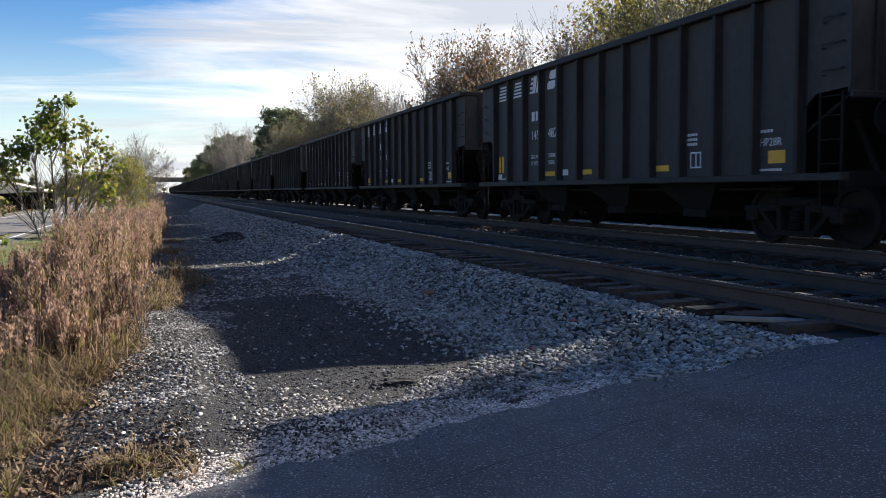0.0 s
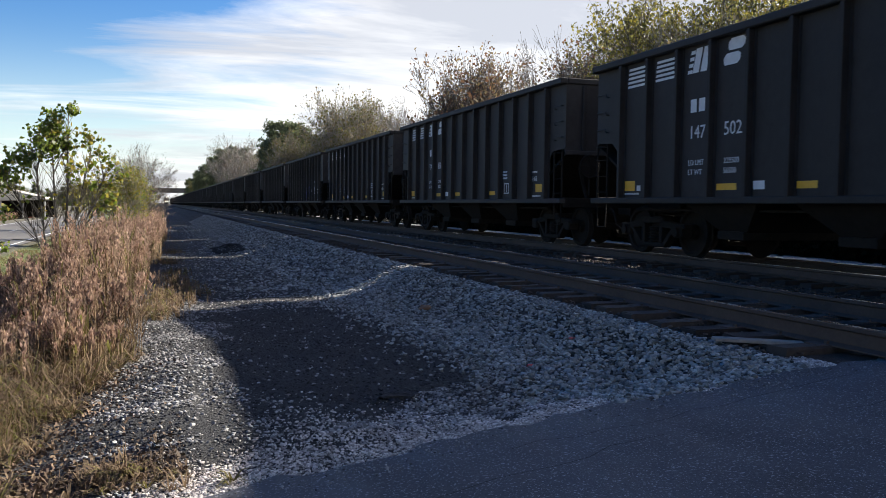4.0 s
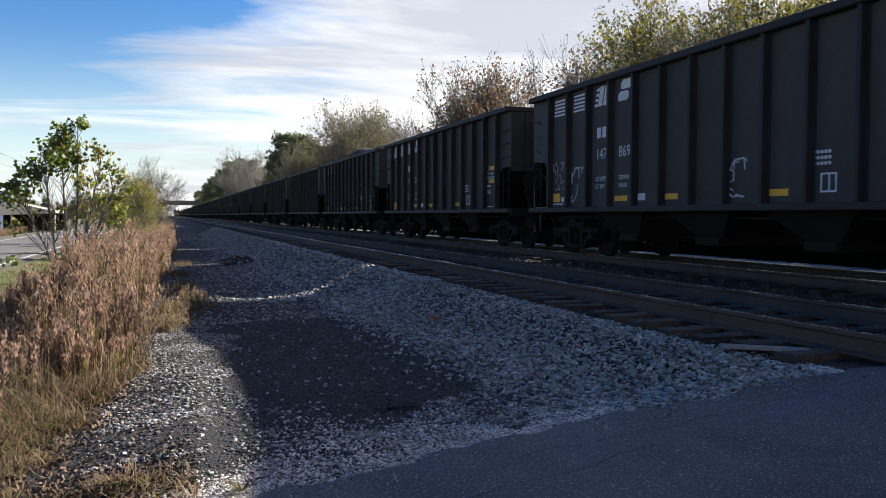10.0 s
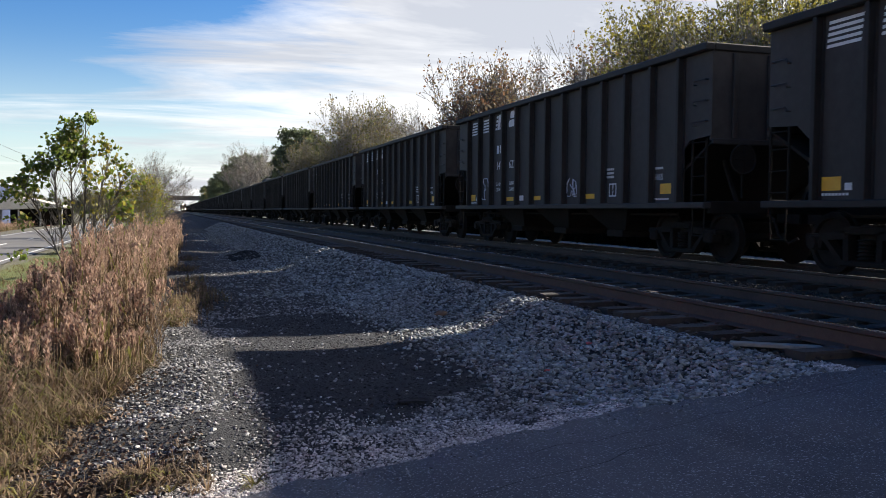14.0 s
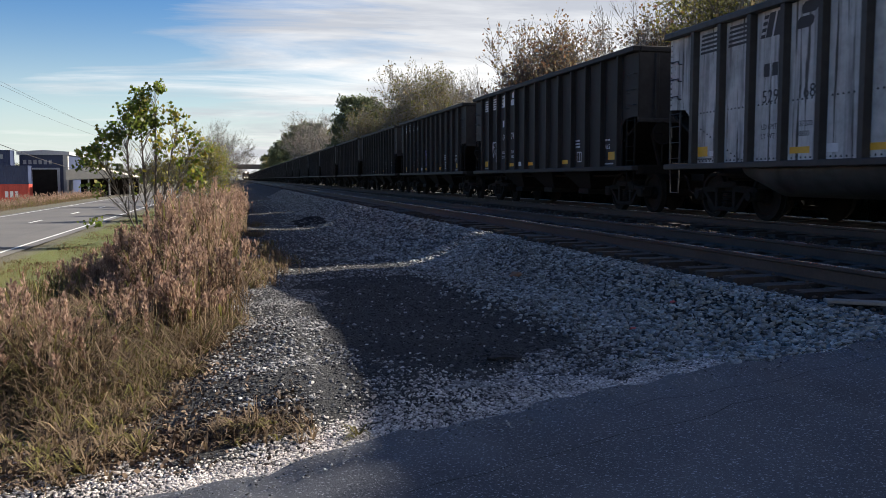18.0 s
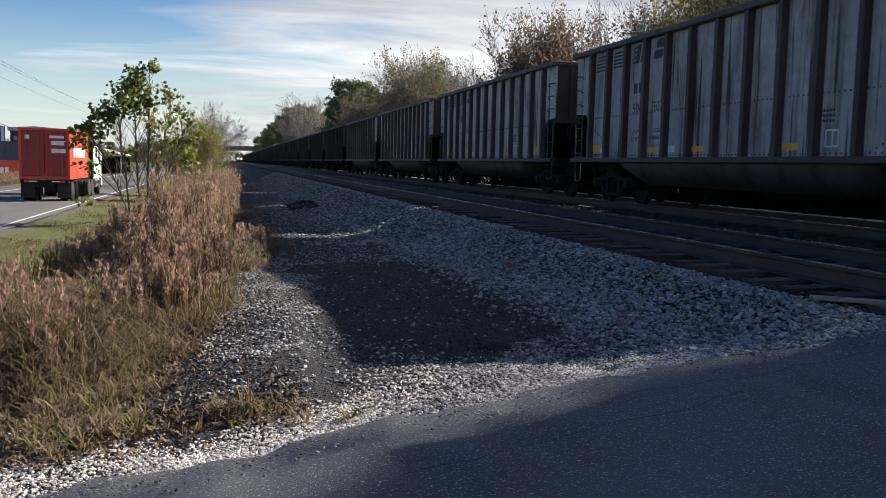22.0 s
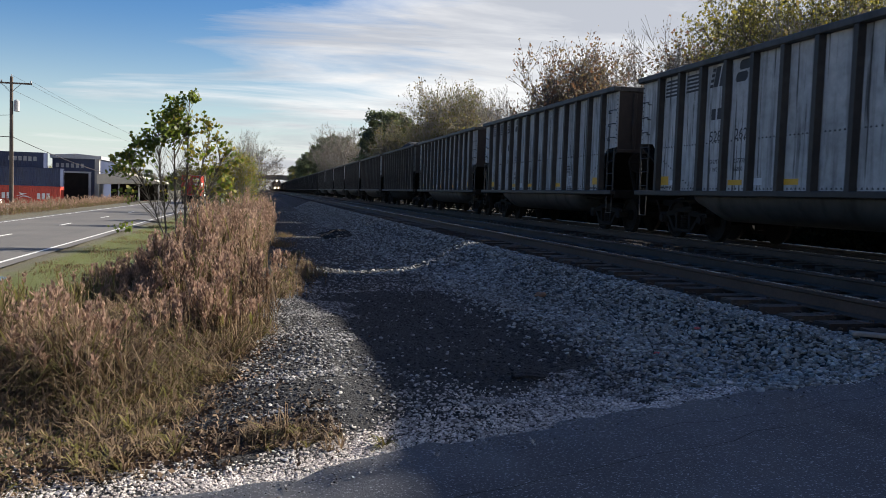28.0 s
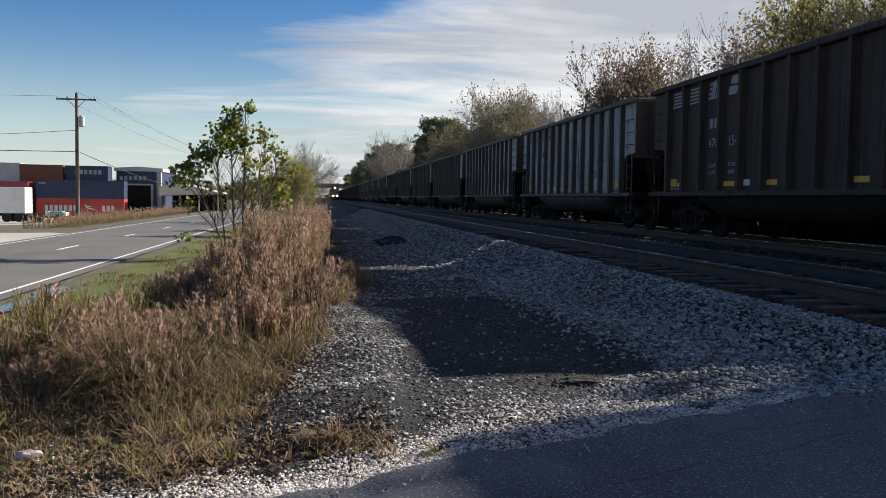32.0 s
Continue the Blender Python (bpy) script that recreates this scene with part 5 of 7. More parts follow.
for mesh_set, nm, lab, x, y, turn, sc in (
        (OAK, "oak_tree", L_OAK, 17.0, 104, 0, 1.13), (OAK, "oak_tree", L_OAK, 21.5, 112, 120, 1.08), (RED, "autumn_tree", L_RED, 26.5, 112, 60, 0.93), (OAK, "oak_tree", L_OAK, 14.2, 118, 220, 0.85),
        (RED, "autumn_tree", L_RED, 20.0, 69, 0, 1.02), (RED, "autumn_tree", L_RED, 23.6, 71, 140, 1.02), (THIN, "bare_tree", L_THIN, 18.5, 78, 30, 0.78), (OAK, "oak_tree", L_OAK, 27.0, 76, 50, 0.85),
        (THIN, "bare_tree", L_THIN, 23.0, 55, 90, 0.92), (RED, "autumn_tree", L_RED, 25.5, 54, 200, 0.92), (OLIVE, "olive_tree", L_OLIVE, 28.5, 52, 10, 1.02),
        (OLIVE, "olive_tree", L_OLIVE, 25.5, 42, 100, 0.98), (OLIVE, "olive_tree", L_OLIVE, 27.0, 34, 220, 0.95), (OAK, "oak_tree", L_OAK, 22.5, 36, 300, 0.85), (OLIVE, "olive_tree", L_OLIVE, 32.0, 44, 150, 1.0),
        # the SHADE trees stand out of view, added to shade the crossing's asphalt
        (OLIVE, "olive_tree", L_OLIVE, 33.0, 27, 20, 1.0), (RED, "autumn_tree", L_RED, 30.5, 20, 80, 0.95), (SHADE, "shade_tree", L_OLIVE, 26.5, 7.9, 10, 0.94), (SHADE, "shade_tree", L_OLIVE, 24.0, 3.5, 150, 0.92), (SHADE, "shade_tree", L_OLIVE, 30.0, 5.4, 250, 1.05), (RED, "autumn_tree", L_RED, 25.0, 14.0, 160, 0.9),
        (PINES[0], "pine_tree", L_PINE, 19.2, 158, 40, 0.95), (PINES[1], "pine_tree", L_PINE, 20.8, 163, 300, 0.98), (PINES[0], "pine_tree", L_PINE, 17.5, 166, 0, 1.0), (PINES[1], "pine_tree", L_PINE, 21.0, 172, 70, 1.02), (PINES[1], "pine_tree", L_PINE, 16.6, 160, 140, 0.9), (PINES[0], "pine_tree", L_PINE, 23.5, 160, 200, 0.85),
        (THIN, "bare_tree", L_THIN, 13.0, 182, 0, 1.05), (THIN, "bare_tree", L_THIN, 15.0, 196, 100, 1.0), (THIN, "bare_tree", L_THIN, 11.5, 205, 190, 1.0),
        (PINES[0], "pine_tree", L_PINE, 12.0, 236, 30, 0.92), (PINES[1], "pine_tree", L_PINE, 14.5, 228, 90, 1.05), (PINES[0], "pine_tree", L_PINE, 11.5, 262, 160, 0.9), (PINES[1], "pine_tree", L_PINE, 16.0, 255, 250, 1.05),
        (PINES[0], "pine_tree", L_PINE, 10.8, 300, 220, 0.85), (PINES[1], "pine_tree", L_PINE, 14.5, 305, 10, 1.0), (PINES[1], "pine_tree", L_PINE, 11.5, 350, 10, 0.85), (PINES[0], "pine_tree", L_PINE, 17.0, 345, 60, 1.0),
        (OLIVE, "olive_tree", L_OLIVE, 20.0, 205, 0, 0.95), (OLIVE, "olive_tree", L_OLIVE, 24.0, 135, 0, 0.75), (OAK, "oak_tree", L_OAK, 30.0, 130, 0, 0.95), (OAK, "oak_tree", L_OAK, 34.0, 95, 70, 0.95), (OLIVE, "olive_tree", L_OLIVE, 38.0, 70, 70, 0.95),
        (OLIVE, "olive_tree", L_OLIVE, 12.0, 400, 40, 0.75), (PINES[0], "pine_tree", L_PINE, 14.0, 440, 40, 0.95), (PINES[1], "pine_tree", L_PINE, 12.5, 480, 80, 0.95)):
    plant(nm, lab, "tree", WOODS, mesh_set, x, y, -1.1, turn, sc)
# far woods on the other side of the highway
for i in range(22):
    x = -150 + i * 6.4
    plant("far_tree", "hazy far tree behind the container yard", "tree", "far trees behind the yard", OLIVE if i % 3 else THIN, x, 262 + 17 * math.sin(i * 2.1), -2.6, 47 * i, 0.55 + 0.08 * math.sin(i * 1.7))
for i in range(14):
    plant("far_tree", "hazy far tree beyond the bridge", "tree", "far trees beyond the bridge", OLIVE if i % 2 else PINES[i % 2], -14 - i * 7, 330 + 14 * i, -2.0, 61 * i, 0.5 + 0.03 * (i % 4))


def brush(x0, x1, y0, y1, count, height, seed):
    """Undergrowth: leafy twigs, near-black in place of the shade under the cars."""
    rs = np.random.RandomState(seed)
    xy = np.stack([rs.uniform(x0, x1, count), rs.uniform(y0, y1, count)], 1)
    h = height * (0.45 + 0.55 * np.abs(np.sin(xy[:, 1] * 0.43 + xy[:, 0]))) * rs.uniform(0.5, 1.1, count)
    per = 26
    pts = np.repeat(np.column_stack([xy, -1.1 + 0 * h]), per, 0) + np.stack([rs.normal(scale=0.35, size=count * per), rs.normal(scale=0.35, size=count * per), np.repeat(h, per) * rs.uniform(0.05, 1.0, count * per)], 1)
    segs = [((x, y, -1.2), (x + rs.normal(scale=.2), y + rs.normal(scale=.2), -1.1 + hh), 0.015, 0.005) for (x, y), hh in zip(xy, h)]
    return leaf_mesh("leaves", pts, 0.15, M_SHADEBRUSH, rs, 0.2), tubes_mesh("twigs", segs, M_UNDER, 3)


# added behind the track to darken the view under the cars
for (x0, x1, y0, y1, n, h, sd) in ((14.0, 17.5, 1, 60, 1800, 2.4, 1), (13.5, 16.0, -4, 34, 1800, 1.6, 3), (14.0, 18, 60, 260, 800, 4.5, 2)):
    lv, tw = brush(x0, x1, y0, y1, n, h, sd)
    b = thing("undergrowth", "leafy brush along the far side of the tracks, shade put into its near-black colour", "undergrowth", kind="stuff", data=lv)
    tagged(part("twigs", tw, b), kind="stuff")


# ---- dry weeds between the path and the highway ----
def weed_field(name, label, area, count, hgt, seed, plume=1.0, blades=5, detail=2, green=0.0, clumps=0, spread=0.13, fine=False):
    """area(rs, n) gives x, y. Stalks with drooping blades and feathery plumes, each material in one mesh."""
    rs = np.random.RandomState(seed)
    own = 1.0
    if clumps:
        cx, cy = area(rs, clumps)
        pick = rs.randint(0, len(cx), count)
        x, y = cx[pick] + rs.normal(scale=spread, size=count), cy[pick] + rs.normal(scale=spread, size=count)
        own = rs.uniform(0.55, 1.22, len(cx))[pick]
    else:
        x, y = area(rs, count)
    z = land(x, y) - 0.02
    clump = 1.0 if clumps else 0.80 + 0.32 * np.sin(x * 2.9 + 1.3 * np.sin(y * 1.1)) * np.sin(y * 2.3 + 1.7 * np.sin(x * 1.9))
    h = hgt(x, y) * rs.uniform(0.72 if clumps else 0.55, 1.12, len(x)) * clump * own
    n = len(x)
    ang = rs.uniform(0, 6.283, n)
    tilt = rs.normal(scale=0.06 if clumps else 0.10, size=n)
    dx, dy = np.cos(ang) * tilt * h, np.sin(ang) * tilt * h
    base = np.stack([x, y, z], 1)
    top = base + np.stack([dx, dy, h], 1)
    wv, wf = [], []
    r = 0.0035 * (1 + 0.6 * (detail < 2)) * (0.45 if fine else 1.0)
    off = np.array([[1, 0, 0], [-0.5, 0.87, 0], [-0.5, -0.87, 0]]) * r
    v = np.concatenate([base[:, None, :] + off[None] * 1.4, top[:, None, :] + off[None] * 0.5], 1)
    f = np.arange(n)[:, None, None] * 6 + np.array([[0, 1, 4, 3], [1, 2, 5, 4], [2, 0, 3, 5]])[None]
    me = raw_mesh("stalks", v.reshape(-1, 3), f.reshape(-1, 4), M_STRAW)
    ob = thing(name, label, "weeds", kind="stuff", data=me)

    def blade_mesh(idx, per, mat, wid, lo, hi, ln):
        m = len(idx) * per
        if not m:
            return
        bi = np.repeat(idx, per)
        k = rs.uniform(lo, hi, m)[:, None]
        p = base[bi] * (1 - k) + top[bi] * k
        a = rs.uniform(0, 6.283, m)
        d = np.stack([np.cos(a), np.sin(a), 0 * a], 1)
        s = np.stack([-np.sin(a), np.cos(a), 0 * a], 1)
        L = (ln * h[bi] * rs.uniform(0.6, 1.3, m))[:, None]
        up = np.array([[0, 0, 1.0]])
        w = wid * rs.uniform(0.7, 1.3, m)[:, None]
        steep = 0.5 if clumps else 1.0
        p1 = p + d * L * 0.45 * steep + up * L * 0.45 / steep ** 0.4 * rs.uniform(0.5, 1.3, m)[:, None]
        p2 = p1 + d * L * 0.5 * steep - up * L * rs.uniform(-0.25, 0.35, m)[:, None]
        vv = np.stack([p - s * w, p + s * w, p1 + s * w * 0.8, p1 - s * w * 0.8, p2 + s * w * 0.12, p2 - s * w * 0.12], 1)
        ff = np.arange(m)[:, None, None] * 6 + np.array([[0, 1, 2, 3], [3, 2, 4, 5]])[None]
        tagged(part("blades", raw_mesh("blades", vv.reshape(-1, 3), ff.reshape(-1, 4), mat), ob), kind="stuff")

    alli = np.arange(n)
    gsel = rs.uniform(size=n) < green
    blade_mesh(alli[~gsel], blades, M_STRAW, (0.0050 if fine else 0.006) if detail == 2 else 0.012, 0.0, 0.25 if fine else 0.7, 1.0 if fine else 0.30)
    blade_mesh(alli[gsel], blades + 2, M_WEEDGREEN, (0.0055 if fine else 0.007) if detail == 2 else 0.013, 0.0, 0.25 if fine else 0.75, 1.05 if fine else 0.42)
    psel = alli[(rs.uniform(size=n) < plume) & (h > 0.35)]
    if len(psel):
        per = {2: 34, 1: 16, 0: 7}[detail]
        m = len(psel) * per
        bi = np.repeat(psel, per)
        k = 1.0 - np.abs(rs.normal(scale=0.15, size=m))[:, None]
        p = base[bi] * (1 - k) + top[bi] * k + rs.normal(scale=0.009, size=(m, 3))
        pm = leaf_mesh("plumes", p, {2: 0.018, 1: 0.033, 0: 0.055}[detail], M_PLUME, rs, -1.6, 2.8)
        tagged(part("plumes", pm, ob, "feathery pinkish seed plumes"), kind="stuff")
    return ob


def weed_edge(y):
    """Where the weeds meet the path."""
    return -5.66 + 0.28 * smooth(4.8, 7.0, y) + 0.33 * smooth(16, 30, y) + 0.42 * smooth(30, 45, y) + 0.09 * np.sin(y * 1.3) + 0.07 * np.sin(y * 3.1 + 1)


def area_between(y0, y1, left, power=1.0):
    def fn(rs, n):
        y = y0 + (y1 - y0) * rs.uniform(size=n) ** power
        e = weed_edge(y)
        u = rs.uniform(size=n) ** 0.85
        lx = left(y)
        x = e + (lx - e) * u
        # ragged edge and thin spots
        keep = (np.sin(x * 2.1 + y * 0.9) * np.sin(y * 1.7 - x * 1.1) > -0.82)
        return x[keep], y[keep]
    return fn


tall = lambda x, y: 0.55 + 0.50 * smooth(5.5, 10.5, y) + 0.12 * np.sin(y * 0.8 + x) - 0.62 * smooth(-5.7, -7.2, x)
weed_field("dry_weeds", "tall dry brown weeds with feathery pinkish plumes beside the path", area_between(5.6, 17, lambda y: -7.45 + 0.3 * np.sin(y)), 5200, lambda x, y: tall(x, y) * 1.12, 11, plume=0.62, blades=6, green=0.16, clumps=300, spread=0.075)
weed_field("dry_weeds", "tall dry brown weeds with feathery pinkish plumes beside the path", area_between(17, 46, lambda y: -7.15 + 0.4 * np.sin(y * 0.6)), 5000, lambda x, y: tall(x, y) * 0.90, 12, plume=0.75, blades=4, detail=1, green=0.10, clumps=430, spread=0.12)
weed_field("dry_weeds", "tall dry tan weeds further along the railway", area_between(46, 190, lambda y: -9.0 + 0 * y), 3800, lambda x, y: 0.92 + 0.15 * np.sin(y * 0.3), 13, plume=0.8, blades=5, detail=0, green=0.12, clumps=420, spread=0.24)
front = lambda x, y: 0.13 + 0.46 * smooth(2.9, 5.2, y) * (0.35 + 0.65 * smooth(-5.4, -6.3, x)) + 0.05 * np.sin(3 * x + 2 * y)


def front_area(rs, n):
    y = rs.uniform(2.3, 7.2, n)
    e = weed_edge(y) - 0.15 * smooth(3.6, 2.6, y) + 0.12 * np.sin(7 * y)
    x = e + (-9.6 - e) * rs.uniform(size=n) ** 0.8
    keep = y > 2.72 + 0.12 * np.sin(x * 2.3) + 0.30 * (x + 5.7)
    return x[keep], y[keep]


weed_field("roadside_grass", "rough tan and green grass at the edge of the crossing", front_area, 9500, front, 14, plume=0.09, blades=7, green=0.20, fine=True)
weed_field("green_weeds", "dark green leafy weeds among the dry grass", lambda rs, n: (-9.8 + 2.6 * rs.uniform(size=n), 5.2 + 4.2 * rs.uniform(size=n)), 900, lambda x, y: 0.62 + 0.1 * np.sin(3 * x + y), 24, plume=0.12, blades=9, green=0.8, clumps=90, spread=0.1)


def tuft(rs, n):
    a, r = rs.uniform(0, 6.283, n), 0.20 * np.abs(rs.normal(size=n))
    return -5.20 + r * np.cos(a) * 1.2, 2.98 + r * np.sin(a) * 0.7


weed_field("weed_tuft", "small tuft of dry grass at the gravel's edge", tuft, 120, lambda x, y: 0.15 + 0 * x, 15, plume=0.0, blades=8, green=0.12, fine=True)
weed_field("dry_weed", "single dry weed with a pinkish plume in a tuft", lambda rs, n: (np.array([-5.22, -5.19, -5.205]), np.array([3.0, 2.95, 2.98])), 3, lambda x, y: 0.40 + 0 * x, 16, plume=1.0, blades=5)
# tufts that stand out from the weeds onto the gravel
def spilled(rs, n):
    c = np.array([(-5.0, 11.4), (-4.75, 12.6), (-4.5, 14.2), (-5.1, 10.4), (-4.75, 17.5), (-4.65, 20.0), (-4.6, 15.6), (-5.05, 13.6), (-4.7, 24.0), (-4.5, 30.5)])
    k = rs.randint(0, len(c), n)
    return c[k, 0] + rs.normal(scale=0.17, size=n), c[k, 1] + rs.normal(scale=0.28, size=n)


weed_field("weed_tufts", "low tan grass tufts spreading from the weeds onto gravel", spilled, 900, lambda x, y: 0.30 + 0.05 * np.sin(9 * y), 21, plume=0.25, blades=9, green=0.15)
weed_field("dry_weed", "clump of tall dry weeds with pinkish plumes on the gravel", lambda rs, n: (rs.normal(-5.33, 0.06, n), rs.normal(7.0, 0.10, n)), 34, lambda x, y: 0.70 + 0 * x, 22, plume=0.8, blades=7)
# strip of grass to the highway, and the far verge
def verge(rs, n):
    return rs.uniform(-11.5, -8.0, n), 3 + 95 * rs.uniform(size=n) ** 1.7


weed_field("verge_grass", "short green verge grass beside the highway", verge, 12000, lambda x, y: 0.09 + 0.05 * np.sin(x * 2 + y), 17, plume=0.0, blades=4, detail=1, green=0.9)
weed_field("far_verge_weeds", "tan and rust weeds along the far verge of the highway", lambda rs, n: ((lambda yy: (-20.6 - 4.2 * rs.uniform(size=n) - 0.02 * yy, yy))(61 + 70 * rs.uniform(size=n))), 2600, lambda x, y: 0.95 + 0.3 * np.sin(y * 0.5), 18, plume=0.7, blades=6, detail=0, green=0.3)


# ---- fallen leaves at the weeds' edge ----
def litter():
    rs = np.random.RandomState(23)
    n = 9000
    y = rs.uniform(2.5, 6.0, n)
    x = weed_edge(y) + rs.normal(scale=0.30, size=n) - 0.12
    k = rs.uniform(size=n) < 0.6
    x[k] = -8.2 + 3.3 * rs.uniform(size=k.sum()) ** 0.8
    y[k] = 2.72 + 0.30 * (x[k] + 5.7) + np.abs(rs.normal(scale=0.36, size=k.sum()))
    return leaf_mesh("fallen_leaves", np.stack([x, y, land(x, y) + 0.010], 1), 0.023, M_DEADLEAF, rs, 0.2, 1.4)


thing("fallen_leaves", "brown fallen leaves scattered at the weeds' edge", "leaves", kind="stuff", data=litter())

# ---- loose stones: ballast, gravel and coal dust crumbs ----
def stone_base(seed):
    r = random.Random(seed)
    bm = bmesh.new()
    bmesh.ops.create_icosphere(bm, subdivisions=1, radius=0.5)
    for v in bm.verts:
        v.co *= r.uniform(0.72, 1.3)
        v.co.x = max(min(v.co.x, 0.40), -0.36)
        v.co.y = max(min(v.co.y, 0.44), -0.40)
        v.co.z = max(min(v.co.z * 0.8, 0.28), -0.30)
    bm.verts.index_update()
    out = np.array([v.co[:] for v in bm.verts]), np.array([[v.index for v in f.verts] for f in bm.faces])
    bm.free()
    return out


STONES = [stone_base(i) for i in range(8)]


def scatter_mesh(name, pts, sizes, mat, seed):
    rs = np.random.RandomState(seed)
    vs, fs, o = [], [], 0
    which = rs.randint(0, len(STONES), len(pts))
    for k, (bv, bf) in enumerate(STONES):
        p, s = pts[which == k], sizes[which == k]
        n = len(p)
        if not n:
            continue
        a, b = rot_frames(n, rs)
        c = np.cross(a, b)
        R = np.stack([a, b, c], 2)
        st = rs.uniform(0.7, 1.3, (n, 1, 3))
        v = np.einsum("nij,nkj->nki", R, bv[None] * st) * s[:, None, None]
        v[:, :, 2] *= 0.62
        v += p[:, None, :]
        vs.append(v.reshape(-1, 3))
        fs.append((bf[None] + (np.arange(n) * len(bv))[:, None, None] + o).reshape(-1, 3))
        o += n * len(bv)
    me = raw_mesh(name, np.concatenate(vs), np.concatenate(fs), mat)
    me.shade_flat()
    return me


def lay(rs, n, x0, x1, y0, y1, power=1.0, sink=0.0):
    x, y = rs.uniform(x0, x1, n), y0 + (y1 - y0) * rs.uniform(size=n) ** power
    return np.stack([x, y, land(x, y) + sink], 1)


rs = np.random.RandomState(77)
def spread_out(rs, n, x0, fall, y0, y1, power, sink):
    """Stones that rolled off the foot of the ballast, fewer with distance."""
    x, y = x0 - fall * np.abs(rs.normal(size=n)), y0 + (y1 - y0) * rs.uniform(size=n) ** power
    return np.stack([x, y, land(x, y) + sink], 1)


bed = thing("ballast", "grey crushed-stone ballast sloping down from the track", "ballast", kind="structure")
near_st = np.concatenate([lay(rs, 19000, -2.15, -0.62, 3.25, 13, 1.35, 0.004), spread_out(rs, 2600, -2.1, 0.30, 3.6, 14, 1.2, 0.006)])
near_st[:, 2] += rs.uniform(-0.022, 0.022, len(near_st))
mid_st = np.concatenate([lay(rs, 15000, -2.3, -0.62, 12, 80, 1.9, 0.006), spread_out(rs, 2600, -2.2, 0.8, 15, 70, 1.6, 0.004)])
mid_st[:, 2] += rs.uniform(-0.02, 0.025, len(mid_st))
mid2 = lay(rs, 4200, 1.65, 2.55, 2.0, 30, 1.3, 0.01)
mid3 = lay(rs, 3800, 2.5, 3.8, 2.0, 26, 1.3, 0.01)
crib = lay(rs, 5200, -0.62, 2.1, 3.6, 22, 1.2, 0.012)
crib[:, 2] = -0.215 + rs.uniform(-0.02, 0.012, len(crib))
for nm, p, s0, s1 in (("ballast_stones", near_st, 0.03, 0.062), ("ballast_stones", mid_st, 0.05, 0.10), ("ballast_stones", mid2, 0.035, 0.065), ("crib_stones", mid3, 0.04, 0.07), ("crib_stones", crib, 0.035, 0.06)):
    tagged(part(nm, scatter_mesh(nm, p, rs.uniform(s0, s1, len(p)), M_STONEDARK if nm == "crib_stones" else M_STONE, len(p)), bed, "angular grey stones"), kind="stuff")
single = [mesh("stone", [tuple(v) for v in bv], [tuple(f) for f in bf], M_STONE) for bv, bf in STONES]
for p in lay(rs, 300, -2.15, -0.75, 3.3, 7.5, 1.0, 0.018):
    s = rs.uniform(0.05, 0.085)
    m = Matrix.LocRotScale(Vector(p), Euler(rs.uniform(0, 6.28, 3)), Vector((s, s * rs.uniform(0.7, 1.1), s * 0.8)))
    part("stone", single[rs.randint(8)], bed, "", m)


def band(rs, n, lo, hi, x0, x1):
    """Along the asphalt's edge."""
    x = rs.uniform(x0, x1, n)
    y = asphalt_edge(x) + (lo + (hi - lo) * np.abs(rs.normal(scale=0.5, size=n)) * (0.75 + 0.35 * np.sin(x * 2.7) + 0.2 * np.sin(x * 7.1)) if hi > 0 else rs.uniform(lo, hi, n))
    return np.stack([x, y, np.maximum(land(x, y), np.where(y < asphalt_edge(x), asphalt_z(x), -9)) + 0.004], 1)


grav = thing("gravel", "pale grey loose gravel along the asphalt's edge", "gravel", kind="structure")
g1 = band(rs, 34000, 0.0, 0.9, -8.5, -0.4)
g2 = band(rs, 1300, -0.30, 0.0, -8.5, -0.4)
g3 = lay(rs, 56000, -5.5, -2.1, 3.4, 13, 1.3, 0.004)
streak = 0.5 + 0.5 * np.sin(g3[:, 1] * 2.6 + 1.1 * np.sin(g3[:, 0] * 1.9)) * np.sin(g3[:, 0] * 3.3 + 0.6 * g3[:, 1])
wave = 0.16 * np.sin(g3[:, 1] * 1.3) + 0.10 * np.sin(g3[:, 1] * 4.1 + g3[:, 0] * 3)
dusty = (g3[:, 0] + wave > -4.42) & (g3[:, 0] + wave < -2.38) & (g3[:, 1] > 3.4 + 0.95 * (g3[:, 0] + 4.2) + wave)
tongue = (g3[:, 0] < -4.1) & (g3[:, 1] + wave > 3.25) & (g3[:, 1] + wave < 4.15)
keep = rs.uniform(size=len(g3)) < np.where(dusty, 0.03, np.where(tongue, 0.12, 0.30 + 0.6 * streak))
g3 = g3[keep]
g4 = lay(rs, 5000, -5.0, -2.2, 11, 34, 1.5, 0.005)
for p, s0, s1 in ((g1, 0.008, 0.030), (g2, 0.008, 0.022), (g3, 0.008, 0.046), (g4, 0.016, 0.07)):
    tagged(part("gravel_stones", scatter_mesh("gravel_stones", p, s0 + (s1 - s0) * rs.uniform(size=len(p)) ** 1.8, M_LITGRAVEL if p is g1 else M_GRAVEL, len(p)), grav, "pale angular pebbles"), kind="stuff")
# crumbs of dust-dark stone all over the path
crumbs = lay(rs, 15000, -5.6, -2.3, 3.2, 14, 1.5, 0.002)
tagged(part("dust_crumbs", scatter_mesh("dust_crumbs", crumbs, 0.008 + 0.026 * rs.uniform(size=len(crumbs)) ** 2, M_CRUMB, 41), grav, "small dusty dark crumbs"), kind="stuff")
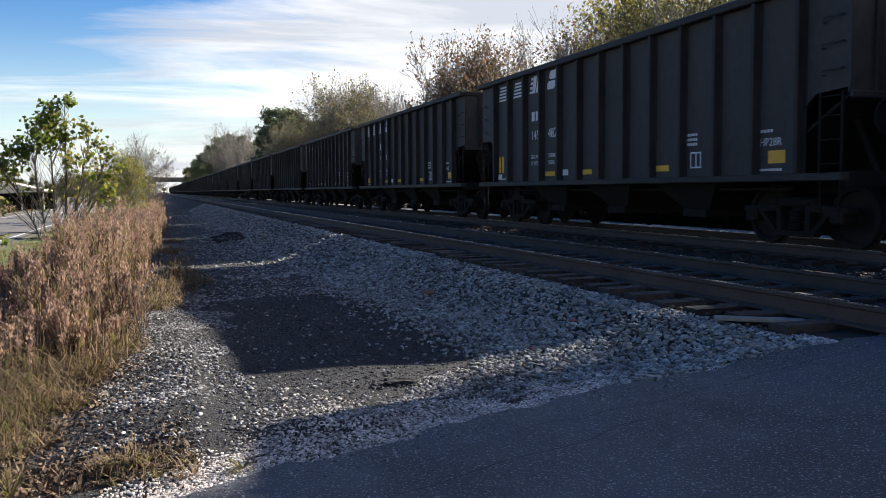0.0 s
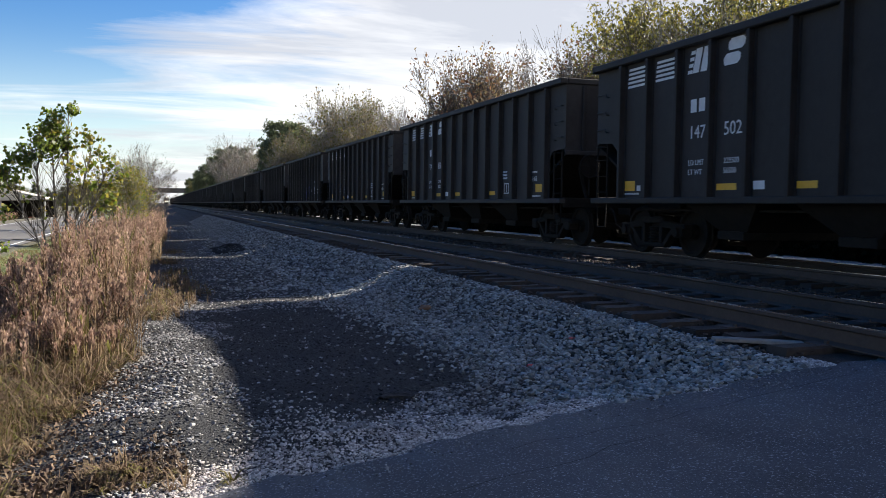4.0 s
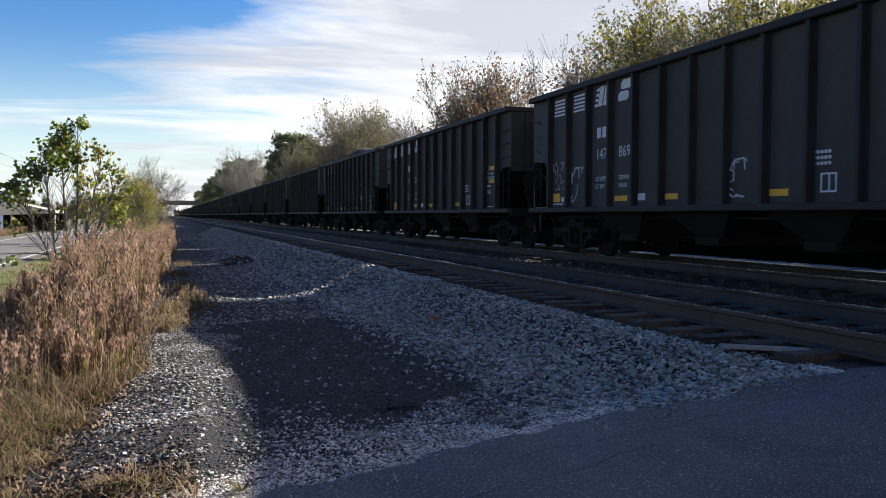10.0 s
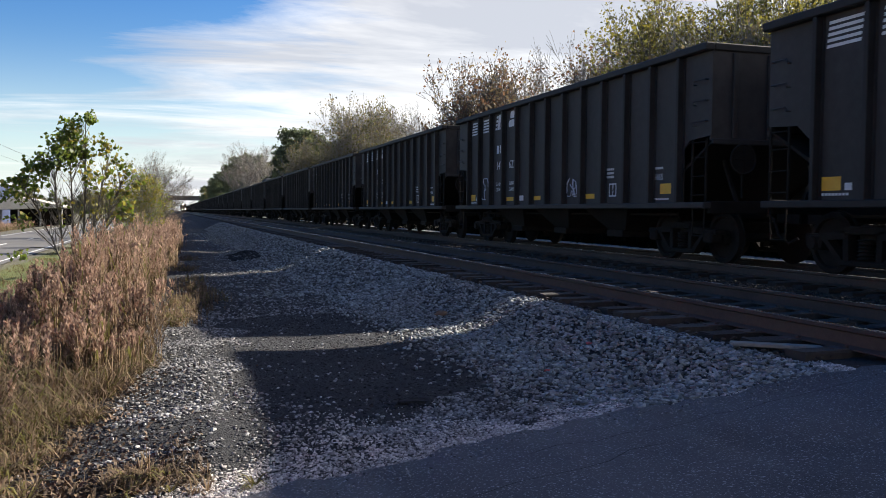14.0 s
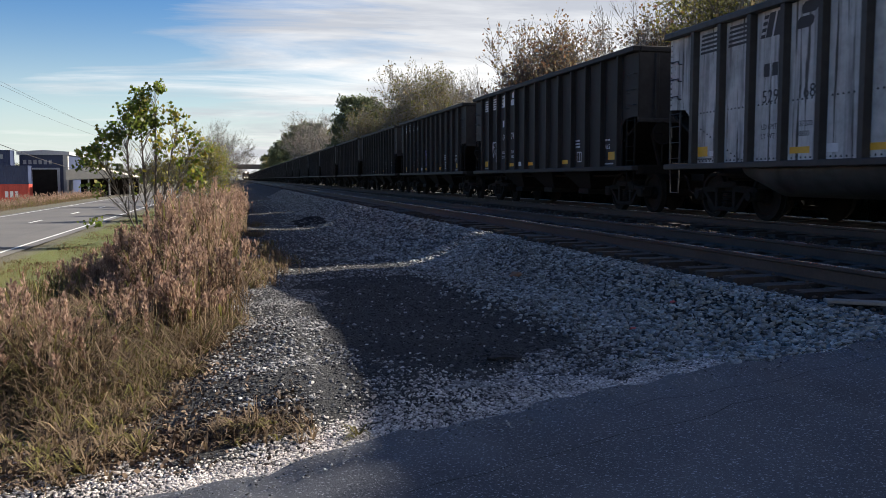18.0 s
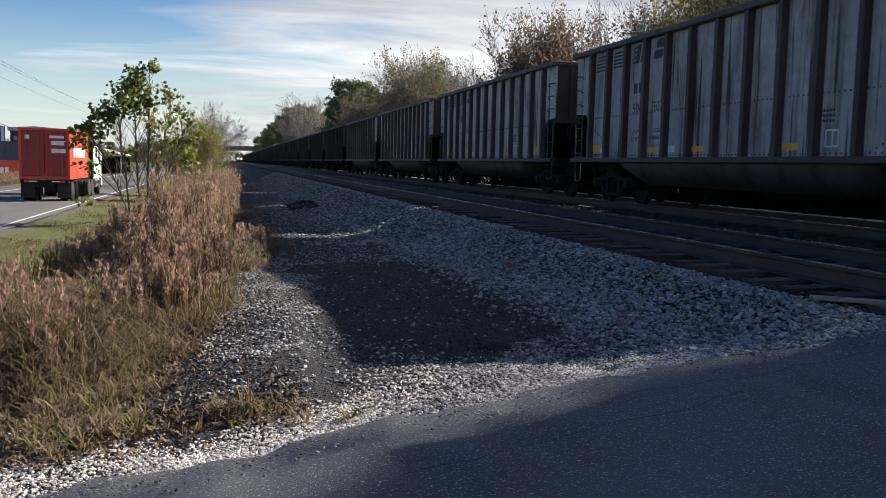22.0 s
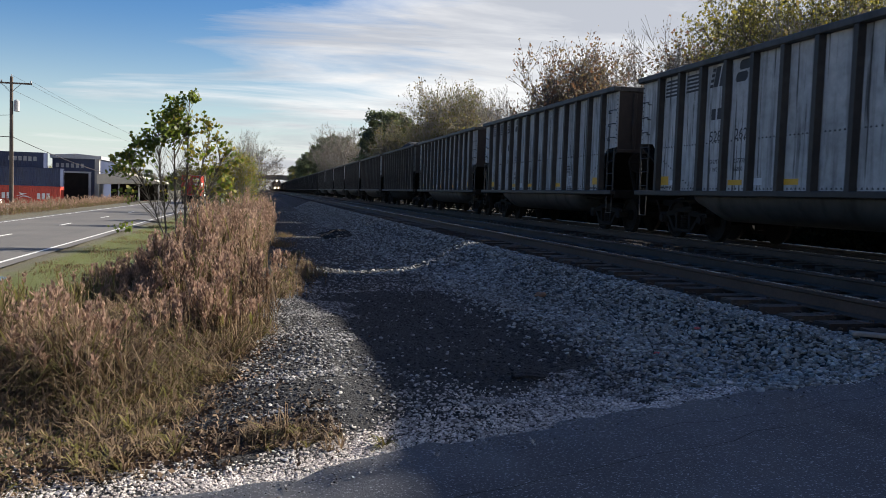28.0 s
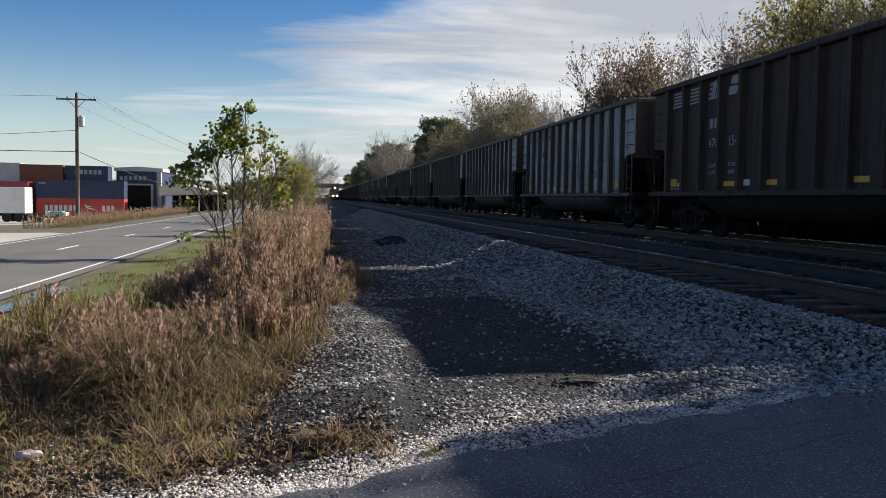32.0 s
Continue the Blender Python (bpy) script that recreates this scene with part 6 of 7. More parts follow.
# lumps of coal and dark clods on the path
cl = np.concatenate([lay(rs, 160, -3.9, -2.5, 4.2, 14, 1.2, 0.0), np.stack([rs.normal(-3.42, 0.10, 60), rs.normal(4.19, 0.06, 60), np.full(60, -0.5)], 1)])
cl[160:, 2] = land(cl[160:, 0], cl[160:, 1]) + 0.005
thing("coal_crumbs", "scattered black coal lumps on the path", "coal", kind="stuff", data=scatter_mesh("coal_crumbs", cl, rs.uniform(0.02, 0.06, len(cl)), M_COAL, 5))
# dark mounds further along the path
mv = lay(rs, 260, -3.1, -2.1, 29, 33, 1.0, 0.02)
mv[:, 2] += 0.22 * np.exp(-((mv[:, 0] + 2.5) / 0.45) ** 2 - ((mv[:, 1] - 31) / 1.6) ** 2)
thing("coal_mound", "low mound of spilled coal beside the ballast", "coal", kind="stuff", data=scatter_mesh("coal_mound", mv, rs.uniform(0.06, 0.14, len(mv)), M_COAL, 6))
# a splintered plank lying by the rail
plank = Shape().box(-0.06, 0.06, -0.36, 0.36, 0.0, 0.03, 0.006)
plank.v = [(x + 0.02 * math.sin(y * 9), y, z) for x, y, z in plank.v]
thing("plank", "weathered pale plank on the ballast by the rail", "plank", "", "", pose(-0.42, 4.05, -0.20, 2, 0, 68), plank.done("plank", M_BARKPALE))


# ---- small litter and cracks ----
M_PINKTRASH = material("faded wrapper", (0.25, 0.17, 0.18), (0.48, 0.42, 0.43), 0.6, coarse=9, grain=40, bump=0.3)
M_REDTRASH = material("red scrap", (0.35, 0.05, 0.05), (0.5, 0.12, 0.10), 0.6, coarse=9, grain=40)
M_CLAY = material("rust-brown stone", (0.14, 0.075, 0.04), (0.26, 0.15, 0.09), 0.85, coarse=9, grain=40)


def crumpled(seed, sx, sy, sz, mat, name):
    r = random.Random(seed)
    bm = bmesh.new()
    bmesh.ops.create_icosphere(bm, subdivisions=2, radius=0.5)
    for v in bm.verts:
        v.co = Vector((v.co.x * sx, v.co.y * sy, v.co.z * sz)) * r.uniform(0.7, 1.25)
    me = bpy.data.meshes.new(name)
    bm.to_mesh(me)
    bm.free()
    me.materials.append(mat)
    return me


for nm, lab, cat, mt, x, y, s in (("wrapper", "crumpled pale pink plastic wrapper lying in the grass", "litter", M_PINKTRASH, -6.88, 3.22, (0.15, 0.10, 0.07)),
                                  ("scrap", "small red scrap on the ballast", "litter", M_REDTRASH, -2.02, 4.95, (0.07, 0.05, 0.03)),
                                  ("scrap", "small red scrap on the ballast", "litter", M_REDTRASH, -1.3, 5.6, (0.06, 0.05, 0.03)),
                                  ("brown_stone", "rust-brown stone on the grey ballast", "stone", M_CLAY, -1.62, 9.25, (0.2, 0.14, 0.1)),
                                  ("clod", "dark clod of tar and coal dust on the gravel", "clod", M_COAL, -3.42, 4.19, (0.28, 0.10, 0.05))):
    thing(nm, lab, cat, "", "", pose(x, y, land_z(x, y) + 0.02), crumpled(int(abs(x) * 100), *s, mt, nm))


def crack(pts, w):
    s = Shape()
    for a, b in zip(pts, pts[1:]):
        d = Vector((b[0] - a[0], b[1] - a[1], 0)).normalized()
        n = Vector((-d.y, d.x, 0)) * w
        q = [(a[0] - n.x, a[1] - n.y), (b[0] - n.x, b[1] - n.y), (b[0] + n.x, b[1] + n.y), (a[0] + n.x, a[1] + n.y)]
        s.add([(px, py, float(asphalt_z(px)) + 0.004) for px, py in q], [(0, 1, 2, 3)])
    return s.done("crack", M_COAL)


rc = random.Random(8)
for x0, y0, x1, y1 in ((-3.2, 2.65, -0.6, 2.9), (-1.2, 2.3, 0.6, 2.45), (-4.6, 1.9, -2.3, 2.5)):
    pts = [(x0 + (x1 - x0) * k / 12, y0 + (y1 - y0) * k / 12 + rc.uniform(-0.04, 0.04)) for k in range(13)]
    part("crack", crack(pts, 0.003), crossing, "fine dark crack")

# ---- across the highway: pole, wires, container yard ----
M_WOODPOLE = material("pole wood", (0.07, 0.055, 0.045), (0.16, 0.13, 0.11), 0.9, coarse=1, grain=9, stain_scale=(8, 8, 0.3), bump=0.4)
# concrete with the backlit side's shade put into its base colour
M_BRIDGE = material("bridge concrete darkened for backlight", (0.07, 0.068, 0.062), (0.15, 0.145, 0.135), 0.9, coarse=0.2, grain=4, stain=(0.04, 0.038, 0.035), stain_amount=0.5, stain_scale=(0.6, 0.6, 0.1))
M_WIRE = material("black cable", (0.02, 0.02, 0.02), (0.04, 0.04, 0.04), 0.7)
M_NAVY = material("navy container paint", (0.012, 0.02, 0.055), (0.03, 0.045, 0.10), 0.5, coarse=0.4, grain=4, stain=(0.05, 0.04, 0.035), stain_amount=0.35, stain_scale=(1, 1, 0.3))
M_RED = material("red container paint", (0.32, 0.035, 0.025), (0.50, 0.07, 0.045), 0.5, coarse=0.4, grain=4, stain=(0.18, 0.05, 0.03), stain_amount=0.4, stain_scale=(1, 1, 0.3))
M_ORANGE = material("orange-red container paint", (0.40, 0.032, 0.016), (0.52, 0.048, 0.022), 0.5, coarse=0.4, grain=4, stain=(0.25, 0.05, 0.02), stain_amount=0.3, stain_scale=(1, 1, 0.3))
M_MAROON = material("maroon container paint", (0.16, 0.02, 0.045), (0.26, 0.04, 0.075), 0.5, coarse=0.4, grain=4)
M_RUST = material("brown container paint", (0.10, 0.035, 0.02), (0.17, 0.065, 0.04), 0.6, coarse=0.4, grain=4)
M_GREYPAINT = material("grey sheet metal", (0.30, 0.31, 0.33), (0.44, 0.45, 0.47), 0.5, coarse=0.4, grain=4, stain=(0.2, 0.18, 0.16), stain_amount=0.35, stain_scale=(1, 1, 0.3))
M_WHITEPAINT = material("white truck paint", (0.62, 0.62, 0.60), (0.78, 0.78, 0.76), 0.35, coarse=0.5, grain=4, bump=0.02, stain=(0.5, 0.49, 0.46), stain_amount=0.3)
M_CREAM = material("cream roof", (0.45, 0.41, 0.33), (0.60, 0.56, 0.46), 0.7, coarse=0.4, grain=4)
M_RUBBER = material("tyre rubber", (0.012, 0.012, 0.012), (0.03, 0.03, 0.03), 0.85)
M_RIM = material("white rim", (0.5, 0.5, 0.48), (0.68, 0.68, 0.66), 0.4)
M_GLASS = material("dark window glass", (0.015, 0.018, 0.02), (0.03, 0.035, 0.04), 0.12, spec=0.6, bump=0)
M_CHROME = material("chrome", (0.5, 0.5, 0.5), (0.65, 0.65, 0.65), 0.2, metal=1.0, bump=0)
M_GREENSTRIPE = material("green stripe", (0.02, 0.20, 0.09), (0.04, 0.28, 0.13), 0.4, bump=0)
M_TEAL = material("teal tractor paint", (0.10, 0.30, 0.27), (0.18, 0.42, 0.38), 0.5)
M_APRON = material("pale driveway", (0.30, 0.28, 0.25), (0.44, 0.42, 0.38), 0.9, coarse=0.2, grain=8, bump=0.3)
M_WATER = material("puddle water", (0.03, 0.035, 0.04), (0.05, 0.055, 0.06), 0.05, spec=1.0, bump=0)
YARD_Z = -2.45


def catenary(s, p, q, sag, r, n=14):
    p, q = Vector(p), Vector(q)
    pts = [p.lerp(q, i / n) + Vector((0, 0, -sag * 4 * (i / n) * (1 - i / n))) for i in range(n + 1)]
    s.path([v[:] for v in pts], r, 4)


PX, PY, PTOP = -26.1, 77.0, 9.55
pole = thing("utility_pole", "brown wooden utility pole with a crossarm and transformer", "utility pole", "", "", pose(PX, PY, -1.9))
H = PTOP + 1.9
part("shaft", Shape().tube((0, 0, -0.5), (0, 0, H), 0.19, 0.13, 12).done("shaft", M_WOODPOLE), pole)
part("crossarm", Shape().box(-1.65, 1.65, -0.16, -0.05, H - 0.62, H - 0.48, 0.015).done("crossarm", M_WOODPOLE), pole)
for sx in (-1, 1):
    part("brace", Shape().tube((0, -0.12, H - 1.35), (sx * 0.75, -0.12, H - 0.6), 0.025, 0.025, 5).done("brace", M_STEEL), pole)
ins = Shape().lathe([(0.03, 0), (0.07, 0.04), (0.05, 0.08), (0.07, 0.12), (0.03, 0.2)], (0, 0, 0), 2, 8).done("insulator", M_GREYPAINT)
for x, z in ((-1.55, H - 0.48), (-0.75, H - 0.48), (1.55, H - 0.48), (0.0, H)):
    part("insulator", ins, pole, "", pose(x, -0.1 if x else 0, z))
part("transformer", Shape().lathe([(0.20, 0), (0.24, 0.03), (0.24, 0.85), (0.2, 0.9), (0.06, 1.0)], (0.42, -0.05, H - 2.9), 2, 14).done("transformer", M_GREYPAINT), pole, "grey transformer can")
part("ground_wire", Shape().tube((0.15, -0.1, 0), (0.15, -0.1, H - 3), 0.012, 0.012, 4).done("ground_wire", M_WIRE), pole)
for i, (dx, dz, far, sag, r) in enumerate(((-1.55, -0.3, (-23.5, 215, 8.0), 1.2, 0.012), (1.55, -0.3, (-20.5, 215, 8.0), 1.2, 0.012), (0, 0.15, (-22, 215, 8.6), 1.0, 0.012), (0.1, -5.05, (-21.0, 135, 1.2), 0.8, 0.03))):
    s = Shape()
    catenary(s, (PX + dx, PY - 0.1, PTOP + dz), far, sag, r)
    thing("power_line" if i < 3 else "phone_cable", "thin black overhead wire running along the highway" if i < 3 else "thick black cable slung from the pole", "cable", "overhead wires", "", None, s.done("wire", M_WIRE))
for i, (dx, dz, near, sag, r) in enumerate(((-1.55, -0.3, (-52, 70, 9.8), 0.5, 0.012), (0.1, -5.05, (-60, 66, 5.4), 0.5, 0.03), (0.1, -3.2, (-54, 64, 4.9), 0.6, 0.018))):
    s = Shape()
    catenary(s, (PX + dx, PY - 0.1, PTOP + dz), near, sag, r)
    thing("power_line" if i == 0 else "phone_cable", "thin black overhead wire" if i == 0 else "black cable slung from the pole", "cable", "overhead wires", "", None, s.done("wire", M_WIRE))


def container(length, mat, doors=True, ridged=True):
    """A corrugated box with corner posts, castings and doors; its long axis is x, centred, on z 0. Returns meshes by part."""
    h, w = 2.6, 2.44
    walls = []
    for sy in (-1, 1):
        s = Shape()
        n = int(length / 0.28)
        d = (length - 0.24) / n
        outer = []
        for i in range(n):
            x = -length / 2 + 0.12 + d * i
            outer += [(x, sy * 1.19), (x + d * 0.28, sy * 1.16), (x + d * 0.5, sy * 1.16), (x + d * 0.78, sy * 1.19)]
        outer.append((length / 2 - 0.12, sy * 1.19))
        m = len(outer)
        vs = [(x, y, z) for z in (0.15, h - 0.1) for x, y in outer] + [(x, sy * 1.12, z) for z in (0.15, h - 0.1) for x, y in outer]
        for q in range(m - 1):
            s.f += [(q, q + 1, m + q + 1, m + q), (2 * m + q, 3 * m + q, 3 * m + q + 1, 2 * m + q + 1), (q, 2 * m + q, 2 * m + q + 1, q + 1), (m + q, m + q + 1, 3 * m + q + 1, 3 * m + q)]
        s.f += [(0, m, 3 * m, 2 * m), (m - 1, 3 * m - 1, 4 * m - 1, 2 * m - 1)]
        s.v = vs
        walls.append(s.done("corrugated_wall", mat))
    f = Shape()
    for sx in (-1, 1):
        for sy in (-1, 1):
            f.box(sx * (length / 2 - 0.08) - 0.08, sx * (length / 2 - 0.08) + 0.08, sy * 1.14 - 0.08, sy * 1.14 + 0.08, 0, h, 0.015)
    for sy in (-1, 1):
        f.box(-length / 2, length / 2, sy * 1.17 - 0.05, sy * 1.17 + 0.05, 0, 0.16, 0.01)
        f.box(-length / 2, length / 2, sy * 1.17 - 0.04, sy * 1.17 + 0.04, h - 0.11, h, 0.01)
    for sx in (-1, 1):
        f.box(sx * (length / 2 - 0.05) - 0.05, sx * (length / 2 - 0.05) + 0.05, -1.2, 1.2, 0, 0.16, 0.01)
        f.box(sx * (length / 2 - 0.05) - 0.05, sx * (length / 2 - 0.05) + 0.05, -1.2, 1.2, h - 0.12, h, 0.01)
    f.box(-length / 2 + 0.05, length / 2 - 0.05, -1.15, 1.15, h - 0.04, h - 0.015)
    f.box(-length / 2 + 0.05, length / 2 - 0.05, -1.15, 1.15, 0.10, 0.14)
    f.box(length / 2 - 0.12, length / 2 - 0.08, -1.1, 1.1, 0.14, h - 0.1)
    leaves = []
    for sy in (-1, 1):
        d = Shape()
        d.box(-length / 2 + 0.03, -length / 2 + 0.09, min(sy * 0.01, sy * 1.07), max(sy * 0.01, sy * 1.07), 0.17, h - 0.13, 0.01)
        for k in range(3):
            d.box(-length / 2 + 0.01, -length / 2 + 0.03, min(sy * 0.15, sy * 0.95), max(sy * 0.15, sy * 0.95), 0.4 + k * 0.7, 0.85 + k * 0.7, 0.008)
        leaves.append(d.done("door", mat))
    rods = []
    for y in (-0.85, -0.30, 0.30, 0.85):
        bars = Shape()
        bars.tube((-length / 2 - 0.015, y, 0.15), (-length / 2 - 0.015, y, h - 0.12), 0.018, 0.018, 6)
        bars.box(-length / 2 - 0.04, -length / 2, y - 0.03, y + 0.16, 1.05, 1.10)
        rods.append(bars.done("locking_bar", M_STEEL))
    return {"corrugated_wall": walls, "frame": [f.done("frame", mat)], "door": leaves, "locking_bar": rods}


def put_container(meshes, label, m, group="stacked shipping containers", name="shipping_container"):
    ob = thing(name, label, "container", group, "", m)
    for nm, pieces in meshes.items():
        for me in pieces:
            part(nm, me, ob)
    return ob


C40 = {nm: container(12.19, mt) for nm, mt in (("red", M_RED), ("navy", M_NAVY), ("rust", M_RUST))}
C20 = {nm: container(6.06, mt) for nm, mt in (("navy", M_NAVY), ("maroon", M_MAROON), ("grey", M_GREYPAINT), ("rust", M_RUST))}
C20_ORANGE = container(6.06, M_ORANGE)
hs = put_container(C40["red"], "red corrugated shipping container with white writing in the yard", pose(-39.4, 130, YARD_Z))


def plain_marks(ob, rows, y, mat):
    """Brand writing as plain bars on the long side."""
    for x0, z0, w, h, n in rows:
        s = Shape()
        for i in range(n):
            s.box(x0 + w * i / n, x0 + w * i / n + w / n * 0.68, y - 0.004, y, z0, z0 + h)
        part("marking", s.done("marking", mat), ob, "plain pale writing bars")


plain_marks(hs, ((-4.9, 0.75, 4.6, 0.85, 7), (3.0, 0.75, 1.9, 0.85, 3)), -1.20, M_WHITE)
sw = Shape().prism([(0.2, 1.1), (1.0, 1.25), (1.7, 1.55), (1.1, 1.5), (0.5, 1.75), (0.9, 1.35)], 1, -1.205, -1.2)
sw.prism([(0.5, 0.8), (1.2, 1.1), (2.4, 0.85), (1.6, 1.2), (1.1, 1.2)], 1, -1.205, -1.2)
part("marking", sw.done("marking", M_WHITE), hs, "white swoosh shapes")
nv = put_container(C40["navy"], "navy corrugated shipping container stacked on a red one", pose(-39.4, 130, YARD_Z + 2.6))
plain_marks(nv, ((-5.7, 2.05, 1.0, 0.22, 4),), -1.20, M_DIMWHITE)
for lvl in range(3):
    c = put_container(C20["navy"], "navy shipping container with pale writing in a back row", pose(-39.3, 133.2, YARD_Z + 2.6 * lvl - 0.35), name="shipping_container")
    plain_marks(c, ((-1.7, 1.35, 4.0, 0.62, 6),), -1.20, M_DIMWHITE)
put_container(C20["rust"], "brown shipping container at the top of a stack", pose(-45.7, 133.2, YARD_Z + 4.9))
put_container(C20["rust"], "brown shipping container in the back row", pose(-45.7, 133.2, YARD_Z + 2.3))
put_container(C20["rust"], "brown shipping container in the back row", pose(-45.7, 133.2, YARD_Z - 0.3))
mg = put_container(C20["maroon"], "maroon shipping container beside a white trailer", pose(-49.3, 129, YARD_Z + 2.3))
put_container(C20["maroon"], "maroon shipping container at the bottom of a stack", pose(-49.3, 129, YARD_Z - 0.3))
for lvl in range(3):
    put_container(C20["grey"], "pale grey shipping container in a stack", pose(-52.9, 137.0, YARD_Z + 0.02 + 2.6 * lvl))
put_container(C20["grey"], "pale grey shipping container on the yard", pose(-59.6, 137.0, YARD_Z))

# grey warehouse front; a near-black panel stands for its shaded open bay
bld = thing("warehouse", "grey sheet-metal warehouse with a navy front and open bay", "building", "", "", pose(-33.25, 139, YARD_Z))
part("wall", Shape().box(-3.4, 3.4, 0.0, 14, 0, 7.0).done("wall", M_NAVY), bld, "navy front wall")
part("roof", Shape().prism([(-3.7, 6.95), (3.7, 6.95), (3.7, 7.45), (0, 7.7), (-3.7, 7.45)], 1, -0.3, 14.3).done("roof", M_GREYPAINT), bld, "grey metal roof edge")
part("pillar", Shape().box(2.75, 3.45, -0.35, 0.4, 0, 7.0, 0.03).done("pillar", M_CONCRETE), bld, "pale concrete pillar")
part("door_frame", Shape().box(-2.0, 2.2, -0.16, 0.0, 4.75, 5.0).box(1.85, 2.2, -0.16, 0, 0, 4.75).box(-2.0, -1.8, -0.16, 0, 0, 4.75).done("door_frame", M_GREYPAINT), bld, "pale bay frame")
part("door", Shape().box(-1.8, 1.85, -0.06, -0.01, 0, 4.75).done("door", M_UNDER), bld, "near-black panel for the shaded open bay")
mk = Shape()
for i in range(6):
    mk.box(-2.9 + i * 0.72, -2.45 + i * 0.72, -0.02, -0.004, 5.55, 6.2)
part("marking", mk.done("marking", M_DIMWHITE), bld, "plain pale writing bars")
# low cream-roofed shed with clutter
shed = thing("shed", "low open shed with a cream metal roof", "building", "", "", pose(-24.4, 134, YARD_Z))
part("roof", Shape().prism([(-4.4, 3.2), (4.4, 3.6), (4.4, 3.75), (-1.0, 5.0), (-4.4, 4.6)], 1, -3, 9).done("roof", M_CREAM), shed, "cream metal roof")
for x in (-4.2, -1.4, 1.4, 4.2):
    part("post", Shape().box(x - 0.1, x + 0.1, -2.9, -2.7, -0.1, 3.3, 0.02).done("post", M_CONCRETE), shed)
part("back_wall", Shape().box(-4.3, 4.3, 8.5, 8.8, 0, 3.4).done("back_wall", M_UNDER), shed)
rj = random.Random(3)
for i in range(9):
    w, h = rj.uniform(0.5, 1.3), rj.uniform(0.4, 1.2)
    thing("crate", "dark crate or machine part stored under the shed", "crate", "yard clutter", "", pose(-28.3 + i * 1.0, 132 + rj.uniform(-1, 2), YARD_Z), Shape().box(-w / 2, w / 2, -0.4, 0.4, -0.05, h, 0.05).box(-w / 3, w / 3, -0.42, -0.40, 0.1, h * 0.8, 0.02).done("crate", rj.choice((M_UNDER, M_RUST, M_RIBGREY))))


def wheel_meshes(r, w, n=24):
    ty = Shape().lathe([(r * 0.58, -w / 2), (r * 0.93, -w / 2), (r, -w * 0.36), (r, w * 0.36), (r * 0.93, w / 2), (r * 0.58, w / 2)], (0, 0, 0), 0, n).done("tyre", M_RUBBER)
    rim = Shape().lathe([(r * 0.16, -w * 0.30), (r * 0.30, -w * 0.30), (r * 0.34, -w * 0.16), (r * 0.54, -w * 0.22), (r * 0.60, -w * 0.50), (r * 0.60, w * 0.5), (r * 0.5, w * 0.3), (r * 0.2, w * 0.3)], (0, 0, 0), 0, n)
    for i in range(8):
        a = 2 * math.pi * i / 8
        rim.tube((-w * 0.34, r * 0.24 * math.cos(a), r * 0.24 * math.sin(a)), (-w * 0.28, r * 0.24 * math.cos(a), r * 0.24 * math.sin(a)), 0.02, 0.02, 5)
    return ty, rim.done("rim", M_RIM)


TYRE, RIM = wheel_meshes(0.50, 0.28)


def wheel(parent, x, y, z, turn=0.0):
    """A tyre with its rim; the rim's face looks to -x before the turn."""
    w = part("wheel", TYRE, parent, "", pose(x, y, z, 0, 0, turn))
    part("rim", RIM, w, "white steel rim")
    return w


# white semi-trailer parked in the yard, and a small yard tractor
trl = thing("semi_trailer", "parked white box semi-trailer on dark wheels", "trailer", "", "", pose(-43.2, 101, YARD_Z))
part("body", Shape().box(-5.5, 5.5, -1.25, 1.25, 0.98, 3.9, 0.04).done("body", M_WHITEPAINT), trl)
part("chassis", Shape().box(-5.2, 5.2, -0.5, 0.5, 0.74, 0.98).done("chassis", M_UNDER), trl)
for x in (3.5, 4.75):
    for y in (-1.05, 1.05):
        wheel(trl, x, y, 0.5, 90 if y < 0 else -90)
trc = thing("yard_tractor", "small teal and white yard tractor on a flat trailer bed", "tractor", "", "", pose(-35.0, 100.6, YARD_Z))
part("bed", Shape().box(-2.5, 1.9, -0.9, 0.9, 0.52, 0.72, 0.02).done("bed", M_RUST), trc, "rusty flat bed")
part("hood", Shape().box(-0.2, 1.2, -0.6, 0.6, 0.72, 1.28, 0.08).done("hood", M_TEAL), trc, "teal body")
part("cab", Shape().box(-0.7, -0.25, -0.6, 0.6, 0.72, 1.25, 0.05).box(1.2, 1.6, -0.6, 0.6, 0.72, 1.15, 0.05).done("cab", M_WHITEPAINT), trc, "white cab")
for x in (-1.7, 0.9):
    for y in (-0.9, 0.9):
        wheel(trc, x, y, 0.5, 90 if y < 0 else -90)

# yard paving, driveway apron, puddles
thing("yard_pavement", "pale worn pavement of the container yard", "pavement", kind="structure", data=grid_mesh("yard_pavement", np.linspace(-75, -25.5, 24), np.linspace(90, 165, 34), lambda X, Y: land(X, Y) + 0.03, M_APRON))
thing("driveway", "pale driveway joining the highway", "pavement", kind="structure", data=grid_mesh("driveway", np.linspace(-75, ROAD[0] - 0.5, 40), np.linspace(28, 52, 18), lambda X, Y: land(X, Y) + 0.02 + 0 * X, M_APRON))


def puddle(x, y, rx, ry, seed):
    r = random.Random(seed)
    n = 22
    vs = [(x, y, 0)] + [(x + rx * math.cos(2 * math.pi * i / n) * r.uniform(0.75, 1.1), y + ry * math.sin(2 * math.pi * i / n) * r.uniform(0.75, 1.1), 0) for i in range(n)]
    return mesh("puddle", vs, [(0, 1 + i, 1 + (i + 1) % n) for i in range(n)], M_WATER)


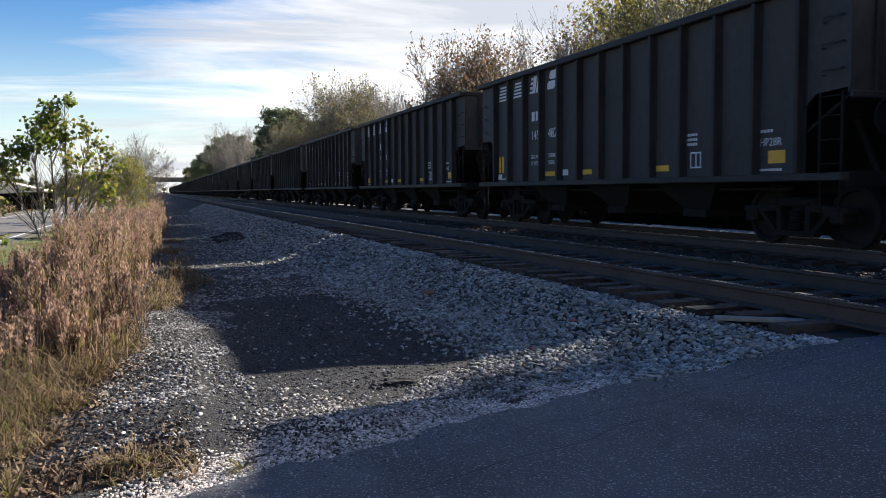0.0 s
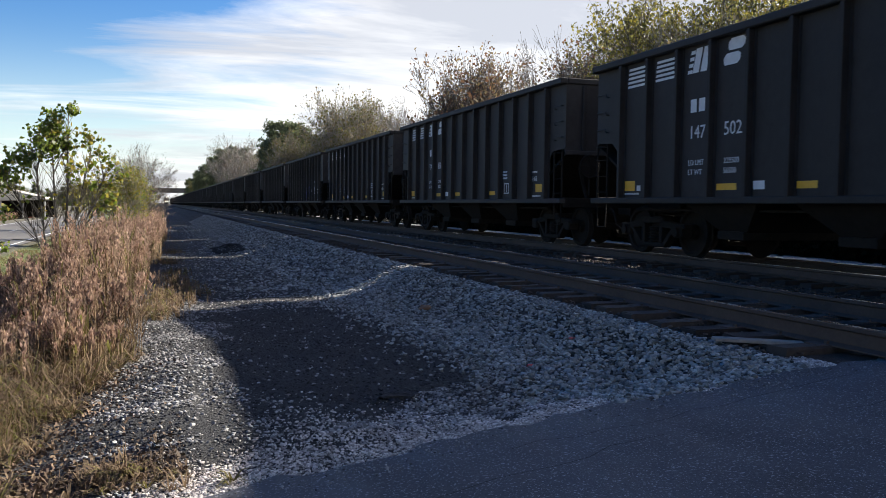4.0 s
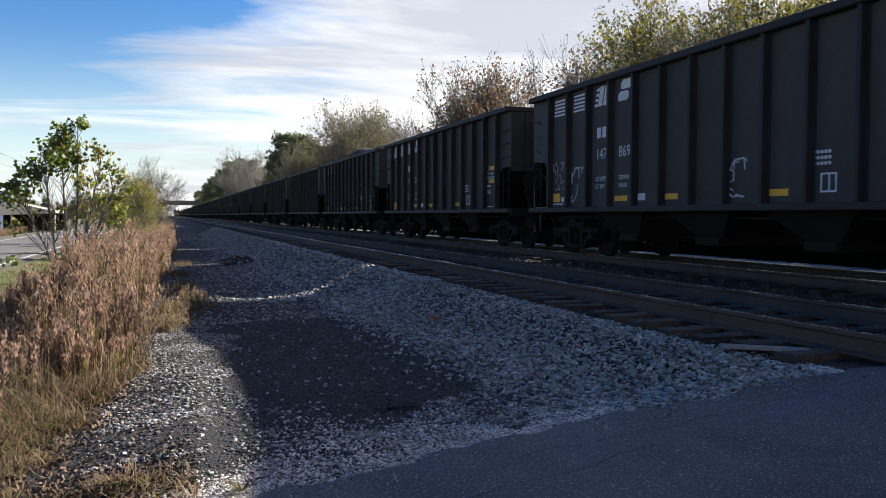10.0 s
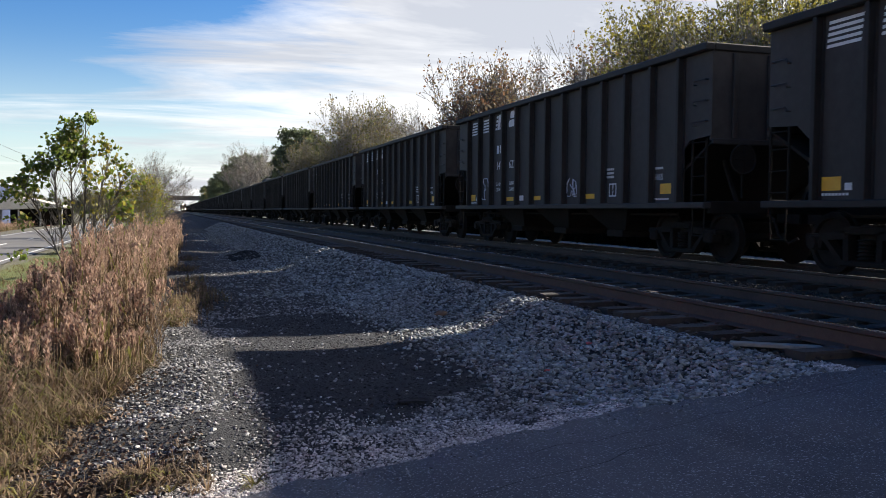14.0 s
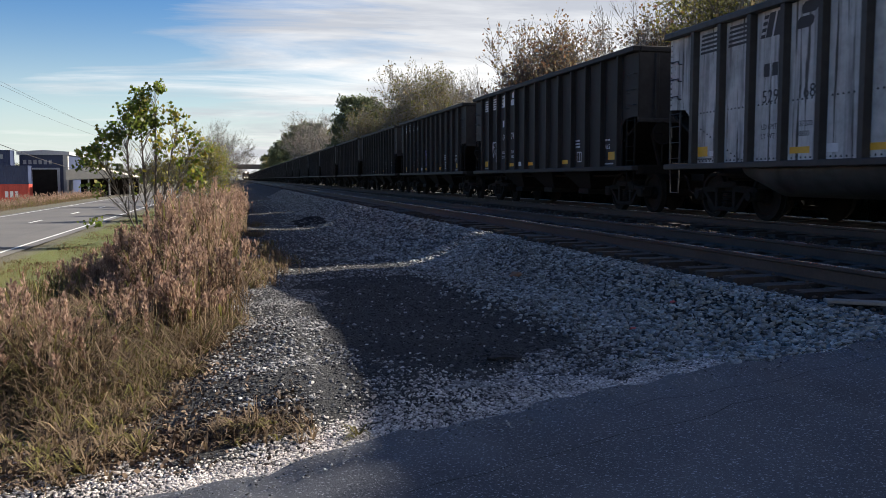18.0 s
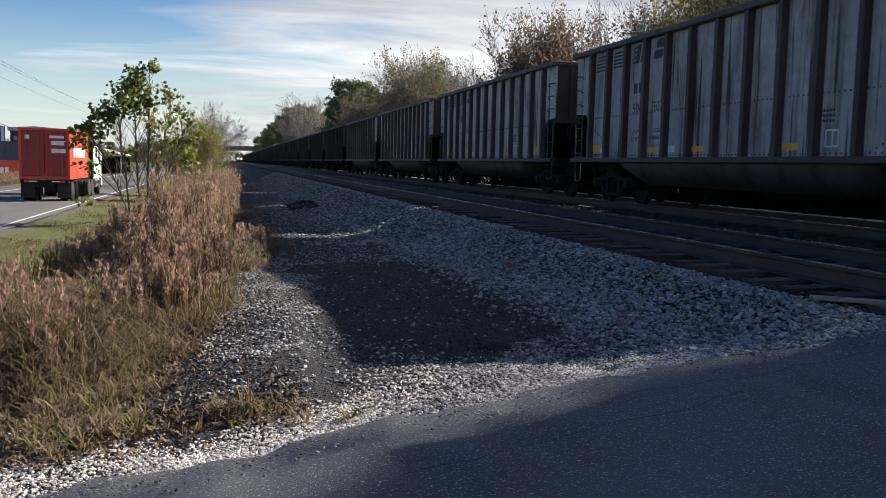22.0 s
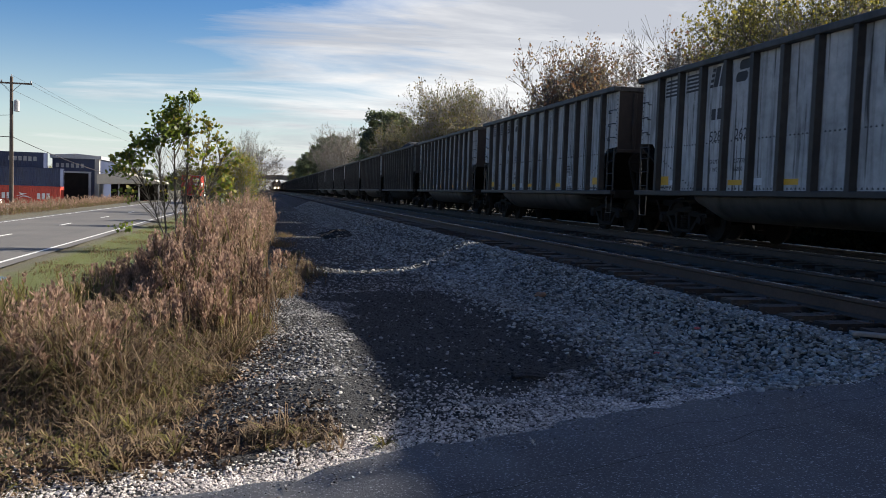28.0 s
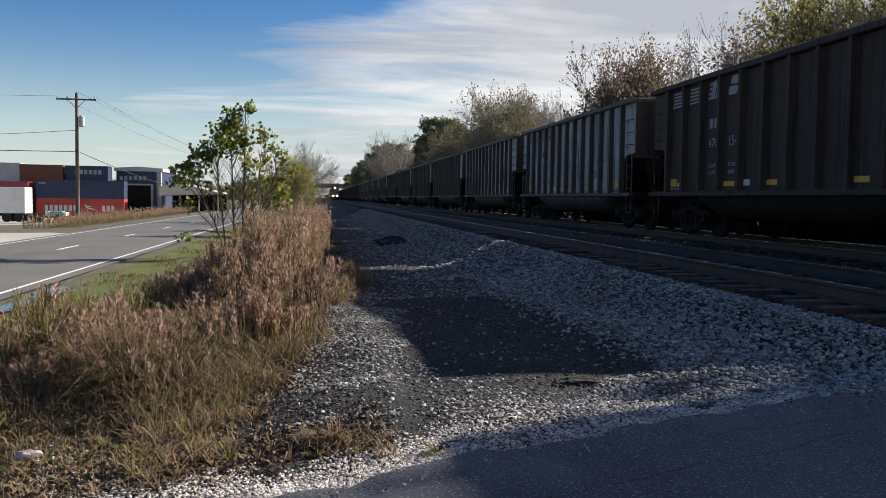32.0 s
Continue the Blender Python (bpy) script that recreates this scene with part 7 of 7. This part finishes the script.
for x, y, rx, ry, sd in ((-11.55, 19.6, 0.32, 1.5, 1), (-11.4, 16.6, 0.30, 0.9, 2)):
    ob = thing("puddle", "shallow puddle reflecting the sky beside the highway", "puddle", "roadside puddles", "structure", pose(0, 0, land_z(x, y) + 0.05), puddle(x, y, rx, ry, sd))

# ---- the bridge over the tracks ----
br = thing("road_bridge", "concrete road bridge crossing over the railway", "bridge", "", "structure", pose(0, 520, 0))
part("girder", Shape().box(-46, 60, -4.8, 4.8, 6.6, 8.2, 0.1).done("girder", M_BRIDGE), br)
part("parapet", Shape().box(-46, 60, -5.0, -4.6, 8.2, 9.3, 0.05).done("parapet", M_BRIDGE), br)
part("parapet", Shape().box(-46, 60, 4.6, 5.0, 8.2, 9.3, 0.05).done("parapet", M_BRIDGE), br)
for x in (-44, -24, -9, 12.5, 30):
    part("pier", Shape().box(x - 0.7, x + 0.7, -4, 4, -1.6, 6.6, 0.1).done("pier", M_BRIDGE), br)
for sx in (-1, 1):
    s = Shape().prism([(sx * 46 if sx < 0 else 60, 8.2), (sx * 46 - 40 if sx < 0 else 110, -1.6), (sx * 30 if sx < 0 else 44, -1.6)], 1, -6, 6)
    part("embankment", s.done("embankment", M_GRASS), br, "grassy approach bank")

# ---- container truck on the highway ----
truck = thing("container_truck", "white semi truck hauling an orange-red shipping container", "truck")
# the container's own red with the rear's shade put into the colour
M_SHADEDDOOR = material("container red darkened for shade", (0.20, 0.014, 0.016), (0.32, 0.028, 0.028), 0.55, coarse=0.4, grain=4, stain=(0.12, 0.02, 0.02), stain_amount=0.4, stain_scale=(1, 1, 0.3))
truck_wheels = []
# its own space: front bumper at y 0, the truck lies towards -y, middle at x 0, road at z 0
cab = part("cab", Shape().prism([(-0.55, 1.05), (-0.55, 1.75), (-1.35, 1.95), (-1.75, 2.75), (-2.1, 3.05), (-2.5, 3.75), (-3.6, 3.85), (-3.6, 1.05)], 0, -1.18, 1.18).done("cab", M_WHITEPAINT), truck, "white day cab with a roof fairing")
part("fairing", Shape().prism([(-2.2, 3.0), (-2.7, 3.85), (-3.62, 3.95), (-3.62, 3.0)], 0, -1.22, 1.22).done("fairing", M_WHITEPAINT), cab, "white roof fairing")
part("rear_wall", Shape().box(-1.2, 1.2, -3.68, -3.61, 1.1, 3.9, 0.02).done("rear_wall", M_UNDER), cab, "dark back of the cab")
part("stripe", Shape().box(1.182, 1.19, -3.4, -1.9, 1.75, 1.95).box(1.182, 1.19, -3.4, -2.1, 2.02, 2.1).done("stripe", M_GREENSTRIPE), cab, "green side stripe")
part("side_window", Shape().box(1.182, 1.192, -2.75, -2.0, 2.3, 2.95, 0.004).done("side_window", M_GLASS), cab)
part("windshield", Shape().prism([(-1.40, 2.02), (-1.36, 2.02), (-1.76, 2.82), (-1.80, 2.82)], 0, -1.0, 1.0).done("windshield", M_GLASS), cab)
part("fender", Shape().prism([(-0.3, 0.55), (-0.35, 1.15), (-0.7, 1.35), (-1.5, 1.32), (-1.9, 0.95), (-1.95, 0.6), (-1.75, 0.6), (-1.6, 1.0), (-1.2, 1.12), (-0.8, 1.0), (-0.65, 0.55)], 0, -1.22, 1.22).done("fender", M_WHITEPAINT), truck)
part("bumper", Shape().box(-1.2, 1.2, -0.35, 0.0, 0.35, 0.75, 0.06).done("bumper", M_CHROME), truck, "chrome bumper")
for x in (-0.9, 0.9):
    part("headlight", Shape().box(x - 0.2, x + 0.2, -0.58, -0.5, 0.95, 1.2, 0.03).done("headlight", M_GLASS), truck)
    part("exhaust_stack", Shape().tube((x * 1.22, -3.75, 1.0), (x * 1.22, -3.75, 3.9), 0.08, 0.08, 10).done("exhaust_stack", M_UNDER), truck)
    part("fuel_tank", Shape().tube((x * 1.1, -3.5, 0.75), (x * 1.1, -2.1, 0.75), 0.33, 0.33, 14).done("fuel_tank", M_CHROME), truck, "bright round fuel tank")
    part("mirror", Shape().box(x * 1.5 - 0.06, x * 1.5 + 0.06, -1.75, -1.65, 1.95, 2.65, 0.02).tube((x * 1.28, -1.75, 2.6), (x * 1.5, -1.7, 2.6), 0.015, 0.015, 5).done("mirror", M_WHITEPAINT), truck)
part("chassis", Shape().box(-0.45, 0.45, -11.9, -0.5, 0.72, 0.98, 0.02).box(-1.15, 1.15, -11.95, -11.8, 0.95, 1.12, 0.01).box(-0.06, 0.06, -6, -4, 0.95, 1.05).done("chassis", M_UNDER), truck)
box20 = part("container", C20_ORANGE["frame"][0], truck, "orange-red corrugated container", pose(0, -8.85, 1.14, 0, 0, 90))
for nm in ("corrugated_wall", "door", "locking_bar"):
    for me in C20_ORANGE[nm]:
        if nm == "door":
            me = me.copy()
            me.materials[0] = M_SHADEDDOOR
        part(nm, me, box20, "steel door in the container's red, darkened for shade" if nm == "door" else "")
lab = Shape()
for i, (y0, z0, w, h) in enumerate(((0.25, 2.1, 0.7, 0.14), (0.35, 1.75, 0.35, 0.22), (0.72, 1.75, 0.3, 0.22), (0.35, 1.35, 0.35, 0.22), (0.72, 1.35, 0.3, 0.22), (-0.9, 2.05, 0.22, 0.2))):
    lab.box(-3.06, -3.045, -y0 - w, -y0, z0, z0 + h)
part("label", lab.done("label", M_WHITE), box20, "white door labels")
wm = Shape()
for i in range(6):
    wm.box(-1.9 + i * 0.62, -1.45 + i * 0.62, -1.215, -1.2, 1.15, 1.65)
part("marking", wm.done("marking", M_WHITE), box20, "plain white writing bars")
for y in (-10.9, -9.7, -5.4, -4.2):
    for sx in (-1, 1):
        for k in (0.0, 0.32):
            truck_wheels.append((wheel(truck, sx * (1.06 - k), y, 0.5), sx * (1.06 - k), y, 180 if sx > 0 else 0))
for sx in (-1, 1):
    truck_wheels.append((wheel(truck, sx * 1.03, -1.25, 0.5), sx * 1.03, -1.25, 180 if sx > 0 else 0))
    part("reflector", Shape().box(sx * 0.55 - 0.2, sx * 0.55 + 0.2, -11.965, -11.95, 1.0, 1.06).done("reflector", M_WHITE), truck)
    part("mudflap", Shape().box(sx * 0.88 - 0.33, sx * 0.88 + 0.33, -11.62, -11.6, 0.18, 0.95, 0.004).done("mudflap", M_RUBBER), truck)
    part("tail_light", Shape().box(sx * 0.85 - 0.12, sx * 0.85 + 0.12, -11.99, -11.95, 0.98, 1.08, 0.01).done("tail_light", M_RED), truck)

# ---- locomotive coming towards the camera on the near track ----
M_LOCO = material("black locomotive paint", (0.012, 0.012, 0.014), (0.03, 0.03, 0.033), 0.5, coarse=0.5, grain=5)
M_LAMP = glow("headlight glow", (1.0, 0.80, 0.48), 22.0)
loco = thing("locomotive", "black diesel locomotive with its headlights on, approaching", "locomotive")
part("hood", Shape().prism([(-1.0, 1.3), (1.0, 1.3), (1.0, 3.0), (0.8, 3.15), (-0.8, 3.15), (-1.0, 3.0)], 1, 0.9, 2.8).done("hood", M_LOCO), loco, "short nose hood")
part("cab", Shape().prism([(-1.5, 1.3), (1.5, 1.3), (1.5, 3.9), (1.1, 4.5), (-1.1, 4.5), (-1.5, 3.9)], 1, 2.8, 5.2).done("cab", M_LOCO), loco, "black cab")
part("long_hood", Shape().prism([(-1.05, 1.3), (1.05, 1.3), (1.05, 4.2), (0.8, 4.5), (-0.8, 4.5), (-1.05, 4.2)], 1, 5.2, 20.5).done("long_hood", M_LOCO), loco)
part("deck", Shape().box(-1.52, 1.52, 0.2, 21.5, 1.05, 1.3, 0.03).done("deck", M_LOCO), loco)
part("plow", Shape().prism([(-1.45, 0.12), (1.45, 0.12), (1.35, 1.05), (-1.35, 1.05)], 1, 0.0, 0.2).done("plow", M_UNDER), loco)
for x in (-0.75, 0.75):
    part("window", Shape().box(x - 0.45, x + 0.45, 2.77, 2.8, 3.35, 3.95, 0.01).done("window", M_GLASS), loco)
    part("ditch_light", Shape().lathe([(0.17, 0.0), (0.17, 0.10)], (x * 1.05, 0.08, 1.55), 1, 12).done("ditch_light", M_LAMP), loco, "glowing ditch light")
    part("handrail", Shape().path([(x * 1.9, 0.3, 1.3), (x * 1.9, 0.3, 2.2), (x * 1.9, 2.7, 2.2)], 0.02, 5).done("handrail", M_STEEL), loco)
    part("headlight", Shape().lathe([(0.13, 0.0), (0.13, 0.10)], (x * 0.22, 2.72, 4.22), 1, 12).done("headlight", M_LAMP), loco, "glowing headlight")
for y in (4.2, 17.2):
    t = part("truck", Shape().box(-1.1, 1.1, y - 1.9, y + 1.9, 0.45, 0.75, 0.05).done("truck", M_UNDER), loco)
    for k in (-1.7, 0, 1.7):
        part("wheelset", WHEELSET, t, "", pose(0, y + k, 0.457))
FREIGHT = Shape().box(-1.5, 1.5, -6.6, 6.6, 1.0, 3.9, 0.05).box(-0.8, 0.8, -6.2, -3.8, 0.0, 1.0).box(-0.8, 0.8, 3.8, 6.2, 0.0, 1.0).done("body", M_LOCO)
followers = []
for i in range(3):
    c = thing("freight_car", "dark freight car following the locomotive", "freight car", "second train")
    part("body", FREIGHT, c)
    followers.append(c)


# ---- what moves ----
def run(t):
    """Metres that the coal train has gone by t: 13.15 m/s, slowing by 0.05 m/s each second."""
    return 13.15 * t - 0.025 * t * t


def motions():
    for k, kind, car in train:
        walk(car, [(t, pose(TRACK[1], FIRST - PITCH * k + run(t), 0)) for t in range(0, 33, 4)])
    # the truck pulls away along the highway: seconds and the place of its front bumper
    for_truck = ((0, -44), (6, -22), (12, 2), (16, 20), (17.5, 27.3), (18.5, 32.4), (19.5, 38.2), (20.5, 45.2), (21.5, 53.6), (22.5, 62.2), (23, 66.9), (24, 77), (25.5, 93.5), (28, 127), (30, 153), (32, 180))
    walk(truck, [(t, pose(-14.35, y, ROAD_Z)) for t, y in for_truck])
    # its wheels roll: a key each 0.7 m
    ts, ys = zip(*for_truck)
    steps = np.arange(ys[0], ys[-1], 0.7).tolist() + [ys[-1]]
    for w, x, y, turn in truck_wheels:
        walk(w, [(float(np.interp(s, ys, ts)), pose(x, y, 0.5, 0, 0, turn) @ pose(0, 0, 0, (-1 if turn == 0 else 1) * math.degrees((s - ys[0]) / 0.5), 0, 0)) for s in steps])
    walk(loco, [(t, pose(TRACK[0], 647 - 10.9 * t, 0)) for t in (0, 8, 16, 24, 32)])
    for i, c in enumerate(followers):
        walk(c, [(t, pose(TRACK[0], 647 - 10.9 * t + 29.5 + 14.6 * i, 0)) for t in (0, 8, 16, 24, 32)])


motions()
